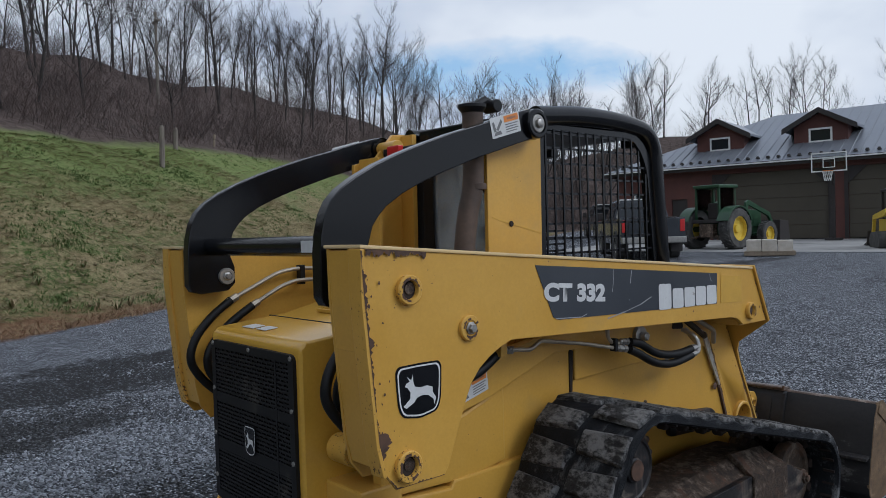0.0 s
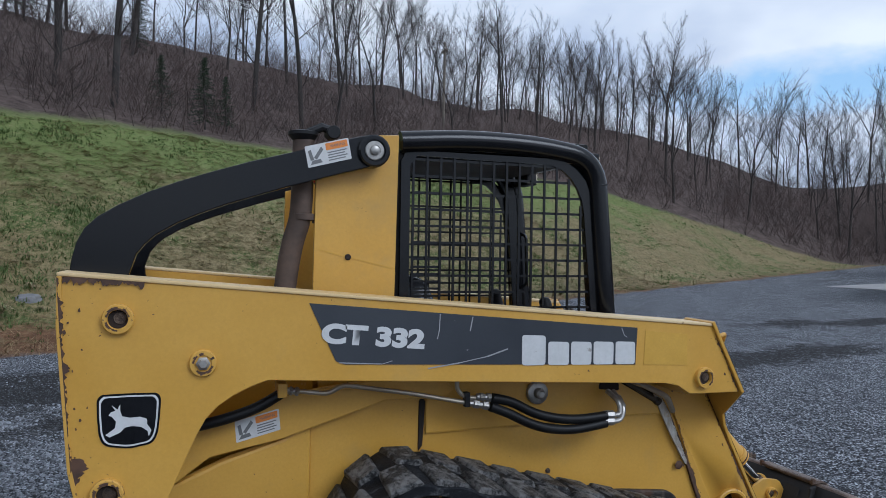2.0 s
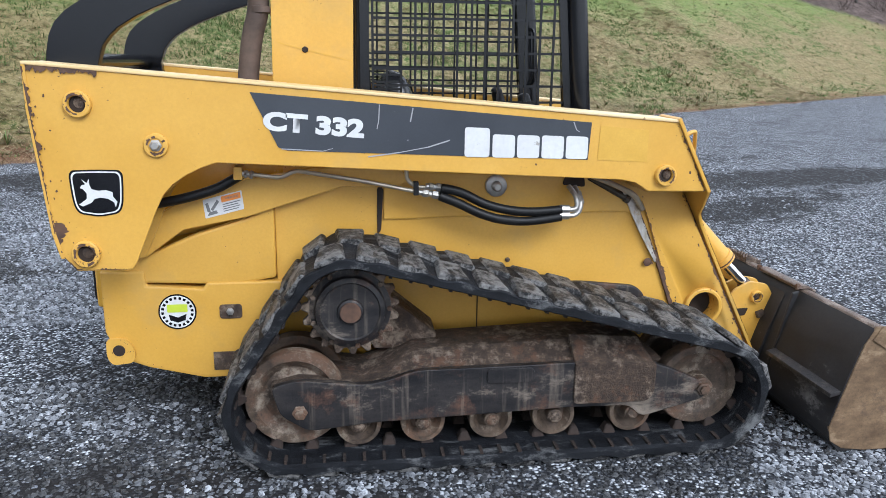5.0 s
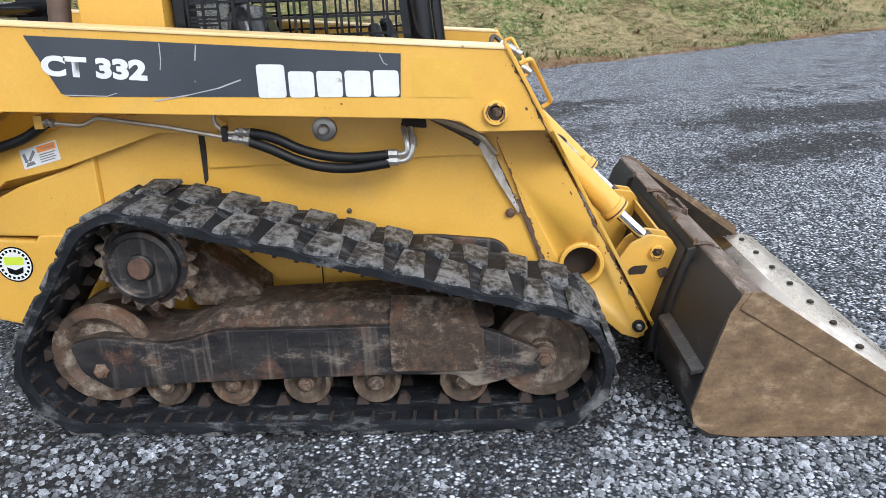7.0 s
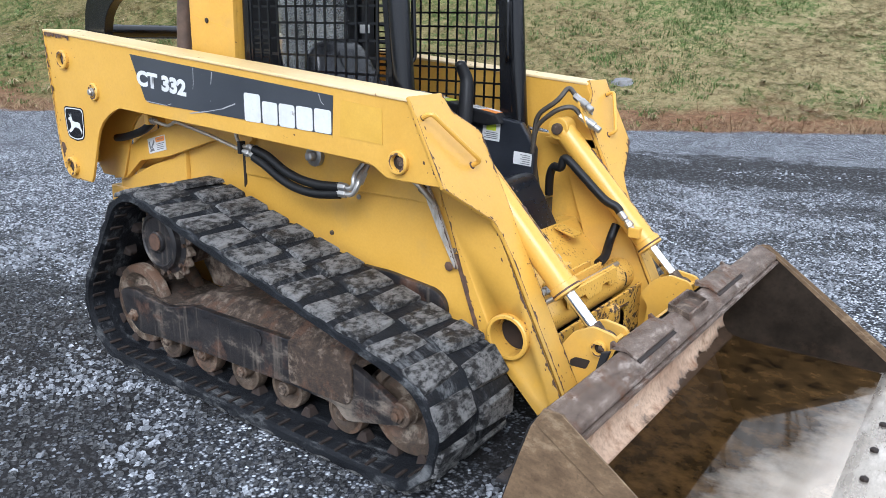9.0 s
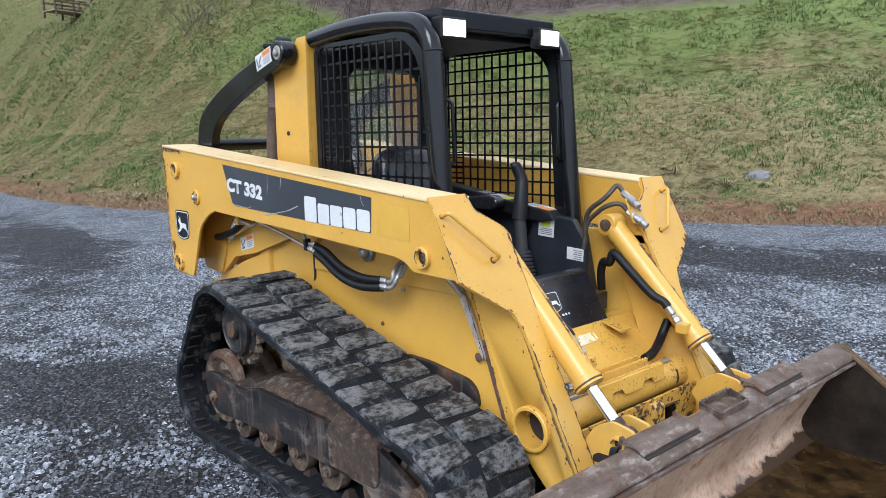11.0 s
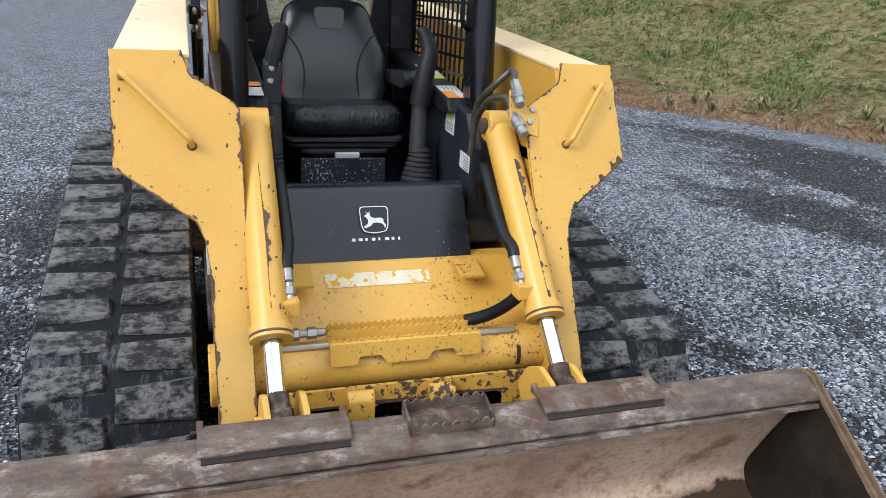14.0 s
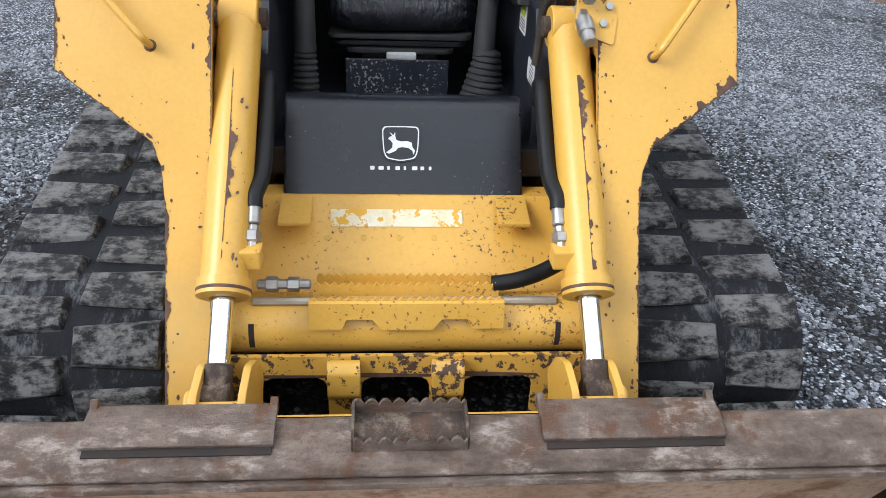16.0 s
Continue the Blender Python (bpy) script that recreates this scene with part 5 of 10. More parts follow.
def build_front_cover():
    bm = B()
    prism(bm, round_poly([(3.425, 0.70), (3.43, 0.848), (3.50, 0.866), (3.535, 0.855), (3.665, 0.640), (3.635, 0.630), (3.42, 0.63)], [0, 0.01, 0.02, 0.03, 0, 0, 0], 4), 2.237, Y(2.237, True), 0.006)
    fc = part("footwell_cover", bm, COVER, LOADER, "scuffed black metal footwell cover with a pale badge")
    v = Vector((-0.130, 0, 0.218)).normalized()
    n = Vector((0, 1, 0)).cross(v)
    badge(fc, Vector((3.594, 2.540, 0.760)) + n * 0.0015, (0, 1, 0), v, 0.105, 0.10, COVER, WHITE, "worn pale shield badge")
    for k, w in enumerate((0.012, 0.014, 0.008, 0.012, 0.006, 0.014, 0.010, 0.007)):
        sticker("letter_remnant", fc, WHITE, Vector((3.629, 2.46 + 0.022 * k, 0.700)) + n * 0.001, (0, 1, 0), v, w, 0.010, 0.0006)


for side in (False, True):
    build_arm(side)
    build_link(side)
    build_tower(side)
bm = B()
cyl(bm, (1.36, 2.06, 1.46), (1.36, Y(2.06, True), 1.46), 0.036)
ct = part("link_cross_tube", bm, BLACK, LOADER, "black cross tube between the links")
sticker("tube_label", ct, WHITE, (1.3245, 2.24, 1.440), (0, -1, 0), (0, 0, 1), 0.10, 0.040, 0.003)
build_body()
build_front_cover()

# ---- tracks and undercarriage ----
SPR, IDF, IDR = (2.355, 0.582), (3.752, 0.218), (2.140, 0.235)


def hull(circles, step):
    """Points with outward normals along the tight belt round circles (x, z, r), given in clockwise order seen from the right."""
    segs = []
    n = len(circles)
    tang = []
    for i in range(n):
        (x0, z0, r0), (x1, z1, r1) = circles[i], circles[(i + 1) % n]
        d = math.hypot(x1 - x0, z1 - z0)
        base = math.atan2(z1 - z0, x1 - x0)
        ang = base + math.acos((r0 - r1) / d)
        tang.append(ang)
    out = []
    for i in range(n):
        x, z, r = circles[i]
        a0, a1 = tang[i - 1], tang[i]
        while a1 > a0:
            a1 -= 2 * math.pi
        k = max(2, int(abs(a0 - a1) * r / step))
        for j in range(k + 1):
            a = a0 + (a1 - a0) * j / k
            out.append((x + r * math.cos(a), z + r * math.sin(a)))
        x2, z2, r2 = circles[(i + 1) % n]
        p, q = (x + r * math.cos(a1), z + r * math.sin(a1)), (x2 + r2 * math.cos(a1), z2 + r2 * math.sin(a1))
        d = math.hypot(q[0] - p[0], q[1] - p[1])
        k = max(2, int(d / step))
        for j in range(1, k):
            out.append((p[0] + (q[0] - p[0]) * j / k, p[1] + (q[1] - p[1]) * j / k))
    return out


def resample(loop, n):
    pts = [Vector(p) for p in loop]
    ds = [0.0]
    for a, b in zip(pts, pts[1:] + pts[:1]):
        ds.append(ds[-1] + (b - a).length)
    total = ds[-1]
    out = []
    k = 0
    for i in range(n):
        s = total * i / n
        while ds[k + 1] < s:
            k += 1
        t = (s - ds[k]) / max(1e-9, ds[k + 1] - ds[k])
        out.append(pts[k].lerp(pts[(k + 1) % len(pts)], t))
    return out


TRACK_OUT, TRACK_IN = 1.518, 1.968
PITCHES = 33


def lug_mesh(inner):
    """One tread block: a bevelled, slightly skewed block on the belt, x along the belt, z outward."""
    bm = B()
    w, l, h = 0.214, 0.124, 0.018
    a = [(-l / 2, -w / 2, -0.006), (l / 2, -w / 2, -0.006), (l / 2 - 0.012, w / 2, -0.006), (-l / 2 + 0.012, w / 2, -0.006)]
    b = [(-l / 2 + 0.008, -w / 2 + 0.004, h - 0.003), (l / 2 - 0.010, -w / 2 + 0.004, h - 0.002), (l / 2 - 0.024, w / 2 - 0.012, h), (-l / 2 + 0.022, w / 2 - 0.014, h)]
    if inner:
        a, b = [(-x, -y, z) for x, y, z in a], [(-x, -y, z) for x, y, z in b]
    loft(bm, a, b, 0.006, True, 2)
    return mesh_of("lug", bm, RUBBER_LUG)


LUG_A, LUG_B = lug_mesh(False), lug_mesh(True)


def guide_mesh():
    bm = B()
    loft(bm, [(-0.028, -0.03, 0.004), (0.028, -0.03, 0.004), (0.028, 0.03, 0.004), (-0.028, 0.03, 0.004)], [(-0.012, -0.018, -0.034), (0.012, -0.018, -0.034), (0.012, 0.018, -0.034), (-0.012, 0.018, -0.034)], 0.005, True, 1)
    return mesh_of("guide_lug", bm, RUST_AND_SHADE)


GUIDE = guide_mesh()


def wheel(bm, x, y, z, r, w, m, dish=0.5, seg=36):
    out = 1 if m else -1
    y0 = Y(y, m)
    lathe(bm, (x, y0, z), (0, out, 0), [(0, -w), (r * 0.96, -w), (r, -w + 0.008), (r, -0.010), (r * 0.97, 0), (r * 0.80, 0.0), (r * 0.76, -0.012), (r * dish, -0.030), (r * 0.30, -0.026), (r * 0.28, 0.004), (r * 0.20, 0.006), (0, 0.006)], seg)


def build_track(m):
    out = 1 if m else -1
    circ = [(SPR[0], SPR[1], 0.224), (IDF[0], IDF[1], 0.226), (IDR[0], IDR[1], 0.243)]
    n = PITCHES * 6
    loop = resample(hull(circ, 0.01), n)
    bm = B()
    y_edges = [(TRACK_OUT, 0.0), (TRACK_OUT + 0.010, 0.006), (TRACK_IN - 0.010, 0.006), (TRACK_IN, 0.0), (TRACK_IN, -0.026), (TRACK_IN - 0.02, -0.034), (TRACK_OUT + 0.02, -0.034), (TRACK_OUT, -0.026)]
    rings = []
    normals = []
    for i in range(n):
        a, b = loop[i - 1], loop[(i + 1) % n]
        d = (b - a).normalized()
        nn = Vector((-d.y, d.x))
        normals.append((d, nn))
        sag = 0.006 * math.sin(i / 6 * 2 * math.pi)
        rings.append([bm.verts.new((loop[i].x + nn.x * (k + (sag if k >= 0 else 0)), Y(y, m), loop[i].y + nn.y * (k + (sag if k >= 0 else 0)))) for y, k in y_edges])
    for i in range(n):
        ra, rb = rings[i], rings[(i + 1) % n]
        for k in range(len(y_edges)):
            j = (k + 1) % len(y_edges)
            bm.faces.new((ra[k], ra[j], rb[j], rb[k]))
    belt = part("rubber_track", bm, RUBBER, LOADER, "dusty black rubber crawler track with worn block tread")
    rng = random.Random(3 + m)
    for i in range(PITCHES):
        for row in (0, 1):
            k = (i * 6 + (3 if row else 0)) % n
            d, nn = normals[k]
            y = (TRACK_OUT + 0.006 + 0.106) if row == 0 else (TRACK_IN - 0.006 - 0.106)
            x3, z3 = Vector((d.x, 0, d.y)), Vector((nn.x, 0, nn.y))
            y3 = z3.cross(x3)
            mat = Matrix((x3, y3, z3)).transposed().to_4x4()
            mat.translation = (loop[k].x + nn.x * 0.006, Y(y, m), loop[k].y + nn.y * 0.006)
            ob = new("lug", LUG_A if (row == 0) != m else LUG_B)
            ob.parent = belt
            ob.matrix_basis = mat @ Matrix.Rotation(rng.uniform(-0.035, 0.035), 4, "Z") @ Matrix.Diagonal((rng.uniform(0.92, 1.06), rng.uniform(0.96, 1.02), rng.uniform(0.80, 1.08), 1))
        for y in (TRACK_OUT + 0.155, TRACK_IN - 0.155):
            k = (i * 6 + 2) % n
            d, nn = normals[k]
            x3, z3 = Vector((d.x, 0, d.y)), Vector((nn.x, 0, nn.y))
            mat = Matrix((x3, z3.cross(x3), z3)).transposed().to_4x4()
            mat.translation = (loop[k].x - nn.x * 0.034, Y(y, m), loop[k].y - nn.y * 0.034)
            ob = new("guide_lug", GUIDE)
            ob.parent = belt
            ob.matrix_basis = mat
    # notches along the inner edge
    bm = B()
    for i in range(PITCHES * 2):
        k = (i * 3) % n
        d, nn = normals[k]
        x3, z3 = Vector((d.x, 0, d.y)), Vector((nn.x, 0, nn.y))
        mat = Matrix((x3, z3.cross(x3), z3)).transposed().to_4x4()
        mat.translation = (loop[k].x - nn.x * 0.041, Y(TRACK_OUT + 0.045, m), loop[k].y - nn.y * 0.041)
        obox(bm, mat, 0.012, 0.055, 0.010, 0)
    tagged(part("inner_ribs", bm, RUST_AND_SHADE, belt), kind="stuff")


def build_undercarriage(m):
    out = 1 if m else -1
    y0, y1 = 1.605, 1.93
    bm = B()
    prof = round_poly([(2.055, 0.305), (2.155, 0.328), (2.40, 0.300), (2.49, 0.315), (2.60, 0.350), (2.93, 0.352), (3.215, 0.356), (3.50, 0.352), (3.60, 0.320), (3.745, 0.252), (3.775, 0.215), (3.755, 0.180), (3.50, 0.112), (3.45, 0.165), (3.20, 0.168), (2.445, 0.145), (2.19, 0.121), (2.087, 0.19)], 0.03, 3)
    prism(bm, prof, Y(y0, m), Y(y0 + 0.03, m), 0.004)
    fr = part("track_frame", bm, FRAME, LOADER, "muddy scraped black track frame")
    bm = B()
    top = [(2.055, 0.300), (2.155, 0.325), (2.40, 0.297), (2.49, 0.330), (2.60, 0.388), (2.93, 0.402), (3.215, 0.412), (3.50, 0.398), (3.58, 0.35), (3.5, 0.30), (2.6, 0.26), (2.1, 0.24)]
    lower = [(x, min(z, 0.352) - 0.004 if z > 0.26 else z) for x, z in top]
    loft(bm, [(x, Y(y0 + 0.03, m), z) for x, z in lower], [(x, Y(y0 + 0.115, m), z) for x, z in top])
    prism(bm, top, Y(y0 + 0.115, m), Y(y1, m), 0.006)
    part("frame_box", bm, MUD_TOP, fr, "dirt-covered top of the frame")
    bm = B()
    prism(bm, round_poly([(3.215, 0.185), (3.52, 0.185), (3.545, 0.22), (3.545, 0.34), (3.53, 0.352), (3.215, 0.358)], 0.02), Y(y0 - 0.012, m), Y(y0, m), 0.005)
    part("side_cover", bm, MUD_TOP, fr, "brown muddy cover plate")
    bm = B()
    loft(bm, [(3.215, Y(y0 - 0.010, m), 0.352), (3.535, Y(y0 - 0.010, m), 0.347), (3.535, Y(y0 + 0.02, m), 0.340), (3.215, Y(y0 + 0.02, m), 0.345)], [(3.215, Y(y0 + 0.10, m), 0.437), (3.50, Y(y0 + 0.10, m), 0.418), (3.50, Y(y0 + 0.13, m), 0.405), (3.215, Y(y0 + 0.13, m), 0.425)], 0.004)
    part("side_cover", bm, MUD_TOP, fr)
    bm = B()
    prism(bm, round_poly([(2.87, 0.285), (3.05, 0.285), (3.06, 0.31), (3.05, 0.345), (2.87, 0.345)], 0.02), Y(y0 - 0.005, m), Y(y0, m), 0.002)
    part("access_plate", bm, FRAME, fr)
    for x, z, yy in ((2.16, 0.20, 0), (3.752, 0.222, 0)):
        bm = B()
        lathe(bm, (x, Y(y0, m), z), (0, out, 0), [(0.030, 0), (0.028, 0.010), (0.018, 0.012), (0.018, 0.022), (0, 0.024)], 6)
        part("axle_bolt", bm, WHEEL, fr)
    # sprocket with teeth, final drive hub
    bm = B()
    teeth = 19
    prof2 = []
    for i in range(teeth * 4):
        a = 2 * math.pi * i / (teeth * 4)
        r = (0.158, 0.184, 0.184, 0.158)[i % 4]
        prof2.append((SPR[0] + r * math.cos(a), SPR[1] + r * math.sin(a)))
    prism(bm, prof2, Y(1.672, m), Y(1.702, m), 0.003, 1)
    sp = part("drive_sprocket", bm, STEEL, LOADER, "rusty toothed drive sprocket")
    bm = B()
    lathe(bm, (SPR[0], Y(1.705, m), SPR[1]), (0, out, 0), [(0.155, 0.0), (0.152, 0.036), (0.138, 0.040), (0.132, 0.044), (0.128, 0.066), (0.112, 0.074), (0.106, 0.068), (0.05, 0.066), (0.047, 0.078), (0.040, 0.082), (0, 0.082)], 40)
    part("hub", bm, FRAME, sp, "scraped black final drive hub")
    bm = B()
    lathe(bm, (SPR[0], Y(1.62, m), SPR[1]), (0, out, 0), [(0.040, 0), (0.038, 0.004), (0, 0.005)], 20)
    part("hub_cap", bm, CHIP, sp, "rusty hub cap")
    for k in range(9):
        a = 2 * math.pi * k / 9
        bm = B()
        lathe(bm, (SPR[0] + 0.146 * math.cos(a), Y(1.668, m), SPR[1] + 0.146 * math.sin(a)), (0, out, 0), [(0.010, 0), (0.010, 0.012), (0, 0.013)], 6)
        part("sprocket_bolt", bm, STEEL, sp)
    bm = B()
    prism(bm, [(2.46, 0.60), (2.52, 0.56), (2.70, 0.41), (2.70, 0.35), (2.45, 0.35), (2.38, 0.45)], Y(1.84, m), Y(2.03, m), 0.01)
    part("drive_support", bm, STEEL, LOADER, "rusty drive support")
    bm = B()
    cyl(bm, (SPR[0], Y(1.76, m), SPR[1]), (SPR[0], Y(2.05, m), SPR[1]), 0.13)
    part("drive_motor", bm, STEEL, LOADER)
    # rollers and idlers
    bm = B()
    wheel(bm, IDF[0], 1.655, IDF[1], 0.172, 0.06, m, 0.42)
    wheel(bm, IDF[0], 1.885, IDF[1], 0.172, 0.06, m, 0.42)
    cyl(bm, (IDF[0], Y(1.61, m), IDF[1]), (IDF[0], Y(1.93, m), IDF[1]), 0.045)
    part("front_idler", bm, WHEEL, LOADER, "worn steel front idler wheel")
    bm = B()
    wheel(bm, IDR[0], 1.655, IDR[1], 0.190, 0.055, m, 0.62)
    wheel(bm, IDR[0], 1.835, IDR[1], 0.190, 0.055, m, 0.62)
    cyl(bm, (IDR[0], Y(1.64, m), IDR[1]), (IDR[0], Y(1.90, m), IDR[1]), 0.045)
    part("rear_idler", bm, WHEEL, LOADER, "worn steel rear idler wheel")
    for x in (2.379, 2.627, 2.896, 3.150, 3.468):
        bm = B()
        z = 0.123
        wheel(bm, x, 1.640, z, 0.088, 0.05, m, 0.55, 30)
        wheel(bm, x, 1.875, z, 0.088, 0.05, m, 0.55, 30)
        cyl(bm, (x, Y(1.62, m), z), (x, Y(1.90, m), z), 0.03)
        r = part("track_roller", bm, WHEEL, LOADER, "worn steel track roller")
        bm = B()
        lathe(bm, (x, Y(1.622, m), z), (0, out, 0), [(0.024, 0), (0.022, 0.010), (0.015, 0.014), (0, 0.014)], 6)
        part("roller_bolt", bm, STEEL, r)


for side in (False, True):
    build_track(side)
    build_undercarriage(side)

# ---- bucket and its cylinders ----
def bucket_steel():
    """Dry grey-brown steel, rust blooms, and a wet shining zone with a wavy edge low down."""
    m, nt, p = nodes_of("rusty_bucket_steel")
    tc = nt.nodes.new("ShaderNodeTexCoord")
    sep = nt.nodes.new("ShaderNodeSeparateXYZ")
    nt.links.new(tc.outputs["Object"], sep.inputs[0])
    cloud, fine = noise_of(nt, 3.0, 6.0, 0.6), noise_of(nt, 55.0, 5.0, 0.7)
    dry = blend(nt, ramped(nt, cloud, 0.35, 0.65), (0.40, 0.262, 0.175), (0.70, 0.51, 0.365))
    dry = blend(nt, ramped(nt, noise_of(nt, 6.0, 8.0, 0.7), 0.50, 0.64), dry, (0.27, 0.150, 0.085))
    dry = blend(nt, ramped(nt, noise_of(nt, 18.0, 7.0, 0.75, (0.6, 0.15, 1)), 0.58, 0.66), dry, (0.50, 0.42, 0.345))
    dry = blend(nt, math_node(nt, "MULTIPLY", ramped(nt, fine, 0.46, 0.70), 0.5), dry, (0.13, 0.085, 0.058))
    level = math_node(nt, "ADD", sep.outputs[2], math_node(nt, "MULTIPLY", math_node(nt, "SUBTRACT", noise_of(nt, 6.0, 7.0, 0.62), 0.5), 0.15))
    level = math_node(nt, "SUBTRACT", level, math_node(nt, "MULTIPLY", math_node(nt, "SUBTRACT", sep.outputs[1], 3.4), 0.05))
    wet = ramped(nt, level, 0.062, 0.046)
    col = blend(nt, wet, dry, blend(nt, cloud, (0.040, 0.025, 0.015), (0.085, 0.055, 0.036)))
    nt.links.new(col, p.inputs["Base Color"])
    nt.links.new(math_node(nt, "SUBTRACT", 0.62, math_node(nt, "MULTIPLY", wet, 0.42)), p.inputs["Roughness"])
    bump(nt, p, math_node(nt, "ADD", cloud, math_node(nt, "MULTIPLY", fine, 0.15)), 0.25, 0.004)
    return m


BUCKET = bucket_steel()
BUCKET_SIDE = weathered("muddy_bucket_side", (0.085, 0.052, 0.027), (0.195, 0.126, 0.068), (0.30, 0.218, 0.135), 0.52, 13.0, (0.7, 1, 1.2), 0.66, 0.4, 0.004, rust=(0.085, 0.055, 0.036), rust_at=0.60)
BUCKET_BACK = weathered("worn_black_bucket", (0.008, 0.008, 0.009), (0.026, 0.024, 0.024), (0.17, 0.16, 0.15), 0.575, 9.0, (1, 0.5, 1.2), 0.62, 0.4, 0.003, rust=(0.050, 0.036, 0.029), rust_at=0.68)
LIP = weathered("scraped_lip_steel", (0.085, 0.058, 0.044), (0.235, 0.178, 0.142), (0.46, 0.395, 0.345), 0.535, 22.0, (1, 0.45, 1), 0.42, 1.0, 0.010, rust=(0.13, 0.068, 0.040), rust_at=0.52, metal=0.35)

# inner side faces, much darker than BUCKET_SIDE outside
SIDE_IN = weathered("dark_brown_inner_plate", (0.012, 0.0088, 0.006), (0.032, 0.023, 0.016), (0.085, 0.064, 0.046), 0.57, 5.0, None, 0.62, 0.3, 0.003, rust=(0.045, 0.027, 0.017), rust_at=0.54, spec=0.12)
EDGE_STEEL = weathered("scoured_edge_steel", (0.36, 0.315, 0.265), (0.50, 0.45, 0.39), (0.66, 0.61, 0.55), 0.50, 12.0, (1, 0.3, 1), 0.30, 0.3, 0.003, rust=(0.24, 0.17, 0.11), rust_at=0.66, metal=0.75)


def wet_steel():
    """Polished wet steel towards the cutting edge, brown mud under water towards the back."""
    m, nt, p = nodes_of("wet_bucket_floor")
    tc = nt.nodes.new("ShaderNodeTexCoord")
    sep = nt.nodes.new("ShaderNodeSeparateXYZ")
    nt.links.new(tc.outputs["Object"], sep.inputs[0])
    n = noise_of(nt, 3.2, 8.0, 0.66)
    f = math_node(nt, "ADD", math_node(nt, "MULTIPLY", math_node(nt, "SUBTRACT", math_node(nt, "SUBTRACT", sep.outputs[0], 4.83), math_node(nt, "MULTIPLY", math_node(nt, "SUBTRACT", sep.outputs[1], 2.6), 0.27)), 2.2), n)
    steel = ramped(nt, f, 0.34, 1.02)
    mud = blend(nt, ramped(nt, noise_of(nt, 9.0, 7.0, 0.7), 0.36, 0.66), (0.006, 0.004, 0.002), (0.062, 0.034, 0.012))
    col = blend(nt, steel, mud, blend(nt, noise_of(nt, 18.0, 6.0, 0.7, (1, 0.2, 1)), (0.46, 0.38, 0.30), (0.64, 0.56, 0.46)))
    nt.links.new(col, p.inputs["Base Color"])
    nt.links.new(math_node(nt, "MULTIPLY", steel, 0.85), p.inputs["Metallic"])
    nt.links.new(math_node(nt, "ADD", 0.04, math_node(nt, "MULTIPLY", math_node(nt, "MULTIPLY", steel, n), 0.22)), p.inputs["Roughness"])
    nt.links.new(math_node(nt, "ADD", 0.16, math_node(nt, "MULTIPLY", steel, 0.5)), p.inputs["Specular IOR Level"])
    bump(nt, p, noise_of(nt, 14.0, 4.0, 0.6), 0.05, 0.002)
    return m


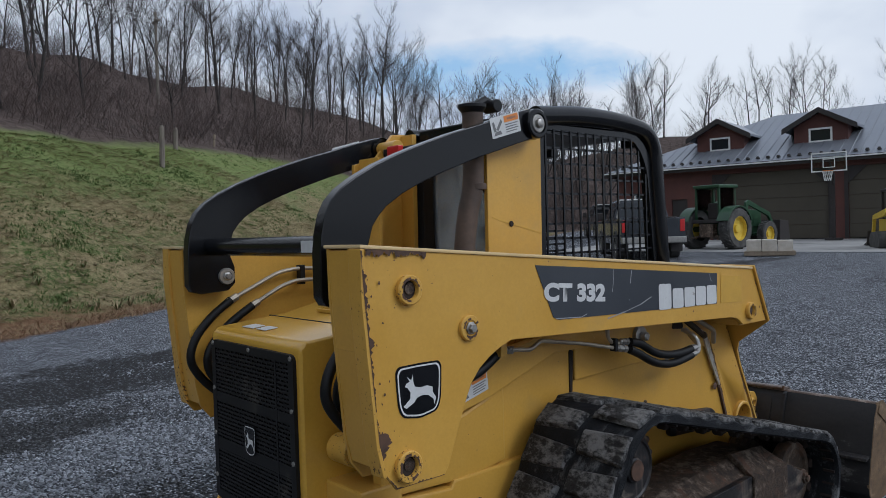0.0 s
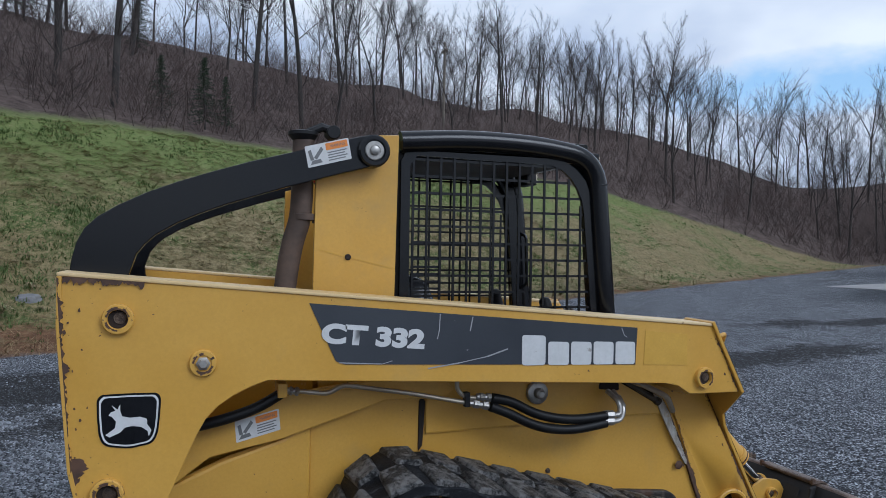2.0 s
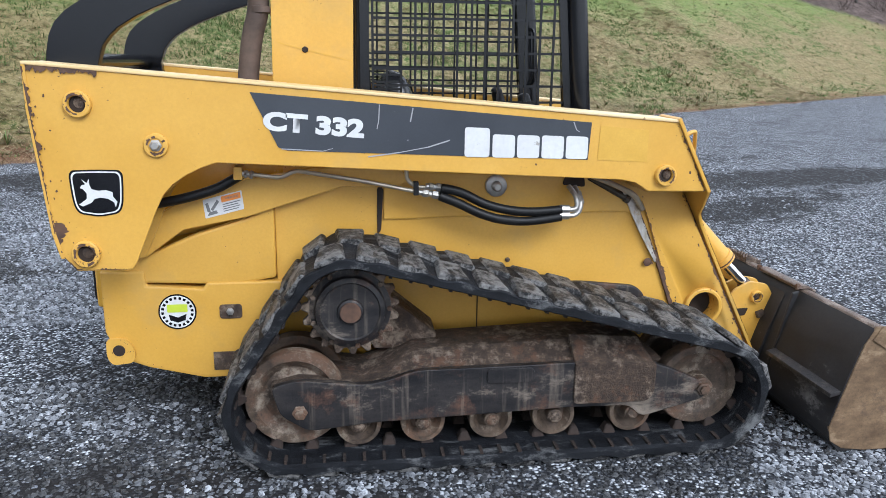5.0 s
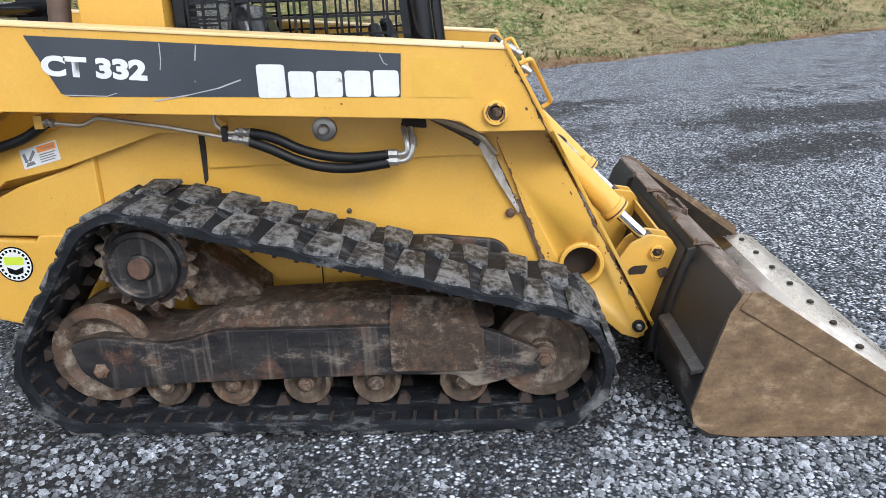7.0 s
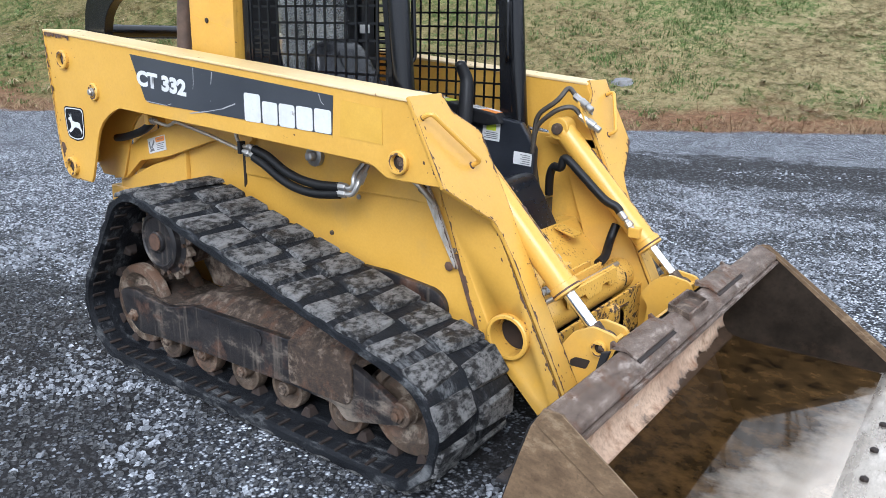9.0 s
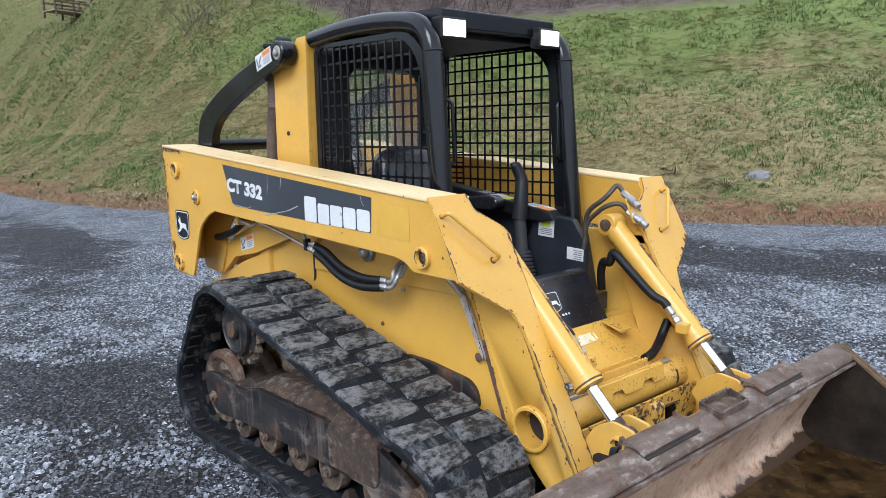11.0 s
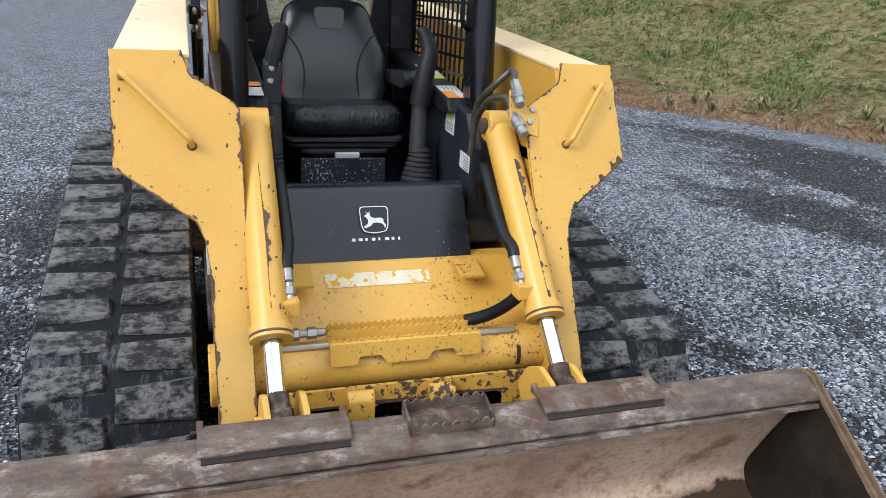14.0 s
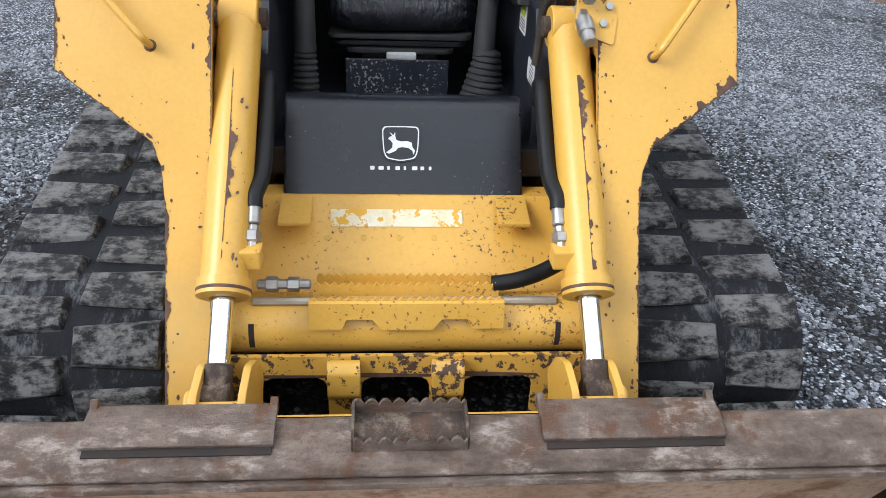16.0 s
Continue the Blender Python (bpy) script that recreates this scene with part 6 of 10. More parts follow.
def build_bucket():
    y0, y1 = 1.475, 3.632
    side = [(4.372, 0.507), (4.335, 0.44), (4.300, 0.33), (4.262, 0.20), (4.232, 0.09), (4.245, 0.03), (4.30, -0.005), (4.40, -0.018), (5.06, -0.018), (5.10, 0.0), (5.06, 0.055), (4.47, 0.472), (4.43, 0.507)]
    # shell: the curved inside, drawn as a thick sheet
    inner = [(4.440, 0.455), (4.405, 0.40), (4.350, 0.30), (4.300, 0.20), (4.262, 0.11), (4.275, 0.055), (4.32, 0.016), (4.41, 0.004), (5.09, 0.000)]
    outer = [(5.09, -0.016), (4.40, -0.014), (4.30, -0.004), (4.245, 0.034), (4.236, 0.10), (4.262, 0.20), (4.298, 0.33), (4.332, 0.44), (4.372, 0.498)]
    bm = B()
    inner = [tuple(p) for p in smooth_path([Vector((x, 0, z)) for x, z in inner[:8]], 5)]
    inner = [(p[0], p[2]) for p in inner] + [(5.09, 0.000)]
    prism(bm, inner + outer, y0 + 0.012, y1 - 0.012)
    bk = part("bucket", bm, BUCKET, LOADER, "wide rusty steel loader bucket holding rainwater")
    bm = B()
    hide = outer[1:]
    prism(bm, hide + [(x - 0.004, z + 0.001) for x, z in hide[::-1]][:-2] + [(4.29, -0.019), (4.40, -0.0205)], y0 + 0.004, y1 - 0.004)
    part("outer_skin", bm, BUCKET_BACK, bk, "scratched black bucket back")
    bm = B()
    floor = [(4.330, 0.0205), (4.41, 0.0085), (5.09, 0.0045), (5.09, 0.001), (4.41, 0.001), (4.33, 0.010)]
    prism(bm, floor, y0 + 0.030, y1 - 0.030)
    part("wet_floor", bm, wet_steel(), bk, "brown wet bucket floor")
    for m in (False, True):
        ys = y0 if not m else y1
        d = 0.012 if not m else -0.012
        bm = B()
        prism(bm, side, ys, ys + d, 0.003)
        sp = part("side_plate", bm, BUCKET_SIDE, bk, "mud-streaked side plate")
        # added thin sheet gives the plate's inside its own darker brown
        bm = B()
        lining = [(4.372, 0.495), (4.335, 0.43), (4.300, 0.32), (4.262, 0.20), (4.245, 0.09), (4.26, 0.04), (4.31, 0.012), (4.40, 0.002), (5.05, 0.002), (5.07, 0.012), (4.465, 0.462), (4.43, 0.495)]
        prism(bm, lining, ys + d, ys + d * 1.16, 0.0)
        part("side_inner_sheet", bm, SIDE_IN, bk, "thin dark brown sheet over the inside of the side plate")
        bm = B()
        strip = [(4.395, 0.512), (4.43, 0.514), (5.085, 0.058), (5.055, 0.010), (4.36, 0.455)]
        prism(bm, strip, ys - d * 0.55, ys - d * 0.02, 0.003)
        part("side_wear_strip", bm, BUCKET_SIDE, bk)
    # rolled top lip
    bm = B()
    lip = round_poly([(4.362, 0.470), (4.372, 0.508), (4.404, 0.508), (4.470, 0.474), (4.476, 0.450), (4.44, 0.438), (4.372, 0.445)], [0.01, 0.012, 0.016, 0.012, 0.008, 0.005, 0.005], 4)
    prism(bm, lip, y0 + 0.0125, y1 - 0.0125, 0.003)
    part("top_lip", bm, LIP, bk, "scraped rolled top lip")
    bm = B()
    prism(bm, [(4.435, 0.440), (4.486, 0.448), (4.488, 0.436), (4.44, 0.424)], y0 + 0.02, y1 - 0.02, 0.002)
    part("lip_ledge", bm, LIP, bk, "narrow worn ledge under the lip")
    for ya, yb in ((1.965, 2.300), (2.785, 3.130)):
        bm = B()
        prism(bm, [(4.352, 0.509), (4.350, 0.521), (4.358, 0.525), (4.398, 0.523), (4.440, 0.502), (4.438, 0.493), (4.402, 0.511)], ya, yb, 0.002)
        for yt in (ya, yb - 0.014):
            prism(bm, [(4.346, 0.505), (4.344, 0.532), (4.352, 0.537), (4.368, 0.524)], yt, yt + 0.014, 0.002)
        part("wear_pad", bm, LIP, bk, "rusty welded wear pad on the lip")
        # dark filler strip draws the black gap under the pad
        bm = B()
        prism(bm, [(4.362, 0.5065), (4.362, 0.5095), (4.403, 0.5105), (4.450, 0.4880), (4.449, 0.4840), (4.403, 0.5060)], ya + 0.006, yb - 0.004)
        part("pad_gap_fill", bm, RUST_AND_SHADE, bk, "dark filler in the gap under the pad")
    # serrated step on the lip: a tray of two toothed walls
    for x, zb, zt in ((4.362, 0.504, 0.536), (4.440, 0.484, 0.512)):
        bm = B()
        n, ya, yb = 8, 2.440, 2.645
        loop = [(x, ya, zb)] + [(x + (0.004 if k % 2 else 0), ya + (yb - ya) * k / (4 * n), zt + 0.0065 * math.sin(k * math.pi / 2)) for k in range(4 * n + 1)] + [(x, yb, zb)]
        flat(bm, [Vector(p) for p in loop], (0.007, 0, 0))
        part("step_tooth_wall", bm, LIP, bk, "scraped toothed wall of the lip step")
    bm = B()
    for y in (2.436, 2.643):
        prism(bm, [(4.362, 0.505), (4.362, 0.534), (4.375, 0.536), (4.444, 0.512), (4.446, 0.484)], y, y + 0.006, 0.001)
    prism(bm, [(4.366, 0.507), (4.366, 0.511), (4.406, 0.511), (4.442, 0.494), (4.440, 0.488), (4.404, 0.506)], 2.442, 2.643)
    part("lip_step", bm, STEEL, bk, "serrated steel step on the lip")
    # cutting edge with bolts
    bm = B()
    prism(bm, [(4.99, 0.001), (5.03, 0.014), (5.12, 0.014), (5.185, -0.012), (5.185, -0.022), (4.99, -0.022)], y0 - 0.01, y1 + 0.01, 0.003)
    part("cutting_edge", bm, EDGE_STEEL, bk, "scoured bright cutting edge with bolts")
    for k in range(9):
        y = y0 + 0.12 + k * (y1 - y0 - 0.24) / 8
        bm = B()
        lathe(bm, (5.075, y, 0.013), (0, 0, 1), [(0.016, 0), (0.016, 0.009), (0.012, 0.013), (0, 0.013)], 6)
        part("edge_bolt", bm, RUST_AND_SHADE, bk)
    # back: plate, ribs, mounting
    bm = B()
    prism(bm, [(4.335, 0.475), (4.272, 0.30), (4.218, 0.12), (4.205, 0.03), (4.236, 0.03), (4.232, 0.10), (4.258, 0.20), (4.294, 0.33), (4.328, 0.44)], 2.03, Y(2.03, True), 0.004)
    part("back_plate", bm, BUCKET_BACK, bk, "worn black mounting plate")
    for y in (1.95, Y(1.95, True) - 0.016):
        bm = B()
        prism(bm, [(4.352, 0.505), (4.322, 0.495), (4.266, 0.25), (4.215, 0.06), (4.225, 0.025), (4.25, 0.10), (4.30, 0.33)], y, y + 0.016, 0.003)
        part("back_rib", bm, BUCKET_BACK, bk)
    bm = B()
    prism(bm, [(4.222, 0.215), (4.27, 0.225), (4.275, 0.24), (4.226, 0.23)], y0 + 0.01, 1.95, 0.002)
    part("back_rib", bm, FRAME, bk)
    # quick attach ears
    for m in (False, True):
        for a in (2.118, 2.212):
            bm = B()
            ear = [(4.087, 0.392), (4.139, 0.468), (4.210, 0.504), (4.296, 0.490), (4.330, 0.435), (4.285, 0.25), (4.240, 0.09), (4.205, 0.056), (4.172, 0.056), (4.115, 0.11), (4.112, 0.20), (4.125, 0.345)]
            prism(bm, round_poly(ear, 0.016, 3), Y(a, m), Y(a + 0.016, m), 0.003)
            part("carrier_ear", bm, YELLOW, LOADER, "yellow bucket carrier ear")
        out = 1 if m else -1
        b = boss(LOADER, (4.245, Y(2.118, m), 0.432), Vector((0, out, 0)), 0.030, YELLOW_WORN, False, name="carrier_pin")
        # slots are thin dark plates, their shade put into the colour
        for slot in ([(4.134, 0.358), (4.155, 0.374), (4.213, 0.376), (4.199, 0.339), (4.136, 0.336)], [(4.128, 0.290), (4.160, 0.290), (4.160, 0.266), (4.130, 0.266)]):
            bm = B()
            prism(bm, round_poly(slot, 0.008), Y(2.1175, m), Y(2.116, m), 0.0)
            part("ear_slot", bm, RUST_AND_SHADE, LOADER)
        bm = B()
        prism(bm, [(4.30, 0.47), (4.255, 0.30), (4.235, 0.10), (4.22, 0.10), (4.235, 0.30), (4.28, 0.47)], Y(2.134, m), Y(2.212, m), 0.003)
        part("carrier_plate", bm, YELLOW_WORN, LOADER)
    bm = B()
    box(bm, 4.300, 4.312, 2.228, Y(2.228, True), 0.405, 0.450, 0.002)
    part("carrier_rail", bm, YELLOW_WORN, LOADER, "narrow yellow rail behind the bucket lip")
    bm = B()
    prism(bm, [(4.25, 0.355), (4.285, 0.368), (4.295, 0.34), (4.26, 0.325)], 2.10, Y(2.10, True), 0.003)
    part("carrier_beam", bm, STEEL, LOADER, "rusty muddy carrier beam")
    # tilt cylinders
    for m in (False, True):
        y = Y(2.158, m)
        top, end, pin = Vector((3.618, y, 1.075)), Vector((4.085, y, 0.597)), Vector((4.245, y, 0.440))
        d = (end - top).normalized()
        bm = B()
        cyl(bm, top + d * 0.02, end, 0.050, seg=32)
        lathe(bm, end - d * 0.002, d, [(0.050, -0.03), (0.057, -0.028), (0.057, 0.008), (0.045, 0.012), (0.030, 0.012), (0.026, 0.006)], 32)
        cyl(bm, top + Vector((0, -0.045, 0)), top + Vector((0, 0.045, 0)), 0.050, seg=28)
        front = Vector((0.716, 0, 0.698))
        cy = part("tilt_cylinder", bm, YELLOW, LOADER, "yellow hydraulic tilt cylinder with rubbed paint")
        a, b = top + d * 0.16 + front * 0.0495, end - d * 0.04 + front * 0.0495
        worn_edge(cy, [a, a.lerp(b, 0.5) + Vector((0, 0.002, 0)), b], (0, 1, 0), front, 0.014, 41 + m, 0.75)
        bm = B()
        cyl(bm, end, pin - d * 0.02, 0.0235, seg=24)
        ring = B()
        lathe(ring, end - d * 0.006, d, [(0.0565, -0.004), (0.0578, -0.003), (0.0578, 0.003), (0.0565, 0.004)], 32)
        part("gland_ring", ring, CHIP, cy, "rusty ring at the end of the barrel")
        part("piston_rod", bm, CHROME, cy, "shiny chromed piston rod")
        bm = B()
        cyl(bm, pin + Vector((0, -0.03, 0)), pin + Vector((0, 0.03, 0)), 0.040, seg=24)
        cyl(bm, pin - d * 0.075, pin, 0.030, seg=20)
        part("rod_eye", bm, STEEL, cy)
        bm = B()
        cyl(bm, top + Vector((0, -0.062, 0)), top + Vector((0, 0.062, 0)), 0.026, seg=20)
        part("cylinder_pin", bm, STEEL, cy)
        # port block and elbows near the rod end
        s = 1 if not m else -1
        pb = end - d * 0.075 + Vector((0, s * 0.055, 0.01))
        bm = B()
        obox(bm, Matrix.Translation(pb - Vector((0, 0, 0.022))), 0.05, 0.045, 0.044, 0.005)
        part("port_block", bm, YELLOW_WORN, cy)
        bm = B()
        up = -d
        cyl(bm, pb, pb + up * 0.07, 0.013, seg=8)
        cyl(bm, pb + up * 0.03, pb + up * 0.055, 0.019, seg=6)
        cyl(bm, pb + up * 0.07, pb + up * 0.12, 0.016, seg=12)
        part("hose_fitting", bm, ZINC, cy)
        bm = B()
        q = pb + up * 0.11
        inn = Vector((0, s * 0.066, 0))
        back = -d
        run = [q, q + up * 0.03, end + back * 0.28 + inn + Vector((-0.012, 0, -0.006)), end + back * 0.42 + inn + Vector((-0.02, 0, -0.02)), end + back * 0.54 + inn * 0.96 + Vector((-0.03, 0, -0.035))]
        run += [Vector((3.655, Y(2.222, m), 0.905)), Vector((3.610, Y(2.205, m), 0.900)), Vector((3.585, Y(2.19, m), 0.85)), Vector((3.575, Y(2.17, m), 0.76))]
        tube(bm, smooth_path(run, 8), 0.0195, 14)
        part("hydraulic_hose", bm, HOSE, cy, "thick black hydraulic hose")
        if m:
            bm = B()
            tube(bm, smooth_path([(3.90, 2.985, 0.655), (3.895, 2.945, 0.590), (3.91, 2.885, 0.556), (3.927, 2.82, 0.540), (3.93, 2.755, 0.53)], 7), 0.020, 12)
            part("hydraulic_hose", bm, HOSE, cy)
        else:
            bm = B()
            cyl(bm, (3.93, 2.20, 0.53), (3.93, 2.325, 0.53), 0.012, seg=10)
            cyl(bm, (3.93, 2.22, 0.53), (3.93, 2.25, 0.53), 0.019, seg=6)
            cyl(bm, (3.93, 2.27, 0.53), (3.93, 2.30, 0.53), 0.018, seg=6)
            part("hose_fitting", bm, ZINC, cy)
    bm = B()
    cyl(bm, (3.955, 2.19, 0.498), (3.955, Y(2.19, True), 0.498), 0.011, seg=10)
    part("cross_pipe", bm, PIPE, LOADER)


build_bucket()


def build_hydraulics():
    """Pipes and hoses under the beam, and the couplers on the other arm."""
    for m in (False, True):
        y = Y(1.905, m)
        bm = B()
        tube(bm, fillet([(1.96, y, 1.058), (2.10, y, 1.040), (2.155, y, 1.068), (2.41, y, 1.026), (2.64, y, 0.978)], 0.02, 4), 0.0085, 10)
        rg = part("hydraulic_pipe", bm, PIPE, LOADER, "bare steel hydraulic pipe with black hoses")
        bm = B()
        tube(bm, fillet([(2.585, y + 0.004, 1.075), (2.585, y + 0.004, 1.03), (2.62, y + 0.004, 1.0), (2.70, y + 0.004, 0.995)], 0.02, 4), 0.0085, 10)
        part("pipe_branch", bm, PIPE, rg)
        for a, b in (((1.955, 1.058), (2.0, 1.052)), ((2.66, 1.003), (2.725, 0.996)), ((2.63, 0.980), (2.715, 0.965))):
            bm = B()
            d = Vector((b[0] - a[0], 0, b[1] - a[1]))
            p = Vector((a[0], y, a[1]))
            cyl(bm, p, p + d, 0.012, seg=10)
            cyl(bm, p + d * 0.2, p + d * 0.5, 0.0165, seg=6)
            cyl(bm, p + d * 0.65, p + d * 0.95, 0.017, seg=6)
            part("pipe_fitting", bm, ZINC, rg)
        bm = B()
        box(bm, 2.612, 2.632, y - 0.016, y + 0.014, 0.968, 1.022, 0.003)
        part("pipe_clamp", bm, BLACK_MATT, rg)
        bm = B()
        box(bm, 1.925, 1.958, y - 0.015, y + 0.08, 1.035, 1.085, 0.004)
        part("pipe_bracket", bm, YELLOW, rg)
        for k, pts in enumerate(([(2.72, 0.997), (2.80, 0.978), (2.90, 0.930), (3.00, 0.904), (3.10, 0.896), (3.215, 0.903)], [(2.715, 0.965), (2.79, 0.935), (2.88, 0.892), (2.97, 0.866), (3.08, 0.858), (3.215, 0.874)])):
            bm = B()
            tube(bm, smooth_path([(x, y - 0.012 * (1 if not m else -1), z) for x, z in pts], 7), 0.0185, 14)
            part("hydraulic_hose", bm, HOSE, rg, "thick black hydraulic hose")
        bm = B()
        for dx, z0 in ((0.0, 0.905), (0.0, 0.880)):
            tube(bm, fillet([(3.21, y - 0.01, z0), (3.285, y - 0.01, z0 - 0.002), (3.305 - (z0 - 0.88), y, z0 + 0.05), (3.290 + (0.88 - z0), Y(1.97, m), 0.985)], 0.03, 4), 0.011, 10)
        cyl(bm, (3.205, y - 0.01, 0.905), (3.25, y - 0.01, 0.904), 0.018, seg=8)
        cyl(bm, (3.205, y - 0.01, 0.880), (3.25, y - 0.01, 0.879), 0.018, seg=8)
        cyl(bm, (3.302, y + 0.006, 0.925), (3.296, Y(1.945, m), 0.965), 0.017, seg=6)
        part("elbow_fitting", bm, ZINC, rg)
        # dark plate painted as a shaded opening for the pipes
        bm = B()
        loop = [(x, Y(2.017, m), z) for x, z in round_poly([(3.25, 0.985), (3.35, 0.975), (3.345, 1.012), (3.335, 1.022), (3.26, 1.02)], 0.012)]
        flat(bm, loop, (0, 0.003 if m else -0.003, 0))
        part("hose_port", bm, RUST_AND_SHADE, rg)
        bm = B()
        tube(bm, smooth_path([(1.95, y + 0.02, 1.05), (1.86, y + 0.02, 1.00), (1.76, y + 0.02, 0.968), (1.66, y + 0.03, 0.945), (1.56, y + 0.05, 0.93)], 6), 0.019, 12)
        part("hydraulic_hose", bm, HOSE, rg)
        bm = B()
        lathe(bm, (2.965, Y(2.018, m), 0.985), (0, 1 if m else -1, 0), [(0.045, 0), (0.045, 0.02), (0.038, 0.024), (0.022, 0.024), (0.020, 0.05), (0.012, 0.055), (0, 0.055)], 18)
        part("pivot_cap", bm, ZINC, rg, "greasy steel pivot cap")
        bm = B()
        tube(bm, fillet([(3.36, Y(1.96, m), 1.03), (3.44, Y(1.96, m), 1.0), (3.55, Y(1.96, m), 0.95), (3.60, Y(1.99, m), 0.88)], 0.03, 4), 0.012, 10)
        part("hydraulic_pipe", bm, PIPE, rg)
        # hoses at the rear, down behind the arm
        for rise, lower, yy in (([(1.455, 1.225), (1.69, 1.332), (1.78, 1.345), (2.05, 1.335)], [(1.36, 1.155), (1.285, 1.065), (1.268, 0.975), (1.325, 0.885), (1.42, 0.80)], 2.025),
                                ([(1.545, 1.195), (1.69, 1.270), (1.77, 1.292), (2.05, 1.285)], [(1.43, 1.12), (1.345, 1.03), (1.330, 0.95), (1.375, 0.875), (1.45, 0.80)], 2.05)):
            bm = B()
            tube(bm, smooth_path([(x, Y(yy, m), z) for x, z in [rise[0]] + lower], 7), 0.018, 12)
            part("hydraulic_hose", bm, HOSE, rg)
            bm = B()
            tube(bm, fillet([(x, Y(yy, m), z) for x, z in rise], 0.06, 5), 0.0095, 10)
            a = Vector((rise[0][0], Y(yy, m), rise[0][1]))
            run = (Vector((rise[1][0], Y(yy, m), rise[1][1])) - a).normalized()
            cyl(bm, a - run * 0.02, a + run * 0.035, 0.0165, seg=6)
            part("hydraulic_pipe", bm, PIPE, rg)
        bm = B()
        box(bm, 1.80, 1.825, Y(2.02, m) - 0.02, Y(2.02, m) + 0.02, 1.27, 1.36, 0.004)
        part("pipe_clamp", bm, BLACK_MATT, rg)
        bm = B()
        cyl(bm, (1.40, Y(2.06, m), 0.77), (1.40, Y(2.17, m), 0.77), 0.05)
        cyl(bm, (1.40, Y(2.12, m), 0.77), (2.3, Y(2.12, m), 0.95), 0.05)
        part("lift_cylinder", bm, YELLOW_WORN, LOADER, "yellow hydraulic lift cylinder")
    # couplers on the left arm
    bm = B()
    loop = [Vector((front_x(z) + 0.012, y, z)) for y, z in round_poly([(2.93, 1.09), (3.02, 1.06), (3.03, 1.12), (2.99, 1.15), (2.98, 1.19), (2.94, 1.20)], 0.01)]
    loft(bm, loop, [p + FN * 0.008 for p in loop], 0.001)
    cb = part("coupler_bracket", bm, YELLOW_WORN, LOADER, "yellow bracket with two quick couplers")
    for k, (y, z) in enumerate(((2.965, 1.20), (2.950, 1.115))):
        p = Vector((front_x(z) + 0.02, y, z))
        d = Vector((0.75, -0.15 + 0.2 * k, -0.45)).normalized()
        bm = B()
        cyl(bm, p - d * 0.045, p, 0.016, seg=6)
        cyl(bm, p, p + d * 0.045, 0.020, seg=14)
        cyl(bm, p + d * 0.04, p + d * 0.075, 0.016, seg=12)
        part("coupler", bm, ZINC, cb, "zinc hydraulic quick coupler")
        bm = B()
        tube(bm, fillet([p - d * 0.03, p - d * 0.085 + Vector((0, 0, 0.02)), Vector((3.60, 2.92 - k * 0.01, 1.20 - k * 0.04)), Vector((3.50, 2.905, 1.13 - 0.05 * k)), Vector((3.49, 2.90, 0.95))], 0.045, 6), 0.0115, 10)
        part("coupler_pipe", bm, PIPE_DULL, cb)
    for y, z in ((2.995, 1.10), (3.01, 1.135)):
        bm = B()
        lathe(bm, Vector((front_x(z), y, z)) + FN * 0.02, FN, [(0.010, 0), (0.010, 0.006), (0, 0.008)], 6)
        part("bracket_bolt", bm, ZINC, cb)


build_hydraulics()

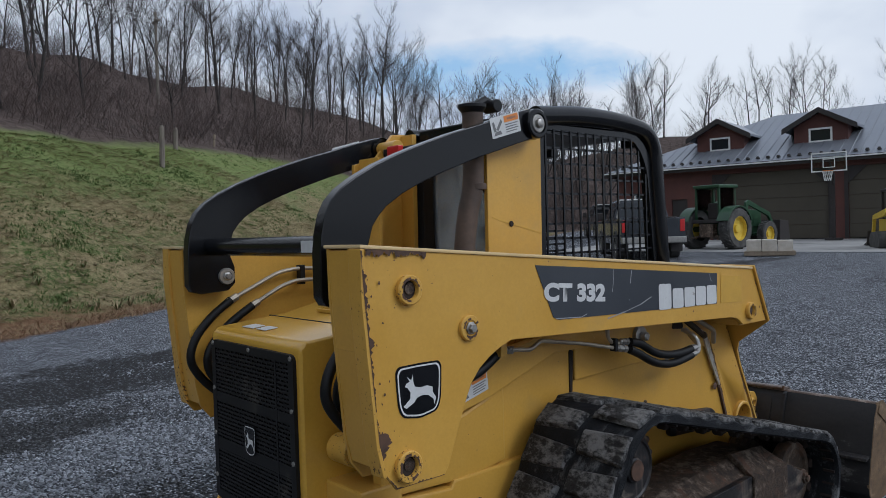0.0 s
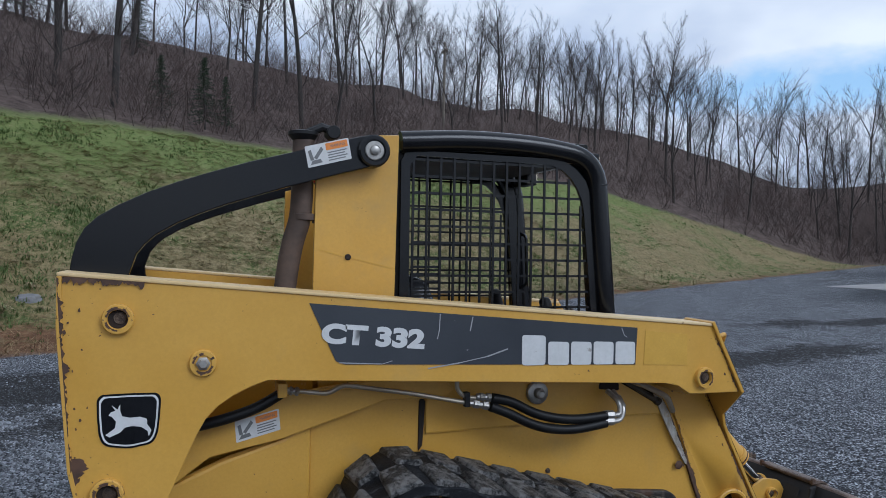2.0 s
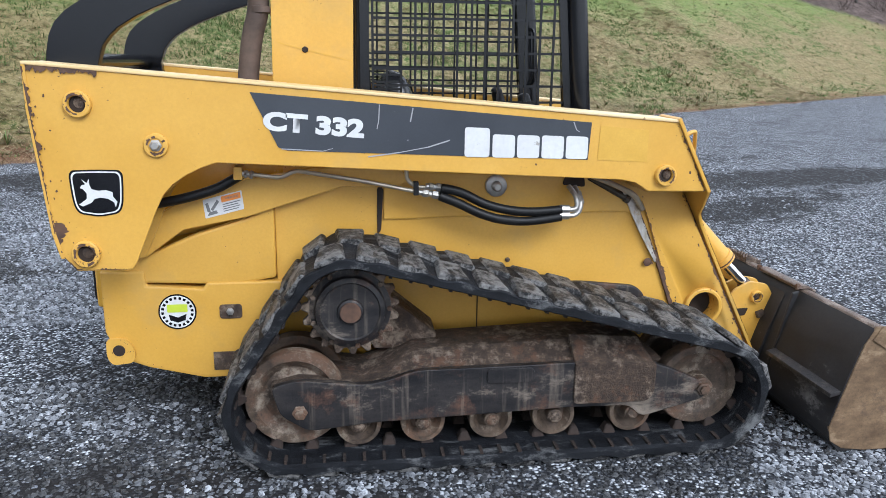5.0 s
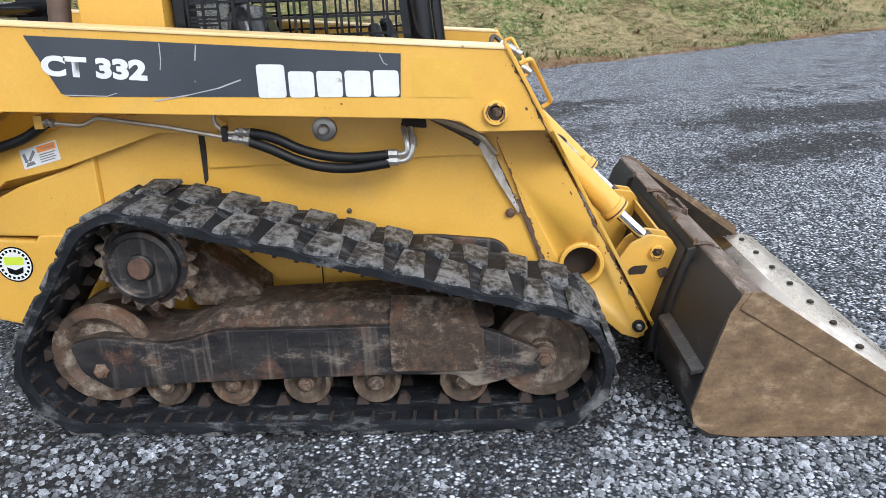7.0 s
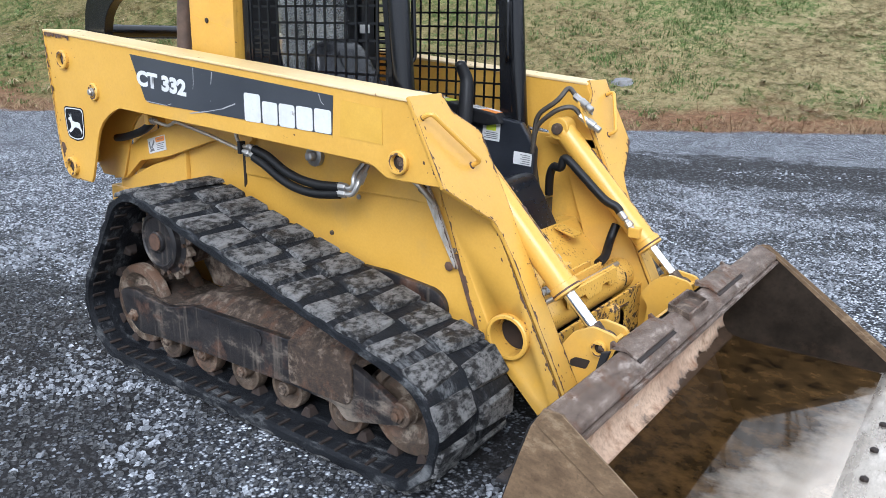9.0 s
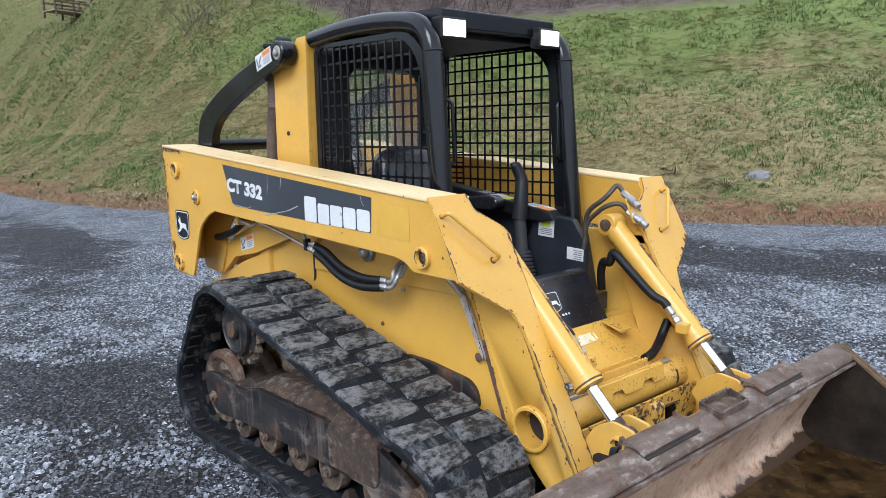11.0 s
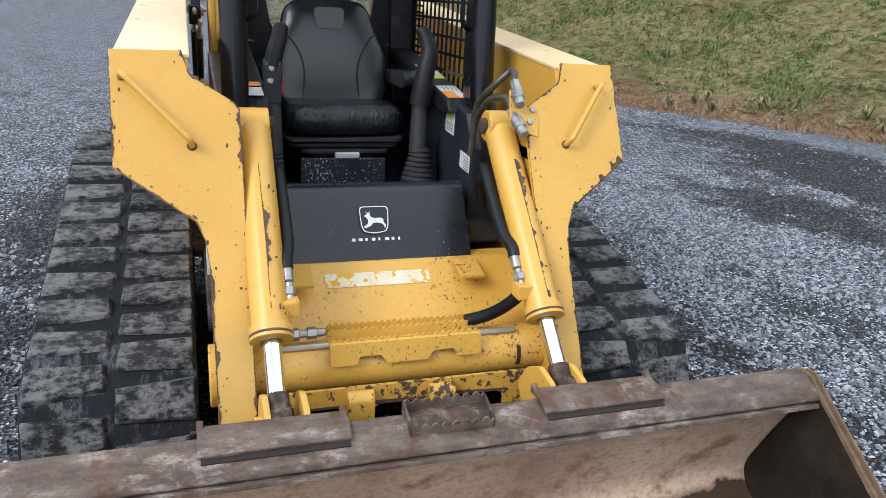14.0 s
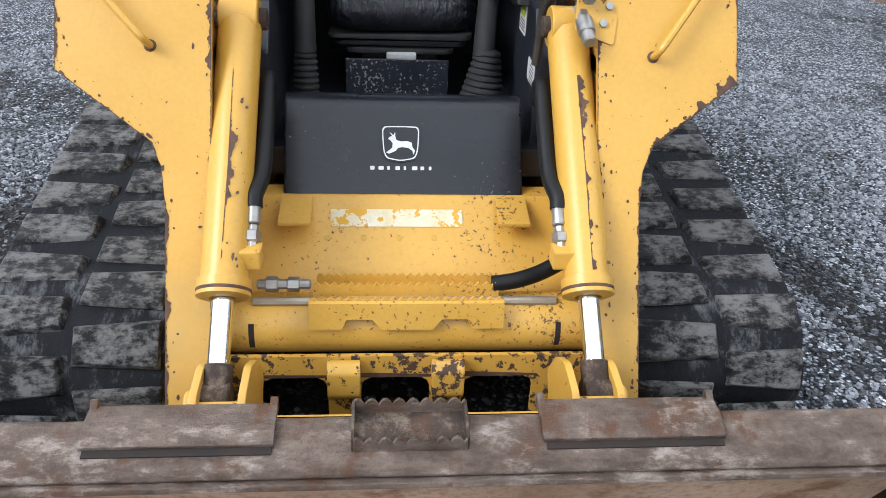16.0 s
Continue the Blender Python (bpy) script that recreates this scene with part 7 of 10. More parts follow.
# ---- cab ----
def build_cab():
    # bent tube on each side: front post, corner, roof rail
    for m in (False, True):
        y = Y(2.125, m)
        bm = B()
        tube(bm, fillet([(3.375, y, 0.98), (3.345, y, 1.27), (3.285, y, 1.955), (3.02, y, 1.995), (2.70, y, 2.0), (2.41, y, 1.975)], 0.16, 8), 0.043, 18)
        rl = part("cab_rail", bm, BLACK, LOADER, "thick black roll-bar tube")
        bm = B()
        for z in (1.84,):
            lathe(bm, (3.300, y, z), (-0.09, 0, 1), [(0.0432, 0), (0.0445, 0.003), (0.0432, 0.006)], 18)
        part("weld_seam", bm, BLACK_MATT, rl)
        # screen frame and bars
        x0, x1, zt = 2.43, 3.275, 1.915
        outer = round_poly([(2.415, 1.02), (3.335, 1.02), (3.30, 1.30), (3.255, 1.85), (3.14, 1.945), (2.415, 1.945)], [0, 0, 0, 0.06, 0.06, 0.02], 5)
        inner = round_poly([(2.452, 1.06), (3.295, 1.06), (3.270, 1.30), (3.222, 1.80), (3.12, 1.918), (2.452, 1.926)], [0.02, 0.02, 0, 0.09, 0.07, 0.03], 5)
        n = 60
        a, b = resample(outer, n), resample(inner, n)
        bm = B()
        for yy0, yy1 in ((2.118, 2.135),):
            va, vb = [bm.verts.new((p.x, Y(yy0, m), p.y)) for p in a], [bm.verts.new((p.x, Y(yy0, m), p.y)) for p in b]
            vc, vd = [bm.verts.new((p.x, Y(yy1, m), p.y)) for p in a], [bm.verts.new((p.x, Y(yy1, m), p.y)) for p in b]
            for i in range(n):
                j = (i + 1) % n
                bm.faces.new((va[i], va[j], vb[j], vb[i]))
                bm.faces.new((vc[i], vc[j], vd[j], vd[i]))
                bm.faces.new((vb[i], vb[j], vd[j], vd[i]))
                bm.faces.new((va[i], va[j], vc[j], vc[i]))
        sc = part("side_screen", bm, BLACK, LOADER, "black steel mesh side screen")
        def top_of(x):
            return 1.925 if x < 3.09 else 1.925 - (x - 3.09) * 0.95
        def right_of(z):
            return 3.285 if z < 1.3 else 3.275 - (z - 1.3) * 0.09 if z < 1.76 else 3.235 - (z - 1.76) * 0.8
        k = 0
        x = 2.466
        while x < 3.27:
            bm = B()
            hi = top_of(x)
            if x > 3.20:
                hi = min(hi, 1.75)
            box(bm, x - 0.0048, x + 0.0048, Y(2.122, m) - 0.003, Y(2.122, m) + 0.003, 1.085, hi)
            part("screen_bar", bm, BLACK, sc)
            x += 0.0575
        z = 1.12
        while z < 1.92:
            bm = B()
            box(bm, 2.462, right_of(z), Y(2.128, m) - 0.003, Y(2.128, m) + 0.003, z - 0.0048, z + 0.0048)
            part("screen_bar", bm, BLACK, sc)
            z += 0.066
        z = 1.11
        while z < 1.50:
            bm = B()
            box(bm, 2.462, 2.58, Y(2.1285, m) - 0.003, Y(2.1285, m) + 0.003, z - 0.0042, z + 0.0042)
            part("screen_bar", bm, BLACK, sc)
            z += 0.0288
        # grab rail inside the door opening
        bm = B()
        tube(bm, fillet([(3.30, Y(2.17, m), 1.65), (3.325, Y(2.205, m), 1.64), (3.335, Y(2.205, m), 1.38), (3.31, Y(2.17, m), 1.36)], 0.03, 5), 0.0085, 10)
        part("grab_rail", bm, BLACK, LOADER)
        # front door post, inside of the tube
        bm = B()
        prism(bm, [(3.285, 1.02), (3.36, 1.02), (3.33, 1.30), (3.285, 1.90), (3.16, 1.945), (3.23, 1.84), (3.27, 1.3)], Y(2.137, m), Y(2.165, m), 0.004)
        part("door_post", bm, BLACK, LOADER)
        # rear pillar
        bm = B()
        prism(bm, [(2.40, 1.0), (2.52, 1.0), (2.47, 1.25), (2.45, 1.5), (2.46, 1.9), (2.40, 1.95)], Y(2.137, m), Y(2.235, m), 0.006)
        part("rear_pillar", bm, BLACK_MATT, LOADER)
        # inner side wall and arm console
        bm = B()
        prism(bm, [(2.42, 0.63), (3.50, 0.63), (3.42, 1.00), (3.36, 1.12), (3.0, 1.12), (2.42, 1.19)], Y(2.066, m), Y(2.16, m), 0.008)
        sw = part("side_console", bm, BLACK_SCUFF, LOADER, "scuffed black side console with instruction labels")
        bm = B()
        prism(bm, [(2.46, 1.17), (3.24, 1.06), (3.33, 1.075), (3.30, 1.12), (2.46, 1.24)], Y(2.14, m), Y(2.235, m), 0.010)
        part("console_top", bm, BLACK_MATT, sw)
        bm = B()
        prism(bm, [(3.12, 0.66), (3.50, 0.66), (3.50, 0.97), (3.42, 1.085), (3.20, 1.12), (3.10, 0.9)], Y(2.16, m), Y(2.20, m), 0.008)
        part("console_front", bm, BLACK_SCUFF, sw)
    # roof
    bm = B()
    prism(bm, round_poly([(2.42, 1.95), (2.42, 2.005), (2.75, 2.026), (3.05, 2.034), (3.284, 2.026), (3.284, 1.945), (3.0, 1.95)], 0.008, 3), 2.19, Y(2.19, True), 0.006)
    roof = part("cab_roof", bm, BLACK, LOADER, "black steel cab roof")
    bm = B()
    box(bm, 2.47, 3.18, 2.20, Y(2.20, True), 1.925, 1.949, 0.008)
    part("headliner", bm, BLACK_MATT, roof)
    for m in (False, True):
        bm = B()
        y0 = 2.185 if m else 2.150
        box(bm, 3.262, 3.322, Y(y0, m), Y(y0 + 0.15, m), 1.895, 1.985, 0.008)
        part("work_lamp", bm, BLACK_MATT, roof, "square work lamp, lit")
        bm = B()
        box(bm, 3.3215, 3.3275, Y(y0 + 0.012, m), Y(y0 + 0.138, m), 1.906, 1.974, 0.002)
        part("lamp_lens", bm, LAMP_ON, roof, "glowing warm white lens")
    # rear wall and window
    bm = B()
    box(bm, 2.40, 2.43, 2.11, Y(2.11, True), 0.66, 1.24, 0.004)
    rw = part("rear_wall", bm, BLACK_MATT, LOADER, "black rear wall of the cab")
    outer = resample([Vector(p) for p in round_poly([(2.235, 1.24), (Y(2.235, True), 1.24), (Y(2.235, True), 1.95), (2.235, 1.95)], 0.01, 3)], 64)
    inner = resample([Vector(p) for p in round_poly([(2.345, 1.262), (Y(2.345, True), 1.262), (Y(2.305, True), 1.45), (Y(2.305, True), 1.85), (2.305, 1.85), (2.305, 1.45)], [0.06, 0.06, 0.1, 0.11, 0.11, 0.1], 6)], 64)
    start = min(range(64), key=lambda i: (inner[i].x - outer[0].x) ** 2 + (inner[i].y - outer[0].y) ** 2)
    inner = inner[start:] + inner[:start]
    bm = B()
    rings = [[bm.verts.new((x, p.x, p.y)) for p in ring] for x, ring in ((2.40, outer), (2.40, inner), (2.43, inner), (2.43, outer))]
    for ra, rb in zip(rings, rings[1:] + rings[:1]):
        for i in range(64):
            j = (i + 1) % 64
            bm.faces.new((ra[i], ra[j], rb[j], rb[i]))
    part("window_frame", bm, BLACK_MATT, rw, "black rounded rear window frame")
    # the pane's whitish film paints a pale reflection into the glass
    bm = B()
    box(bm, 2.411, 2.417, 2.255, Y(2.255, True), 1.255, 1.86)
    gl = part("rear_window", bm, HAZY_GLASS, rw, "clear rear window with a painted pale reflection")
    gl.visible_shadow = False
    # tail light bar and muffler behind the cab
    bm = B()
    box(bm, 2.18, 2.24, 2.20, Y(2.20, True), 1.86, 1.90, 0.008)
    part("light_bar", bm, BLACK_MATT, LOADER)
    bm = B()
    box(bm, 2.150, 2.180, Y(2.27, True) - 0.09, Y(2.27, True), 1.855, 1.905, 0.006)
    part("tail_lamp", bm, RED, LOADER, "red tail lamp")
    bm = B()
    tube(bm, smooth_path([(1.955, 2.125, 1.15), (1.972, 2.122, 1.40), (1.995, 2.118, 1.56), (2.022, 2.115, 1.665), (2.030, 2.115, 1.80), (2.032, 2.115, 1.98)], 5), 0.041, 18)
    ex = part("exhaust_pipe", bm, EXHAUST, LOADER, "rusty exhaust stack with a rain cap")
    bm = B()
    lathe(bm, (2.032, 2.115, 1.655), (0, 0, 1), [(0.041, 0), (0.047, 0.002), (0.047, 0.024), (0.041, 0.026)], 18)
    box(bm, 2.068, 2.11, 2.10, 2.12, 1.645, 1.665, 0.003)
    part("clamp", bm, EXHAUST, ex)
    bm = B()
    lathe(bm, (2.03, 2.115, 1.965), (0, 0, 1), [(0.041, -0.01), (0.056, 0.01), (0.056, 0.022), (0.03, 0.028), (0, 0.028)], 18)
    tube(bm, [(2.05, 2.115, 1.985), (2.10, 2.115, 2.01), (2.13, 2.115, 2.0)], 0.018, 10)
    cyl(bm, (2.14, 2.08, 1.99), (2.14, 2.15, 1.99), 0.026)
    part("rain_cap", bm, BLACK_MATT, ex)


def back_shape(t):
    """Half width and half depth of the backrest at a share of its height."""
    e = max(0.0, min(1.0, (t - 0.35) / 0.5))
    w = 0.246 - 0.058 * e * e * (3 - 2 * e)
    w *= 1 - 0.10 * max(0.0, 1 - t / 0.08)
    dpt = 0.062 + 0.020 * math.sin(math.pi * t)
    if t > 0.78:
        k = math.sqrt(max(0.0, 1 - ((t - 0.78) / 0.22) ** 2))
        w, dpt = w * (0.45 + 0.55 * k), dpt * (0.25 + 0.75 * k)
    return w, dpt


def build_seat():
    bm = B()
    m0 = Matrix.Translation((2.66, C, 1.02)) @ Matrix.Rotation(radians(-14), 4, "Y")
    # backrest: a soft block built as stacked rounded rings
    rows = []
    nz, na = 20, 32
    for k in range(nz + 1):
        t = k / nz
        z = 0.43 * t
        w, dpt = back_shape(t)
        ring = []
        for i in range(na):
            a = 2 * math.pi * i / na
            cx, cy = math.cos(a), math.sin(a)
            sx = math.copysign(abs(cx) ** 0.6, cx)
            sy = math.copysign(abs(cy) ** 0.6, cy)
            bol = 0.045 * abs(sy) ** 3 * max(0.0, sx) ** 0.3 * max(0.0, 1 - t * 1.3)
            ring.append(bm.verts.new(m0 @ Vector((sx * dpt + bol, sy * w, z))))
        rows.append(ring)
    for ra, rb in zip(rows, rows[1:]):
        for i in range(na):
            bm.faces.new((ra[i], ra[(i + 1) % na], rb[(i + 1) % na], rb[i]))
    bm.faces.new(rows[0][::-1])
    bm.faces.new(rows[-1])
    seat = part("seat", bm, VINYL, LOADER, "black vinyl operator seat with a creased plastic wrap on the cushion")
    for s in (-1, 1):
        bm = B()
        pts = []
        for k in range(15):
            q = k / 14
            y, z = 0.118 - 0.012 * math.sin(math.pi * q) + 0.082 * q ** 3, 0.015 + 0.265 * q
            w, dpt = back_shape(z / 0.43)
            cy = min(0.995, y / w) ** (1 / 0.6)
            sx = math.sqrt(1 - cy * cy) ** 0.6
            pts.append(m0 @ Vector((sx * dpt + 0.045 * (y / w) ** 3 * sx ** 0.3 * max(0.0, 1 - z / 0.43 * 1.3) - 0.001, s * y, z)))
        tube(bm, pts, 0.0042, 6)
        part("seat_seam", bm, BLACK_MATT, seat)
    bm = B()
    loop = [m0 @ Vector((0.079, y, z)) for y, z in round_poly([(-0.055, 0.285), (0.055, 0.285), (0.064, 0.372), (-0.064, 0.372)], 0.022)]
    flat(bm, loop, (m0.to_3x3() @ Vector((0.004, 0, 0))))
    part("headrest_badge", bm, VINYL, seat)
    # cushion, wrapped
    bm = B()
    rows = []
    for k in range(9):
        t = k / 8
        z = 0.93 + 0.115 * t
        g = 1 - 0.14 * abs(t * 2 - 1) ** 3
        ring = []
        for i in range(36):
            a = 2 * math.pi * i / 36
            cx, cy = math.cos(a), math.sin(a)
            sx, sy = math.copysign(abs(cx) ** 0.45, cx), math.copysign(abs(cy) ** 0.45, cy)
            jig = 0.006 * noise.noise((i * 0.7, k * 0.9, 2))
            ring.append(bm.verts.new((2.87 + sx * (0.215 * g + jig), C + 0.005 + sy * (0.242 * g + jig), z + 0.012 * cx + jig)))
        rows.append(ring)
    for ra, rb in zip(rows, rows[1:]):
        for i in range(36):
            bm.faces.new((ra[i], ra[(i + 1) % 36], rb[(i + 1) % 36], rb[i]))
    bm.faces.new(rows[0][::-1])
    bm.faces.new(rows[-1])
    part("cushion", bm, TARP, seat, "seat cushion in creased black plastic")
    for x1, half, z in ((3.075, 0.228, 0.918), (3.050, 0.212, 0.893), (3.065, 0.172, 0.872)):
        bm = B()
        loop = round_poly([(2.68, C - half), (x1, C - half), (x1, C + half), (2.68, C + half)], 0.04, 4)
        loft(bm, [(x, y, z) for x, y in loop], [(x, y, z + 0.016 + 0.004 * math.sin(y * 21)) for x, y in loop], 0.004)
        part("bellows_fold", bm, BOOT, seat)
    bm = B()
    box(bm, 2.70, 3.02, C - 0.125, C + 0.125, 0.835, 0.875, 0.012)
    part("seat_slide", bm, BLACK_MATT, seat)
    bm = B()
    box(bm, 2.66, 3.055, C - 0.15, C + 0.15, 0.70, 0.845, 0.01)
    part("seat_base", bm, BLACK_SCUFF, seat)
    bm = B()
    box(bm, 2.955, 2.985, 2.305, 2.322, 1.085, 1.145, 0.004)
    part("belt_buckle", bm, RED, seat, "red seat belt buckle")
    bm = B()
    prism(bm, [(3.05, 0.855), (3.075, 0.855), (3.08, 0.875), (3.055, 0.88)], 2.505, 2.60, 0.006)
    part("adjuster_handle", bm, WHITE, seat, "small white adjuster handle")
    # floor
    bm = B()
    box(bm, 2.42, 3.56, 2.10, Y(2.10, True), 0.655, 0.735, 0.004)
    part("cab_floor", bm, BLACK_SCUFF, LOADER, "scuffed dirty black cab floor")
    bm = B()
    box(bm, 3.058, 3.068, 2.375, 2.705, 0.735, 0.855, 0.003)
    part("toe_plate", bm, SPECKLED, LOADER, "dark blue-black plate speckled with pale chips")
    # levers with bellows
    for m in (False, True):
        y = Y(2.262, m)
        bm = B()
        prof = []
        for k in range(10):
            r = (0.076 - 0.0038 * k) if m else (0.043 - 0.0010 * k)
            prof += [(r - 0.006, 0.0185 * k), (r, 0.0185 * k + 0.004), (r, 0.0185 * k + 0.010), (r - 0.007, 0.0185 * k + 0.0165)]
        lathe(bm, (3.20, y - (0.042 if m else 0.0), 0.735), (-0.10, 0.10 if m else 0.0, 1), [(0, 0)] + prof + [(0.02, 0.19), (0, 0.19)], 24)
        lv = part("control_lever", bm, BOOT, LOADER, "black control lever with a rubber bellows boot")
        bm = B()
        tube(bm, smooth_path([(3.185, y - (0.038 if m else 0), 0.90), (3.170, y - (0.034 if m else 0), 1.00), (3.160, y - (0.028 if m else 0), 1.09)], 5), 0.034, 16, r_end=0.030)
        part("lever_shaft", bm, BOOT, lv, "dull grey-black lever shaft")
        if not m:
            bm = B()
            prism(bm, round_poly([(3.150, 1.075), (3.192, 1.075), (3.190, 1.215), (3.172, 1.232), (3.150, 1.225)], 0.006, 2), y - 0.031, y + 0.029, 0.004)
            part("lever_bracket", bm, BLACK_SCUFF, lv, "flat black bracket with two bolts")
            for dz in (0.0, 0.042):
                bm = B()
                lathe(bm, (3.192, y - 0.008 + dz * 0.1, 1.155 + dz), (1, 0, 0.1), [(0.012, -0.004), (0.012, 0.003), (0.008, 0.007), (0, 0.008)], 10)
                part("lever_button", bm, ZINC, lv)
        bm = B()
        if m:
            tube(bm, smooth_path([(3.160, y - 0.030, 1.075), (3.160, y - 0.022, 1.14), (3.155, y - 0.010, 1.21), (3.145, y + 0.002, 1.27), (3.130, y - 0.008, 1.315), (3.120, y - 0.020, 1.345)], 5), 0.040, 16, r_end=0.026)
            lathe(bm, (3.120, y - 0.020, 1.343), (-0.2, -0.2, 1), [(0.026, 0), (0.022, 0.010), (0.012, 0.016), (0, 0.018)], 14)
        else:
            tube(bm, smooth_path([(3.165, y + 0.002, 1.205), (3.160, y + 0.010, 1.245), (3.148, y + 0.026, 1.295), (3.138, y + 0.036, 1.335)], 5), 0.032, 16, r_end=0.026)
            lathe(bm, (3.138, y + 0.036, 1.333), (-0.2, 0.25, 1), [(0.026, 0), (0.022, 0.010), (0.012, 0.016), (0, 0.018)], 14)
        part("lever_grip", bm, BLACK_MATT, lv)
        # arm pad beside the seat
        bm = B()
        ap = [(2.70, 1.165), (2.98, 1.185), (3.02, 1.165), (3.02, 1.13), (2.98, 1.11), (2.70, 1.11)]
        prism(bm, round_poly(ap, 0.018, 4), Y(2.245, m), Y(2.315, m), 0.014, 3)
        part("arm_pad", bm, VINYL, LOADER, "black padded armrest beside the seat")
    # labels on the consoles
    ye = Y(2.20, True) - 0.001
    sticker("instruction_label", LOADER, WHITE, (3.305, ye, 0.985), (-1, 0, 0.05), (0.05, 0, 1), 0.10, 0.12, 0.002, "white instruction label with a lime panel")
    sticker("label_panel", LOADER, LIME, (3.285, ye - 0.0025, 1.035), (-1, 0, 0.05), (0.05, 0, 1), 0.055, 0.045, 0.001)
    for k in range(4):
        sticker("label_bar", LOADER, GREY_INK, (3.296, ye - 0.0025, 0.996 + 0.009 * k), (-1, 0, 0.05), (0.05, 0, 1), 0.080 - 0.012 * (k % 2), 0.004, 0.0006)
    sticker("plate_label", LOADER, WHITE, (3.487, ye, 0.885), (-1, 0, 0.05), (0.05, 0, 1), 0.10, 0.060, 0.002, "white label with grey print")
    for k in range(5):
        sticker("label_bar", LOADER, GREY_INK, (3.480, ye - 0.0025, 0.892 + 0.010 * k), (-1, 0, 0.05), (0.05, 0, 1), 0.052 - 0.008 * (k % 2), 0.0035, 0.0006)
    def on_top(x, y):
        return Vector((x, y, 1.12 + (3.30 - x) * 0.1429 + 0.0005))
    for x, w, mt in ((3.295, 0.085, ORANGE), (3.205, 0.075, WHITE), (3.02, 0.050, LIME), (2.965, 0.075, WHITE)):
        sticker("console_label", LOADER, mt, on_top(x, 2.952), (-1, 0, 0.1429), (0, -1, 0), w, 0.078, 0.002, "small printed console label")
    sticker("label_margin", LOADER, WHITE, on_top(3.29, 2.948) + Vector((0, 0, 0.0025)), (-1, 0, 0.1429), (0, -1, 0), 0.075, 0.030, 0.0006)
    for k in range(4):
        sticker("label_bar", LOADER, GREY_INK, on_top(3.20, 2.945 - 0.016 * k) + Vector((0, 0, 0.0025)), (-1, 0, 0.1429), (0, -1, 0), 0.055 - 0.008 * (k % 2), 0.005, 0.0006)
        sticker("label_bar", LOADER, WHITE, on_top(2.86 - 0.012 * (k % 2), 2.948 - 0.018 * k), (-1, 0, 0.1429), (0, -1, 0), 0.07 - 0.012 * (k % 2), 0.005, 0.0008)
    sticker("pillar_label", LOADER, WHITE, (2.472, 2.90, 1.475), (0, -1, 0), (0, 0, 1), 0.075, 0.05, -0.002, "white pillar label")
    for x, w, mt in ((3.32, 0.10, WHITE), (3.20, 0.05, ORANGE)):
        o = Vector((x, 2.165, 1.075 + (3.33 - x) * 0.142 + 0.047))
        sticker("console_label", LOADER, mt, o, (-1, 0, 0.142), (0, 1, 0), w, 0.055, 0.002)
    bm = B()
    lathe(bm, (2.99, 2.165, 1.185), (0.1, 0, 1), [(0.015, 0), (0.018, 0.03), (0.010, 0.045), (0, 0.047)], 12)
    part("console_knob", bm, RED, LOADER, "red knob")


build_cab()
build_seat()

# ---- woods ----
BARK = surface("grey_bark", (0.020, 0.0165, 0.0145), (0.062, 0.053, 0.046), 0.9, scale=3, fine=18, relief=0.5, depth=0.01, stretch=(1, 1, 0.3))
BRUSH = surface("dark_brown_brush", (0.040, 0.028, 0.0245), (0.130, 0.094, 0.081), 0.9, scale=0.5, fine=5, relief=0.0)
TWIG = surface("brown_twigs", (0.022, 0.0165, 0.014), (0.060, 0.047, 0.039), 0.9, scale=0.6, fine=6, relief=0.0)
NEEDLE = surface("dark_needles", (0.014, 0.026, 0.012), (0.032, 0.050, 0.020), 0.8, scale=0.8, fine=5, relief=0.0)


def limb(vs, fs, p, d, length, r0, r1, sides, segs, rng, wob=0.10, lift=0.0):
    """Adds a tapered crooked limb, and returns its points and directions."""
    p, d = Vector(p), Vector(d).normalized()
    pts = []
    ring0 = None
    u, v = frame_of(d)
    for k in range(segs + 1):
        t = k / segs
        r = r0 + (r1 - r0) * t
        base = len(vs)
        for i in range(sides):
            a = 2 * math.pi * i / sides
            q = p + (u * math.cos(a) + v * math.sin(a)) * r
            vs.append((q.x, q.y, q.z))
        if ring0 is not None:
            for i in range(sides):
                j = (i + 1) % sides
                fs.append((ring0 + i, ring0 + j, base + j, base + i))
        ring0 = base
        pts.append((p.copy(), d.copy(), r))
        d = (d + Vector((rng.uniform(-wob, wob), rng.uniform(-wob, wob), rng.uniform(-wob, wob) * 0.5 + lift))).normalized()
        p = p + d * (length / segs)
    return pts


def raw_mesh(name, vs, fs, material):
    me = bpy.data.meshes.new(name)
    me.from_pydata(vs, [], fs)
    me.materials.append(material)
    for f in me.polygons:
        f.use_smooth = True
    return me


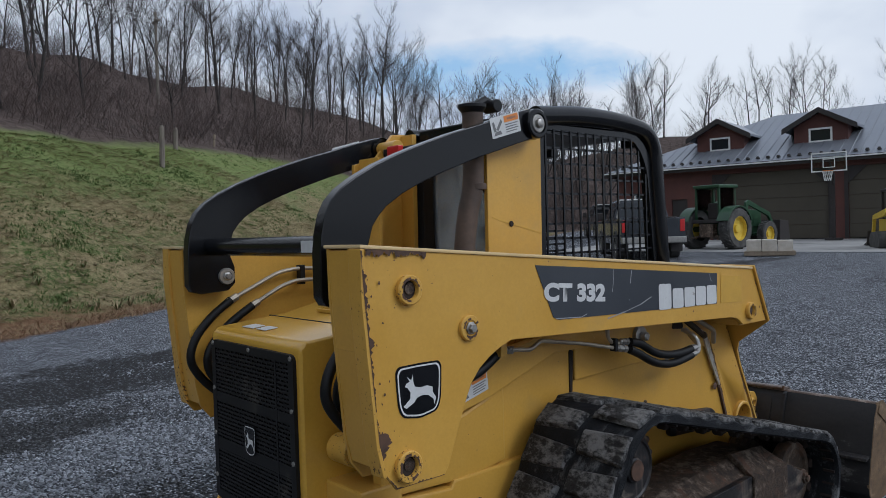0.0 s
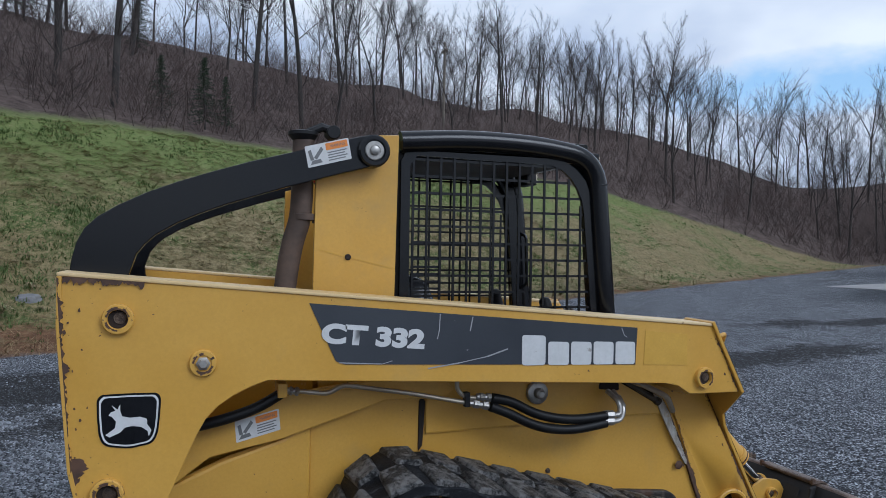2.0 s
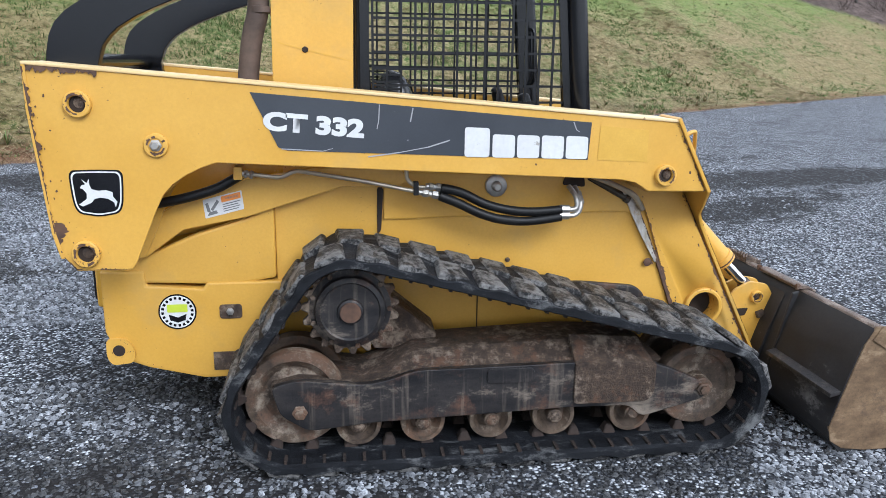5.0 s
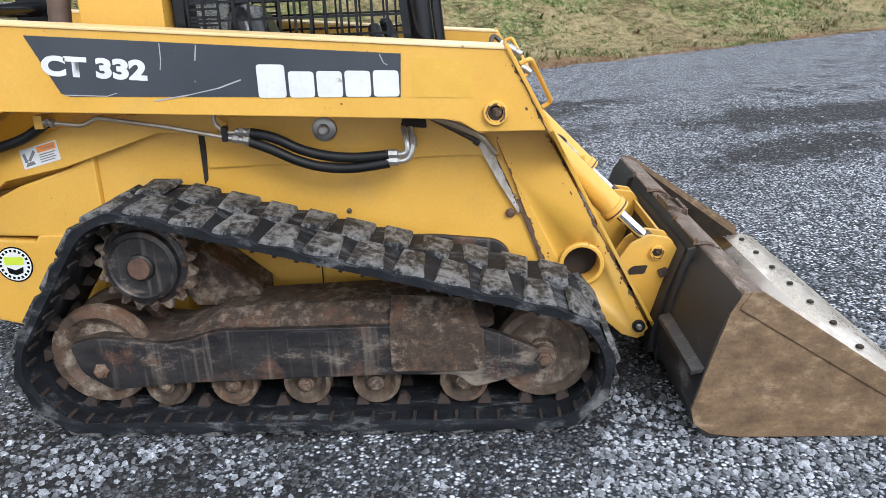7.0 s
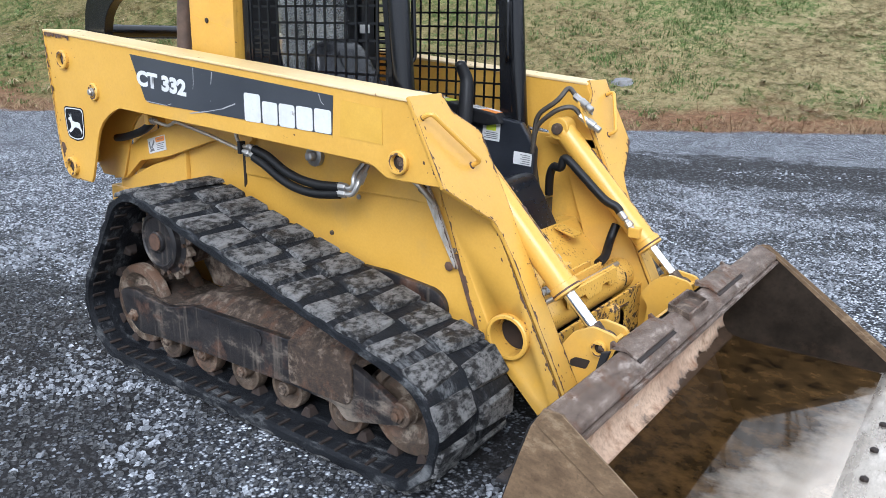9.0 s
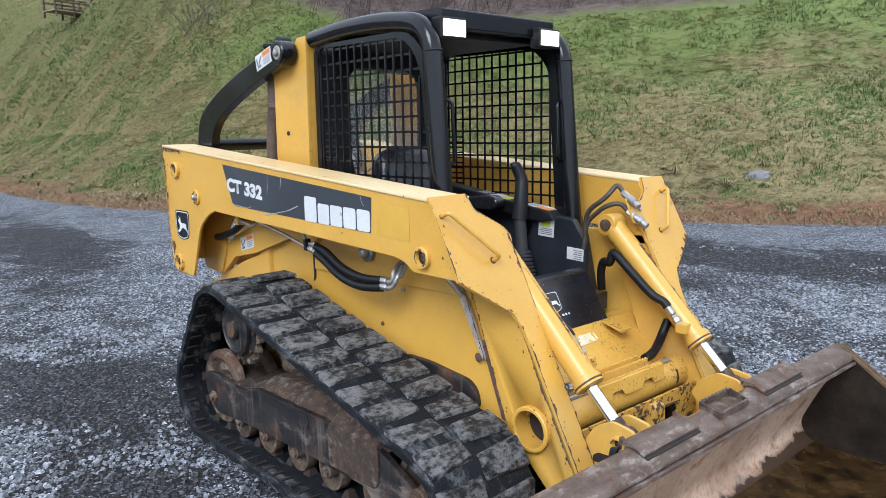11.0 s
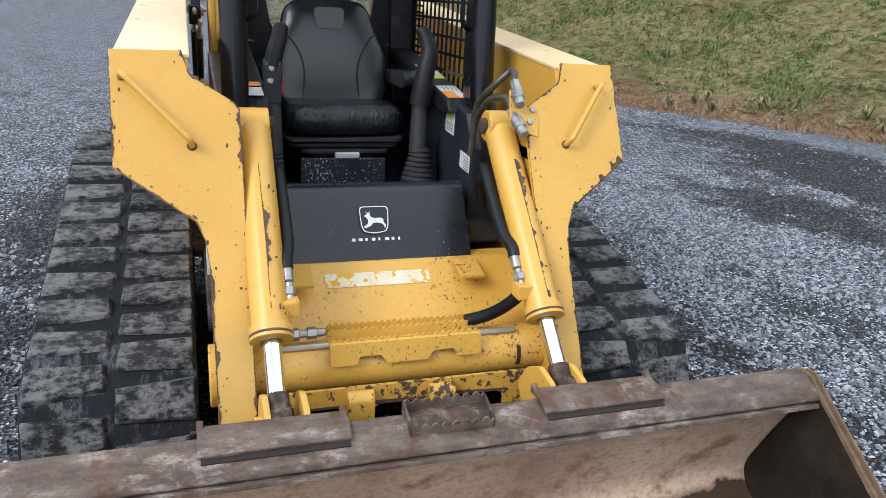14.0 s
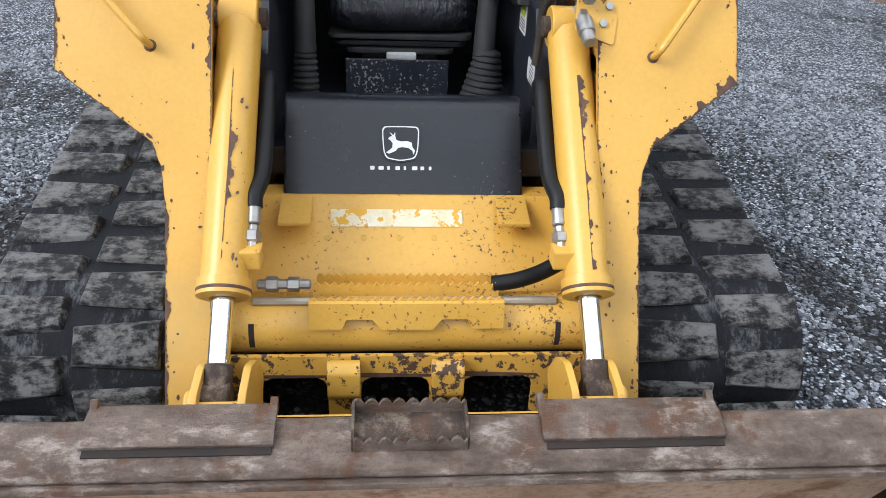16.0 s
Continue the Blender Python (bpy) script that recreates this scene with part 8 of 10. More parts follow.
def bare_tree(seed, H, low=0.35, spread=1.0):
    """A trunk that forks into crooked leaders, each with boughs, branches and fine twigs."""
    rng = random.Random(seed)
    tv, tf, cv, cf = [], [], [], []

    def off(d, k, lift):
        a = rng.uniform(0, 6.28)
        side = Vector((math.cos(a), math.sin(a), 0))
        return (d + side * k + Vector((0, 0, lift))).normalized()
    bole = low + rng.uniform(0.0, 0.16)
    r0 = 0.0088 * H + 0.02
    lean = Vector((rng.uniform(-0.07, 0.07), rng.uniform(-0.07, 0.07), 1))
    trunk = limb(tv, tf, (0, 0, -0.4), lean, H * bole, r0, r0 * 0.72, 7, 5, rng, 0.05, 0.02)
    top, td, tr = trunk[-1]
    stems = [(top, off(td, 0.10, 0.2), H * (1 - bole), tr * 0.92)]
    for k in range(rng.choice((1, 1, 2))):
        stems.append((top, off(td, rng.uniform(0.35, 0.65), 0.15), H * (1 - bole) * rng.uniform(0.7, 0.95), tr * rng.uniform(0.5, 0.72)))
    boughs = []
    for p, d, L, r in stems:
        pts = limb(tv, tf, p - d * 0.05, d, L, r, 0.012, 5, 8, rng, 0.13, 0.06)
        for k in range(1, 9):
            q, qd, qr = pts[k]
            boughs.append((q, off(qd, rng.uniform(0.6, 1.1), rng.uniform(0.0, 0.35)), L * (0.58 - 0.040 * k) * rng.uniform(0.7, 1.2) * spread, max(0.018, qr * rng.uniform(0.35, 0.6))))
    for k in range(3):
        q, qd, qr = trunk[rng.randrange(2, 5)]
        boughs.append((q, off(qd, 1.1, rng.uniform(-0.2, 0.2)), H * rng.uniform(0.10, 0.22) * spread, qr * 0.28))
    for p, d, L, r in boughs:
        main = limb(cv, cf, p, d, L, r, 0.010, 4, 5, rng, 0.24, 0.07)
        for s in range(1, 6):
            q, qd, qr = main[s]
            for w in range(2):
                sub = limb(cv, cf, q, off(qd, rng.uniform(0.5, 1.0), rng.uniform(0.0, 0.4)), L * rng.uniform(0.22, 0.46), max(0.011, qr * 0.5), 0.007, 3, 3, rng, 0.24, 0.08)
                for q2, d2, _ in sub[1:]:
                    limb(cv, cf, q2, off(d2, rng.uniform(0.4, 0.9), 0.25), L * rng.uniform(0.14, 0.30), 0.008, 0.0045, 3, 1, rng, 0.2, 0.05)
    return raw_mesh("trunk", tv, tf, BARK), raw_mesh("crown", cv, cf, TWIG)


def conifer(seed, H):
    rng = random.Random(seed)
    tv, tf, cv, cf = [], [], [], []
    limb(tv, tf, (0, 0, -0.3), (0, 0, 1), H, 0.12, 0.02, 6, 8, rng, 0.02)
    for k in range(int(H * 6)):
        z = H * (0.12 + 0.86 * k / (H * 6))
        R = (H - z) * 0.30 + 0.15
        for b in range(4):
            a = rng.uniform(0, 6.28)
            L = R * rng.uniform(0.5, 1.1)
            p = Vector((0, 0, z))
            d = Vector((math.cos(a), math.sin(a), rng.uniform(-0.25, 0.15)))
            pts = limb(cv, cf, p, d, L, 0.02, 0.006, 3, 4, rng, 0.08, -0.03)
            for q, qd, _ in pts[1:]:
                for w in range(5):
                    dd = Vector((rng.uniform(-1, 1), rng.uniform(-1, 1), rng.uniform(-0.7, 0.4))).normalized()
                    ln = rng.uniform(0.12, 0.26)
                    side = qd.cross(dd).normalized() * 0.03
                    base = len(cv)
                    for s in (q - side, q + side, q + dd * ln):
                        cv.append((s.x, s.y, s.z))
                    cf.append((base, base + 1, base + 2))
    return raw_mesh("trunk", tv, tf, BARK), raw_mesh("crown", cv, cf, NEEDLE)


def plant(meshes, x, y, s, rng, label, category, group, name="tree"):
    e = thing(name, (x, y, land(x, y)), label, category, group)
    e.rotation_euler = (rng.uniform(-0.05, 0.05), rng.uniform(-0.05, 0.05), rng.uniform(0, 6.28))
    e.scale = (s, s, s * rng.uniform(0.92, 1.1))
    for me in meshes:
        ob = new(me.name.split(".")[0], me)
        ob.parent = e
    return e


def from_su(s, u):
    return N2.x * s + U2.x * u, 11.7 + N2.y * s + U2.y * u


def build_woods():
    rng = random.Random(11)
    kinds = [bare_tree(1, 13.5, 0.34), bare_tree(2, 15.0, 0.42, 0.85), bare_tree(3, 12.0, 0.26, 1.1), bare_tree(4, 16.5, 0.46, 0.8), bare_tree(5, 11.0, 0.20, 1.25), bare_tree(6, 14.0, 0.38)]
    placed = []
    n = 0
    tries = 0
    while n < 178 and tries < 6000:
        tries += 1
        r = rng.random()
        if r < 0.60:
            s, u = rng.uniform(32, 52), -18 + 118 * ((n * 0.6180339) % 1.0)
        elif r < 0.74:
            u = rng.uniform(-14, 70)
            s = rng.uniform(wood_edge(u) + 1.5, 34)
        else:
            u = rng.uniform(40, 115)
            s = rng.uniform(wood_edge(u) + 1.0, 50)
        x, y = from_su(s, u)
        if any((x - a) ** 2 + (y - b) ** 2 < 3.2 for a, b in placed):
            continue
        placed.append((x, y))
        k = rng.randrange(6)
        plant(kinds[k], x, y, rng.uniform(0.66, 1.02) * (0.80 if u > 22 else 1.0), rng, "tall leafless deciduous tree on the wooded slope" if s > 20 else "leafless tree at the edge of the wood", "tree", "bare trees of the wood")
        n += 1
    # behind the barn
    for x, y, s, k in ((51, 35, 1.08, 4), (60, 44, 0.85, 2), (58, 30, 0.62, 4), (62, 26, 0.55, 2), (68, 34, 0.7, 0), (67, 24, 0.60, 4)):
        plant(kinds[k], x, y, s, rng, "spreading leafless tree behind the barn", "tree", "trees behind the barn")
    for n in range(46):
        x, y = 62 + 56 * ((n * 0.618) % 1.0), rng.uniform(28, 92)
        if x * 0.8 + y * 0.6 > 84:
            plant(kinds[n % 6], x, y, rng.uniform(0.7, 1.0), rng, "leafless tree on the far wooded hill", "tree", "trees of the far hill")
    ev = conifer(21, 7.0)
    for s, u, k in ((14.2, 10.6, 0.42), (15.6, 9.6, 0.36), (14.6, 11.8, 0.30), (34, -4, 0.9), (40, 13, 0.85), (37, 19, 0.7)):
        x, y = from_su(s, u)
        plant(ev, x, y, k, rng, "dark green conifer among bare trees", "conifer", "conifers")
    # undergrowth: tangled stems
    vs, fs = [], []
    for b in range(2500):
        u = rng.uniform(-20, 90) if b % 3 else rng.uniform(-20, 40)
        s = wood_edge(u) + 0.2 + (abs(rng.gauss(0, 1)) * 9 if b % 2 else rng.uniform(0, 40))
        x, y = from_su(s, u)
        h = rng.uniform(0.7, 2.4) * (1.5 if u > 34 else 1.0)
        if b % 5 == 1:
            s, h = rng.uniform(34, 50), rng.uniform(1.8, 3.8)
            x, y = from_su(s, u)
        if b % 6 == 0:
            x, y, h = rng.uniform(62, 120), rng.uniform(25, 95), rng.uniform(2.0, 4.5)
            if x * 0.8 + y * 0.6 < 83:
                continue
        z = land(x, y)
        for k in range(7):
            a = rng.uniform(0, 6.28)
            d = Vector((math.cos(a) * 0.55, math.sin(a) * 0.55, rng.uniform(0.6, 1.3)))
            pts = limb(vs, fs, (x + rng.uniform(-0.5, 0.5), y + rng.uniform(-0.5, 0.5), z - 0.05), d, h * rng.uniform(0.6, 1.1), 0.014, 0.005, 3, 2, rng, 0.30, -0.02)
            for q, qd, _ in pts[1:]:
                a = rng.uniform(0, 6.28)
                limb(vs, fs, q, (qd + Vector((math.cos(a), math.sin(a), 0.2))), h * 0.34, 0.009, 0.005, 3, 1, rng)
    tagged(new("undergrowth", raw_mesh("undergrowth", vs, fs, BRUSH)), "tangled brown leafless undergrowth along the wood", "undergrowth", kind="stuff")


build_woods()

# ---- barn and yard ----
BARN_RED = surface("red_brown_siding", (0.085, 0.030, 0.024), (0.115, 0.042, 0.032), 0.7, scale=1.2, fine=25, relief=0.15, depth=0.004)
BARN_DOOR = surface("olive_door_panels", (0.062, 0.052, 0.036), (0.080, 0.068, 0.048), 0.6, scale=0.8, fine=20, relief=0.1, depth=0.003)
ROOF = surface("blue_grey_metal_roof", (0.20, 0.215, 0.245), (0.25, 0.265, 0.295), 0.36, metal=0.35, scale=0.7, fine=12, relief=0.08, depth=0.003)
TRIM = surface("dark_trim", (0.022, 0.018, 0.017), (0.034, 0.028, 0.026), 0.6, scale=3, fine=30, relief=0.1)
WHITE_PAINT = surface("white_paint", (0.72, 0.72, 0.70), (0.80, 0.80, 0.78), 0.5, scale=4, fine=40, relief=0.05)
CONCRETE = surface("concrete", (0.27, 0.265, 0.255), (0.36, 0.35, 0.335), 0.85, scale=1.1, fine=22, relief=0.3, depth=0.004, dust=((0.15, 0.15, 0.15), 0.55))
DARK_GLASS = plain("dark_window_glass", (0.02, 0.024, 0.028), 0.06)
TYRE = surface("tyre_rubber", (0.035, 0.034, 0.033), (0.100, 0.095, 0.088), 0.8, scale=5, fine=30, relief=0.3)
GREEN = surface("green_tractor_paint", (0.014, 0.050, 0.022), (0.026, 0.078, 0.034), 0.45, scale=3, fine=40, relief=0.1)
RIM_YELLOW = surface("yellow_rim_paint", (0.62, 0.44, 0.04), (0.70, 0.50, 0.06), 0.5, scale=5, fine=40, relief=0.1)
TRUCK = surface("dark_blue_grey_car_paint", (0.030, 0.034, 0.043), (0.042, 0.047, 0.057), 0.18, scale=2, fine=60, relief=0.02, spec=0.6)
WOOD = surface("weathered_wood", (0.20, 0.155, 0.11), (0.32, 0.26, 0.19), 0.85, scale=4, fine=40, relief=0.4, depth=0.004, stretch=(6, 1, 1))
POST_WOOD = surface("grey_post_wood", (0.13, 0.11, 0.09), (0.22, 0.19, 0.155), 0.9, scale=5, fine=40, relief=0.4, stretch=(1, 1, 0.3))
WRAP = surface("wrapped_cartons", (0.46, 0.40, 0.32), (0.62, 0.57, 0.50), 0.4, scale=3, fine=14, relief=0.4, depth=0.01)

E0, EDIR, DDIR = Vector((32.9, 24.4)), Vector((0.174, -0.985)), Vector((0.985, 0.174))
BASE = 0.66


def barn_at(s, depth, z):
    p = E0 + EDIR * s + DDIR * depth
    return Vector((p.x, p.y, BASE + z))


def slab(bm, s0, s1, d0, d1, z0, z1, bev=0.0):
    a = [barn_at(s, d, z0) for s, d in ((s0, d0), (s1, d0), (s1, d1), (s0, d1))]
    b = [barn_at(s, d, z1) for s, d in ((s0, d0), (s1, d0), (s1, d1), (s0, d1))]
    return loft(bm, a, b, bev)


def build_barn():
    barn = thing("barn", barn_at(0, 0, 0), "long red-brown barn with a blue-grey metal hip roof and dormers", "barn")
    LEN, DEP, EAVE, RISE = 24.0, 12.5, 3.55, 2.95
    bm = B()
    for s0, s1, z0, z1 in ((0.9, 1.9, 0, EAVE), (1.9, 2.55, 0, 1.40), (1.9, 2.55, 2.35, EAVE), (2.55, 3.8, 0, EAVE), (3.8, 4.6, 2.05, EAVE), (4.6, 6.0, 0, EAVE), (6.0, 10.95, 3.15, EAVE), (10.95, 11.75, 0, EAVE), (11.75, 16.7, 3.15, EAVE), (16.7, LEN, 0, EAVE)):
        slab(bm, s0, s1, 0, 0.25, z0 - 0.3 * (z0 == 0), z1)
    slab(bm, 0.9, 1.15, 0.25, DEP, -0.3, EAVE)
    slab(bm, LEN - 0.25, LEN, 0.25, DEP, -0.3, EAVE)
    slab(bm, 1.15, LEN - 0.25, DEP - 0.25, DEP, -0.3, EAVE)
    part("wall", bm, BARN_RED, barn, "red-brown siding wall")
    o = 0.55
    w0 = 0.9
    c = [(w0 - o, -o), (LEN + o, -o), (LEN + o, DEP + o), (w0 - o, DEP + o)]
    h = DEP / 2
    bm = B()
    low = [bm.verts.new(barn_at(s, d, EAVE)) for s, d in c]
    r0, r1 = bm.verts.new(barn_at(w0 + h, h, EAVE + RISE)), bm.verts.new(barn_at(LEN - h, h, EAVE + RISE))
    for f in ((low[0], low[1], r1, r0), (low[1], low[2], r1), (low[2], low[3], r0, r1), (low[3], low[0], r0)):
        bm.faces.new(f)
    bm.faces.new(low[::-1])
    roof = part("roof", bm, ROOF, barn, "blue-grey ribbed metal roof")
    # ribs on the front slope and the near hip
    k = 0.25
    for i in range(int((LEN + 2 * o) / 0.45)):
        s = w0 - o + 0.25 + i * 0.45
        if s > LEN + o - 0.2:
            break
        top = min(1.0, (s - w0 + o) / (h + o), (LEN + o - s) / (h + o))
        bm = B()
        a, b = barn_at(s, -o, EAVE + 0.012), barn_at(s, -o + (h + o) * top, EAVE + RISE * top + 0.012)
        tube(bm, [a, b], 0.022, 4)
        rib = new("roof_rib", mesh_of("roof_rib", bm, ROOF))
        rib.parent = roof
        if i % 1 == 0 and i < 46:
            bm = B()
            p = barn_at(s + 0.22, -o + 0.42, EAVE + RISE * 0.42 / (h + o) + 0.02)
            obox(bm, Matrix.Translation(p), 0.14, 0.16, 0.11, 0.01, 0.6)
            g = new("snow_guard", mesh_of("snow_guard", bm, TRIM))
            g.parent = roof
    bm = B()
    slab(bm, w0 - o, LEN + o, -o - 0.03, -o, EAVE - 0.20, EAVE + 0.03)
    slab(bm, w0 - o - 0.03, w0 - o, -o, DEP + o, EAVE - 0.20, EAVE + 0.03)
    part("fascia", bm, TRIM, barn)
    bm = B()
    slab(bm, w0 - o, LEN + o, -o - 0.13, -o - 0.03, EAVE - 0.06, EAVE + 0.0)
    part("gutter", bm, WHITE_PAINT, barn)
    # doors
    for s0 in (6.0, 11.75):
        dr = None
        for k in range(5):
            bm = B()
            slab(bm, s0, s0 + 4.95, 0.10, 0.16, k * 0.63 + 0.006, (k + 1) * 0.63 - 0.006, 0.01)
            if dr is None:
                dr = part("garage_door", bm, BARN_DOOR, barn, "dark olive sectional garage door")
            else:
                part("door_panel", bm, BARN_DOOR, dr)
        for s, w in ((s0 - 0.16, 0.16), (s0 + 4.95, 0.16)):
            bm = B()
            slab(bm, s, s + w, -0.03, 0.0, 0, 3.15)
            part("door_trim", bm, TRIM, dr)
        for s, q in ((s0, 1), (s0 + 4.95, -1)):
            bm = B()
            a = [barn_at(s, -0.012, 3.15), barn_at(s + q * 0.75, -0.012, 3.15), barn_at(s, -0.012, 2.4)]
            flat(bm, a, DDIR.to_3d() * 0.02)
            part("door_brace", bm, TRIM, dr)
    bm = B()
    slab(bm, 3.8, 4.6, 0.08, 0.14, 0, 2.05, 0.01)
    part("side_door", bm, TRIM, barn, "dark entrance door")
    bm = B()
    slab(bm, 1.9, 2.55, 0.10, 0.12, 1.40, 2.35)
    w = part("window", bm, DARK_GLASS, barn, "small white-framed window")
    for s0, s1, z0, z1 in ((1.82, 1.9, 1.32, 2.43), (2.55, 2.63, 1.32, 2.43), (1.9, 2.55, 1.32, 1.40), (1.9, 2.55, 2.35, 2.43), (1.9, 2.55, 1.86, 1.90)):
        bm = B()
        slab(bm, s0, s1, -0.03, 0.09, z0, z1)
        part("window_frame", bm, WHITE_PAINT, w)
    # dormers
    for s0 in (5.75, 10.35):
        wd, d0 = 1.15, 1.55
        zb = EAVE + RISE * (d0 + o) / (h + o)
        bm = B()
        prof = [(s0 - wd, zb - 0.35), (s0 + wd, zb - 0.35), (s0 + wd, zb + 0.75), (s0, zb + 1.35), (s0 - wd, zb + 0.75)]
        loft(bm, [barn_at(s, d0, z) for s, z in prof], [barn_at(s, d0 + 3.6, z) for s, z in prof])
        dm = part("dormer", bm, BARN_RED, barn, "gabled dormer with a white-framed window")
        for q in (-1, 1):
            bm = B()
            e = [(s0, zb + 1.40), (s0 + q * (wd + 0.42), zb + 0.55), (s0 + q * (wd + 0.42), zb + 0.66), (s0, zb + 1.54)]
            loft(bm, [barn_at(s, d0 - 0.4, z) for s, z in e], [barn_at(s, d0 + 4.0, z) for s, z in e])
            part("dormer_roof", bm, ROOF, dm)
            bm = B()
            e = [(s0, zb + 1.30), (s0 + q * (wd + 0.44), zb + 0.42), (s0 + q * (wd + 0.44), zb + 0.67), (s0, zb + 1.55)]
            loft(bm, [barn_at(s, d0 - 0.45, z) for s, z in e], [barn_at(s, d0 - 0.4, z) for s, z in e])
            part("barge_board", bm, TRIM, dm)
        bm = B()
        slab(bm, s0 - 0.42, s0 + 0.42, d0 - 0.02, d0 - 0.01, zb + 0.05, zb + 0.55)
        part("window_pane", bm, DARK_GLASS, dm)
        for a, b, z0, z1 in ((-0.50, -0.42, -0.03, 0.63), (0.42, 0.50, -0.03, 0.63), (-0.42, 0.42, -0.03, 0.05), (-0.42, 0.42, 0.55, 0.63)):
            bm = B()
            slab(bm, s0 + a, s0 + b, d0 - 0.05, d0 - 0.005, zb + z0, zb + z1)
            part("window_frame", bm, WHITE_PAINT, dm)


build_barn()


def build_apron():
    n = 26
    vs, fs = [], []
    for j in range(n + 1):
        for i in range(n + 1):
            p = E0 + EDIR * (2.0 + 20.0 * i / n) + DDIR * (-9.5 + 9.45 * j / n)
            vs.append((p.x, p.y, max(land(p.x, p.y) + 0.02, 0)))
    for j in range(n):
        for i in range(n):
            a = j * (n + 1) + i
            fs.append((a, a + n + 1, a + n + 2, a + 1))
    me = raw_mesh("concrete_apron", vs, fs, CONCRETE)
    tagged(new("concrete_apron", me), "pale worn concrete apron in front of the barn", "pavement", kind="structure")


build_apron()


def on_land(az, d):
    x, y = d * math.sin(radians(az)), d * math.cos(radians(az))
    return x, y, land(x, y)


def at_pose(e, x, y, z, heading_az):
    e.location = (x, y, z)
    e.rotation_euler = (0, 0, radians(90 - heading_az))


def sub(name, bm, mat, parent, label=""):
    """A part built in the local space of its thing."""
    ob = new(name, mesh_of(name, bm, mat))
    ob.parent = parent
    if label:
        ob["label"] = label
    return ob


def tyre_wheel(parent, x, y, r, w, out, tread, rim_mat, name="wheel"):
    bm = B()
    lathe(bm, (x, y, r), (0, out, 0), [(r * 0.62, -w / 2), (r * 0.93, -w / 2), (r, -w * 0.38), (r, w * 0.38), (r * 0.93, w / 2), (r * 0.62, w / 2), (r * 0.60, w * 0.3)], 32)
    if tread:
        for k in range(22):
            for s in (-1, 1):
                a = 2 * math.pi * (k + (0.5 if s > 0 else 0)) / 22
                m = Matrix.Translation((x + math.cos(a) * r * 0.985, y + s * w * 0.22, r + math.sin(a) * r * 0.985)) @ Matrix.Rotation(-a + math.pi / 2, 4, "Y") @ Matrix.Rotation(s * 0.5, 4, "Z")
                obox(bm, m, 0.05, w * 0.50, r * 0.055)
    wh = sub(name, bm, TYRE, parent, "dusty black tyre")
    bm = B()
    lathe(bm, (x, y, r), (0, out, 0), [(r * 0.62, w * 0.40), (r * 0.56, w * 0.42), (r * 0.54, w * 0.15), (r * 0.22, w * 0.10), (r * 0.20, w * 0.28), (0, w * 0.30)], 28)
    sub("rim", bm, rim_mat, wh)
    return wh


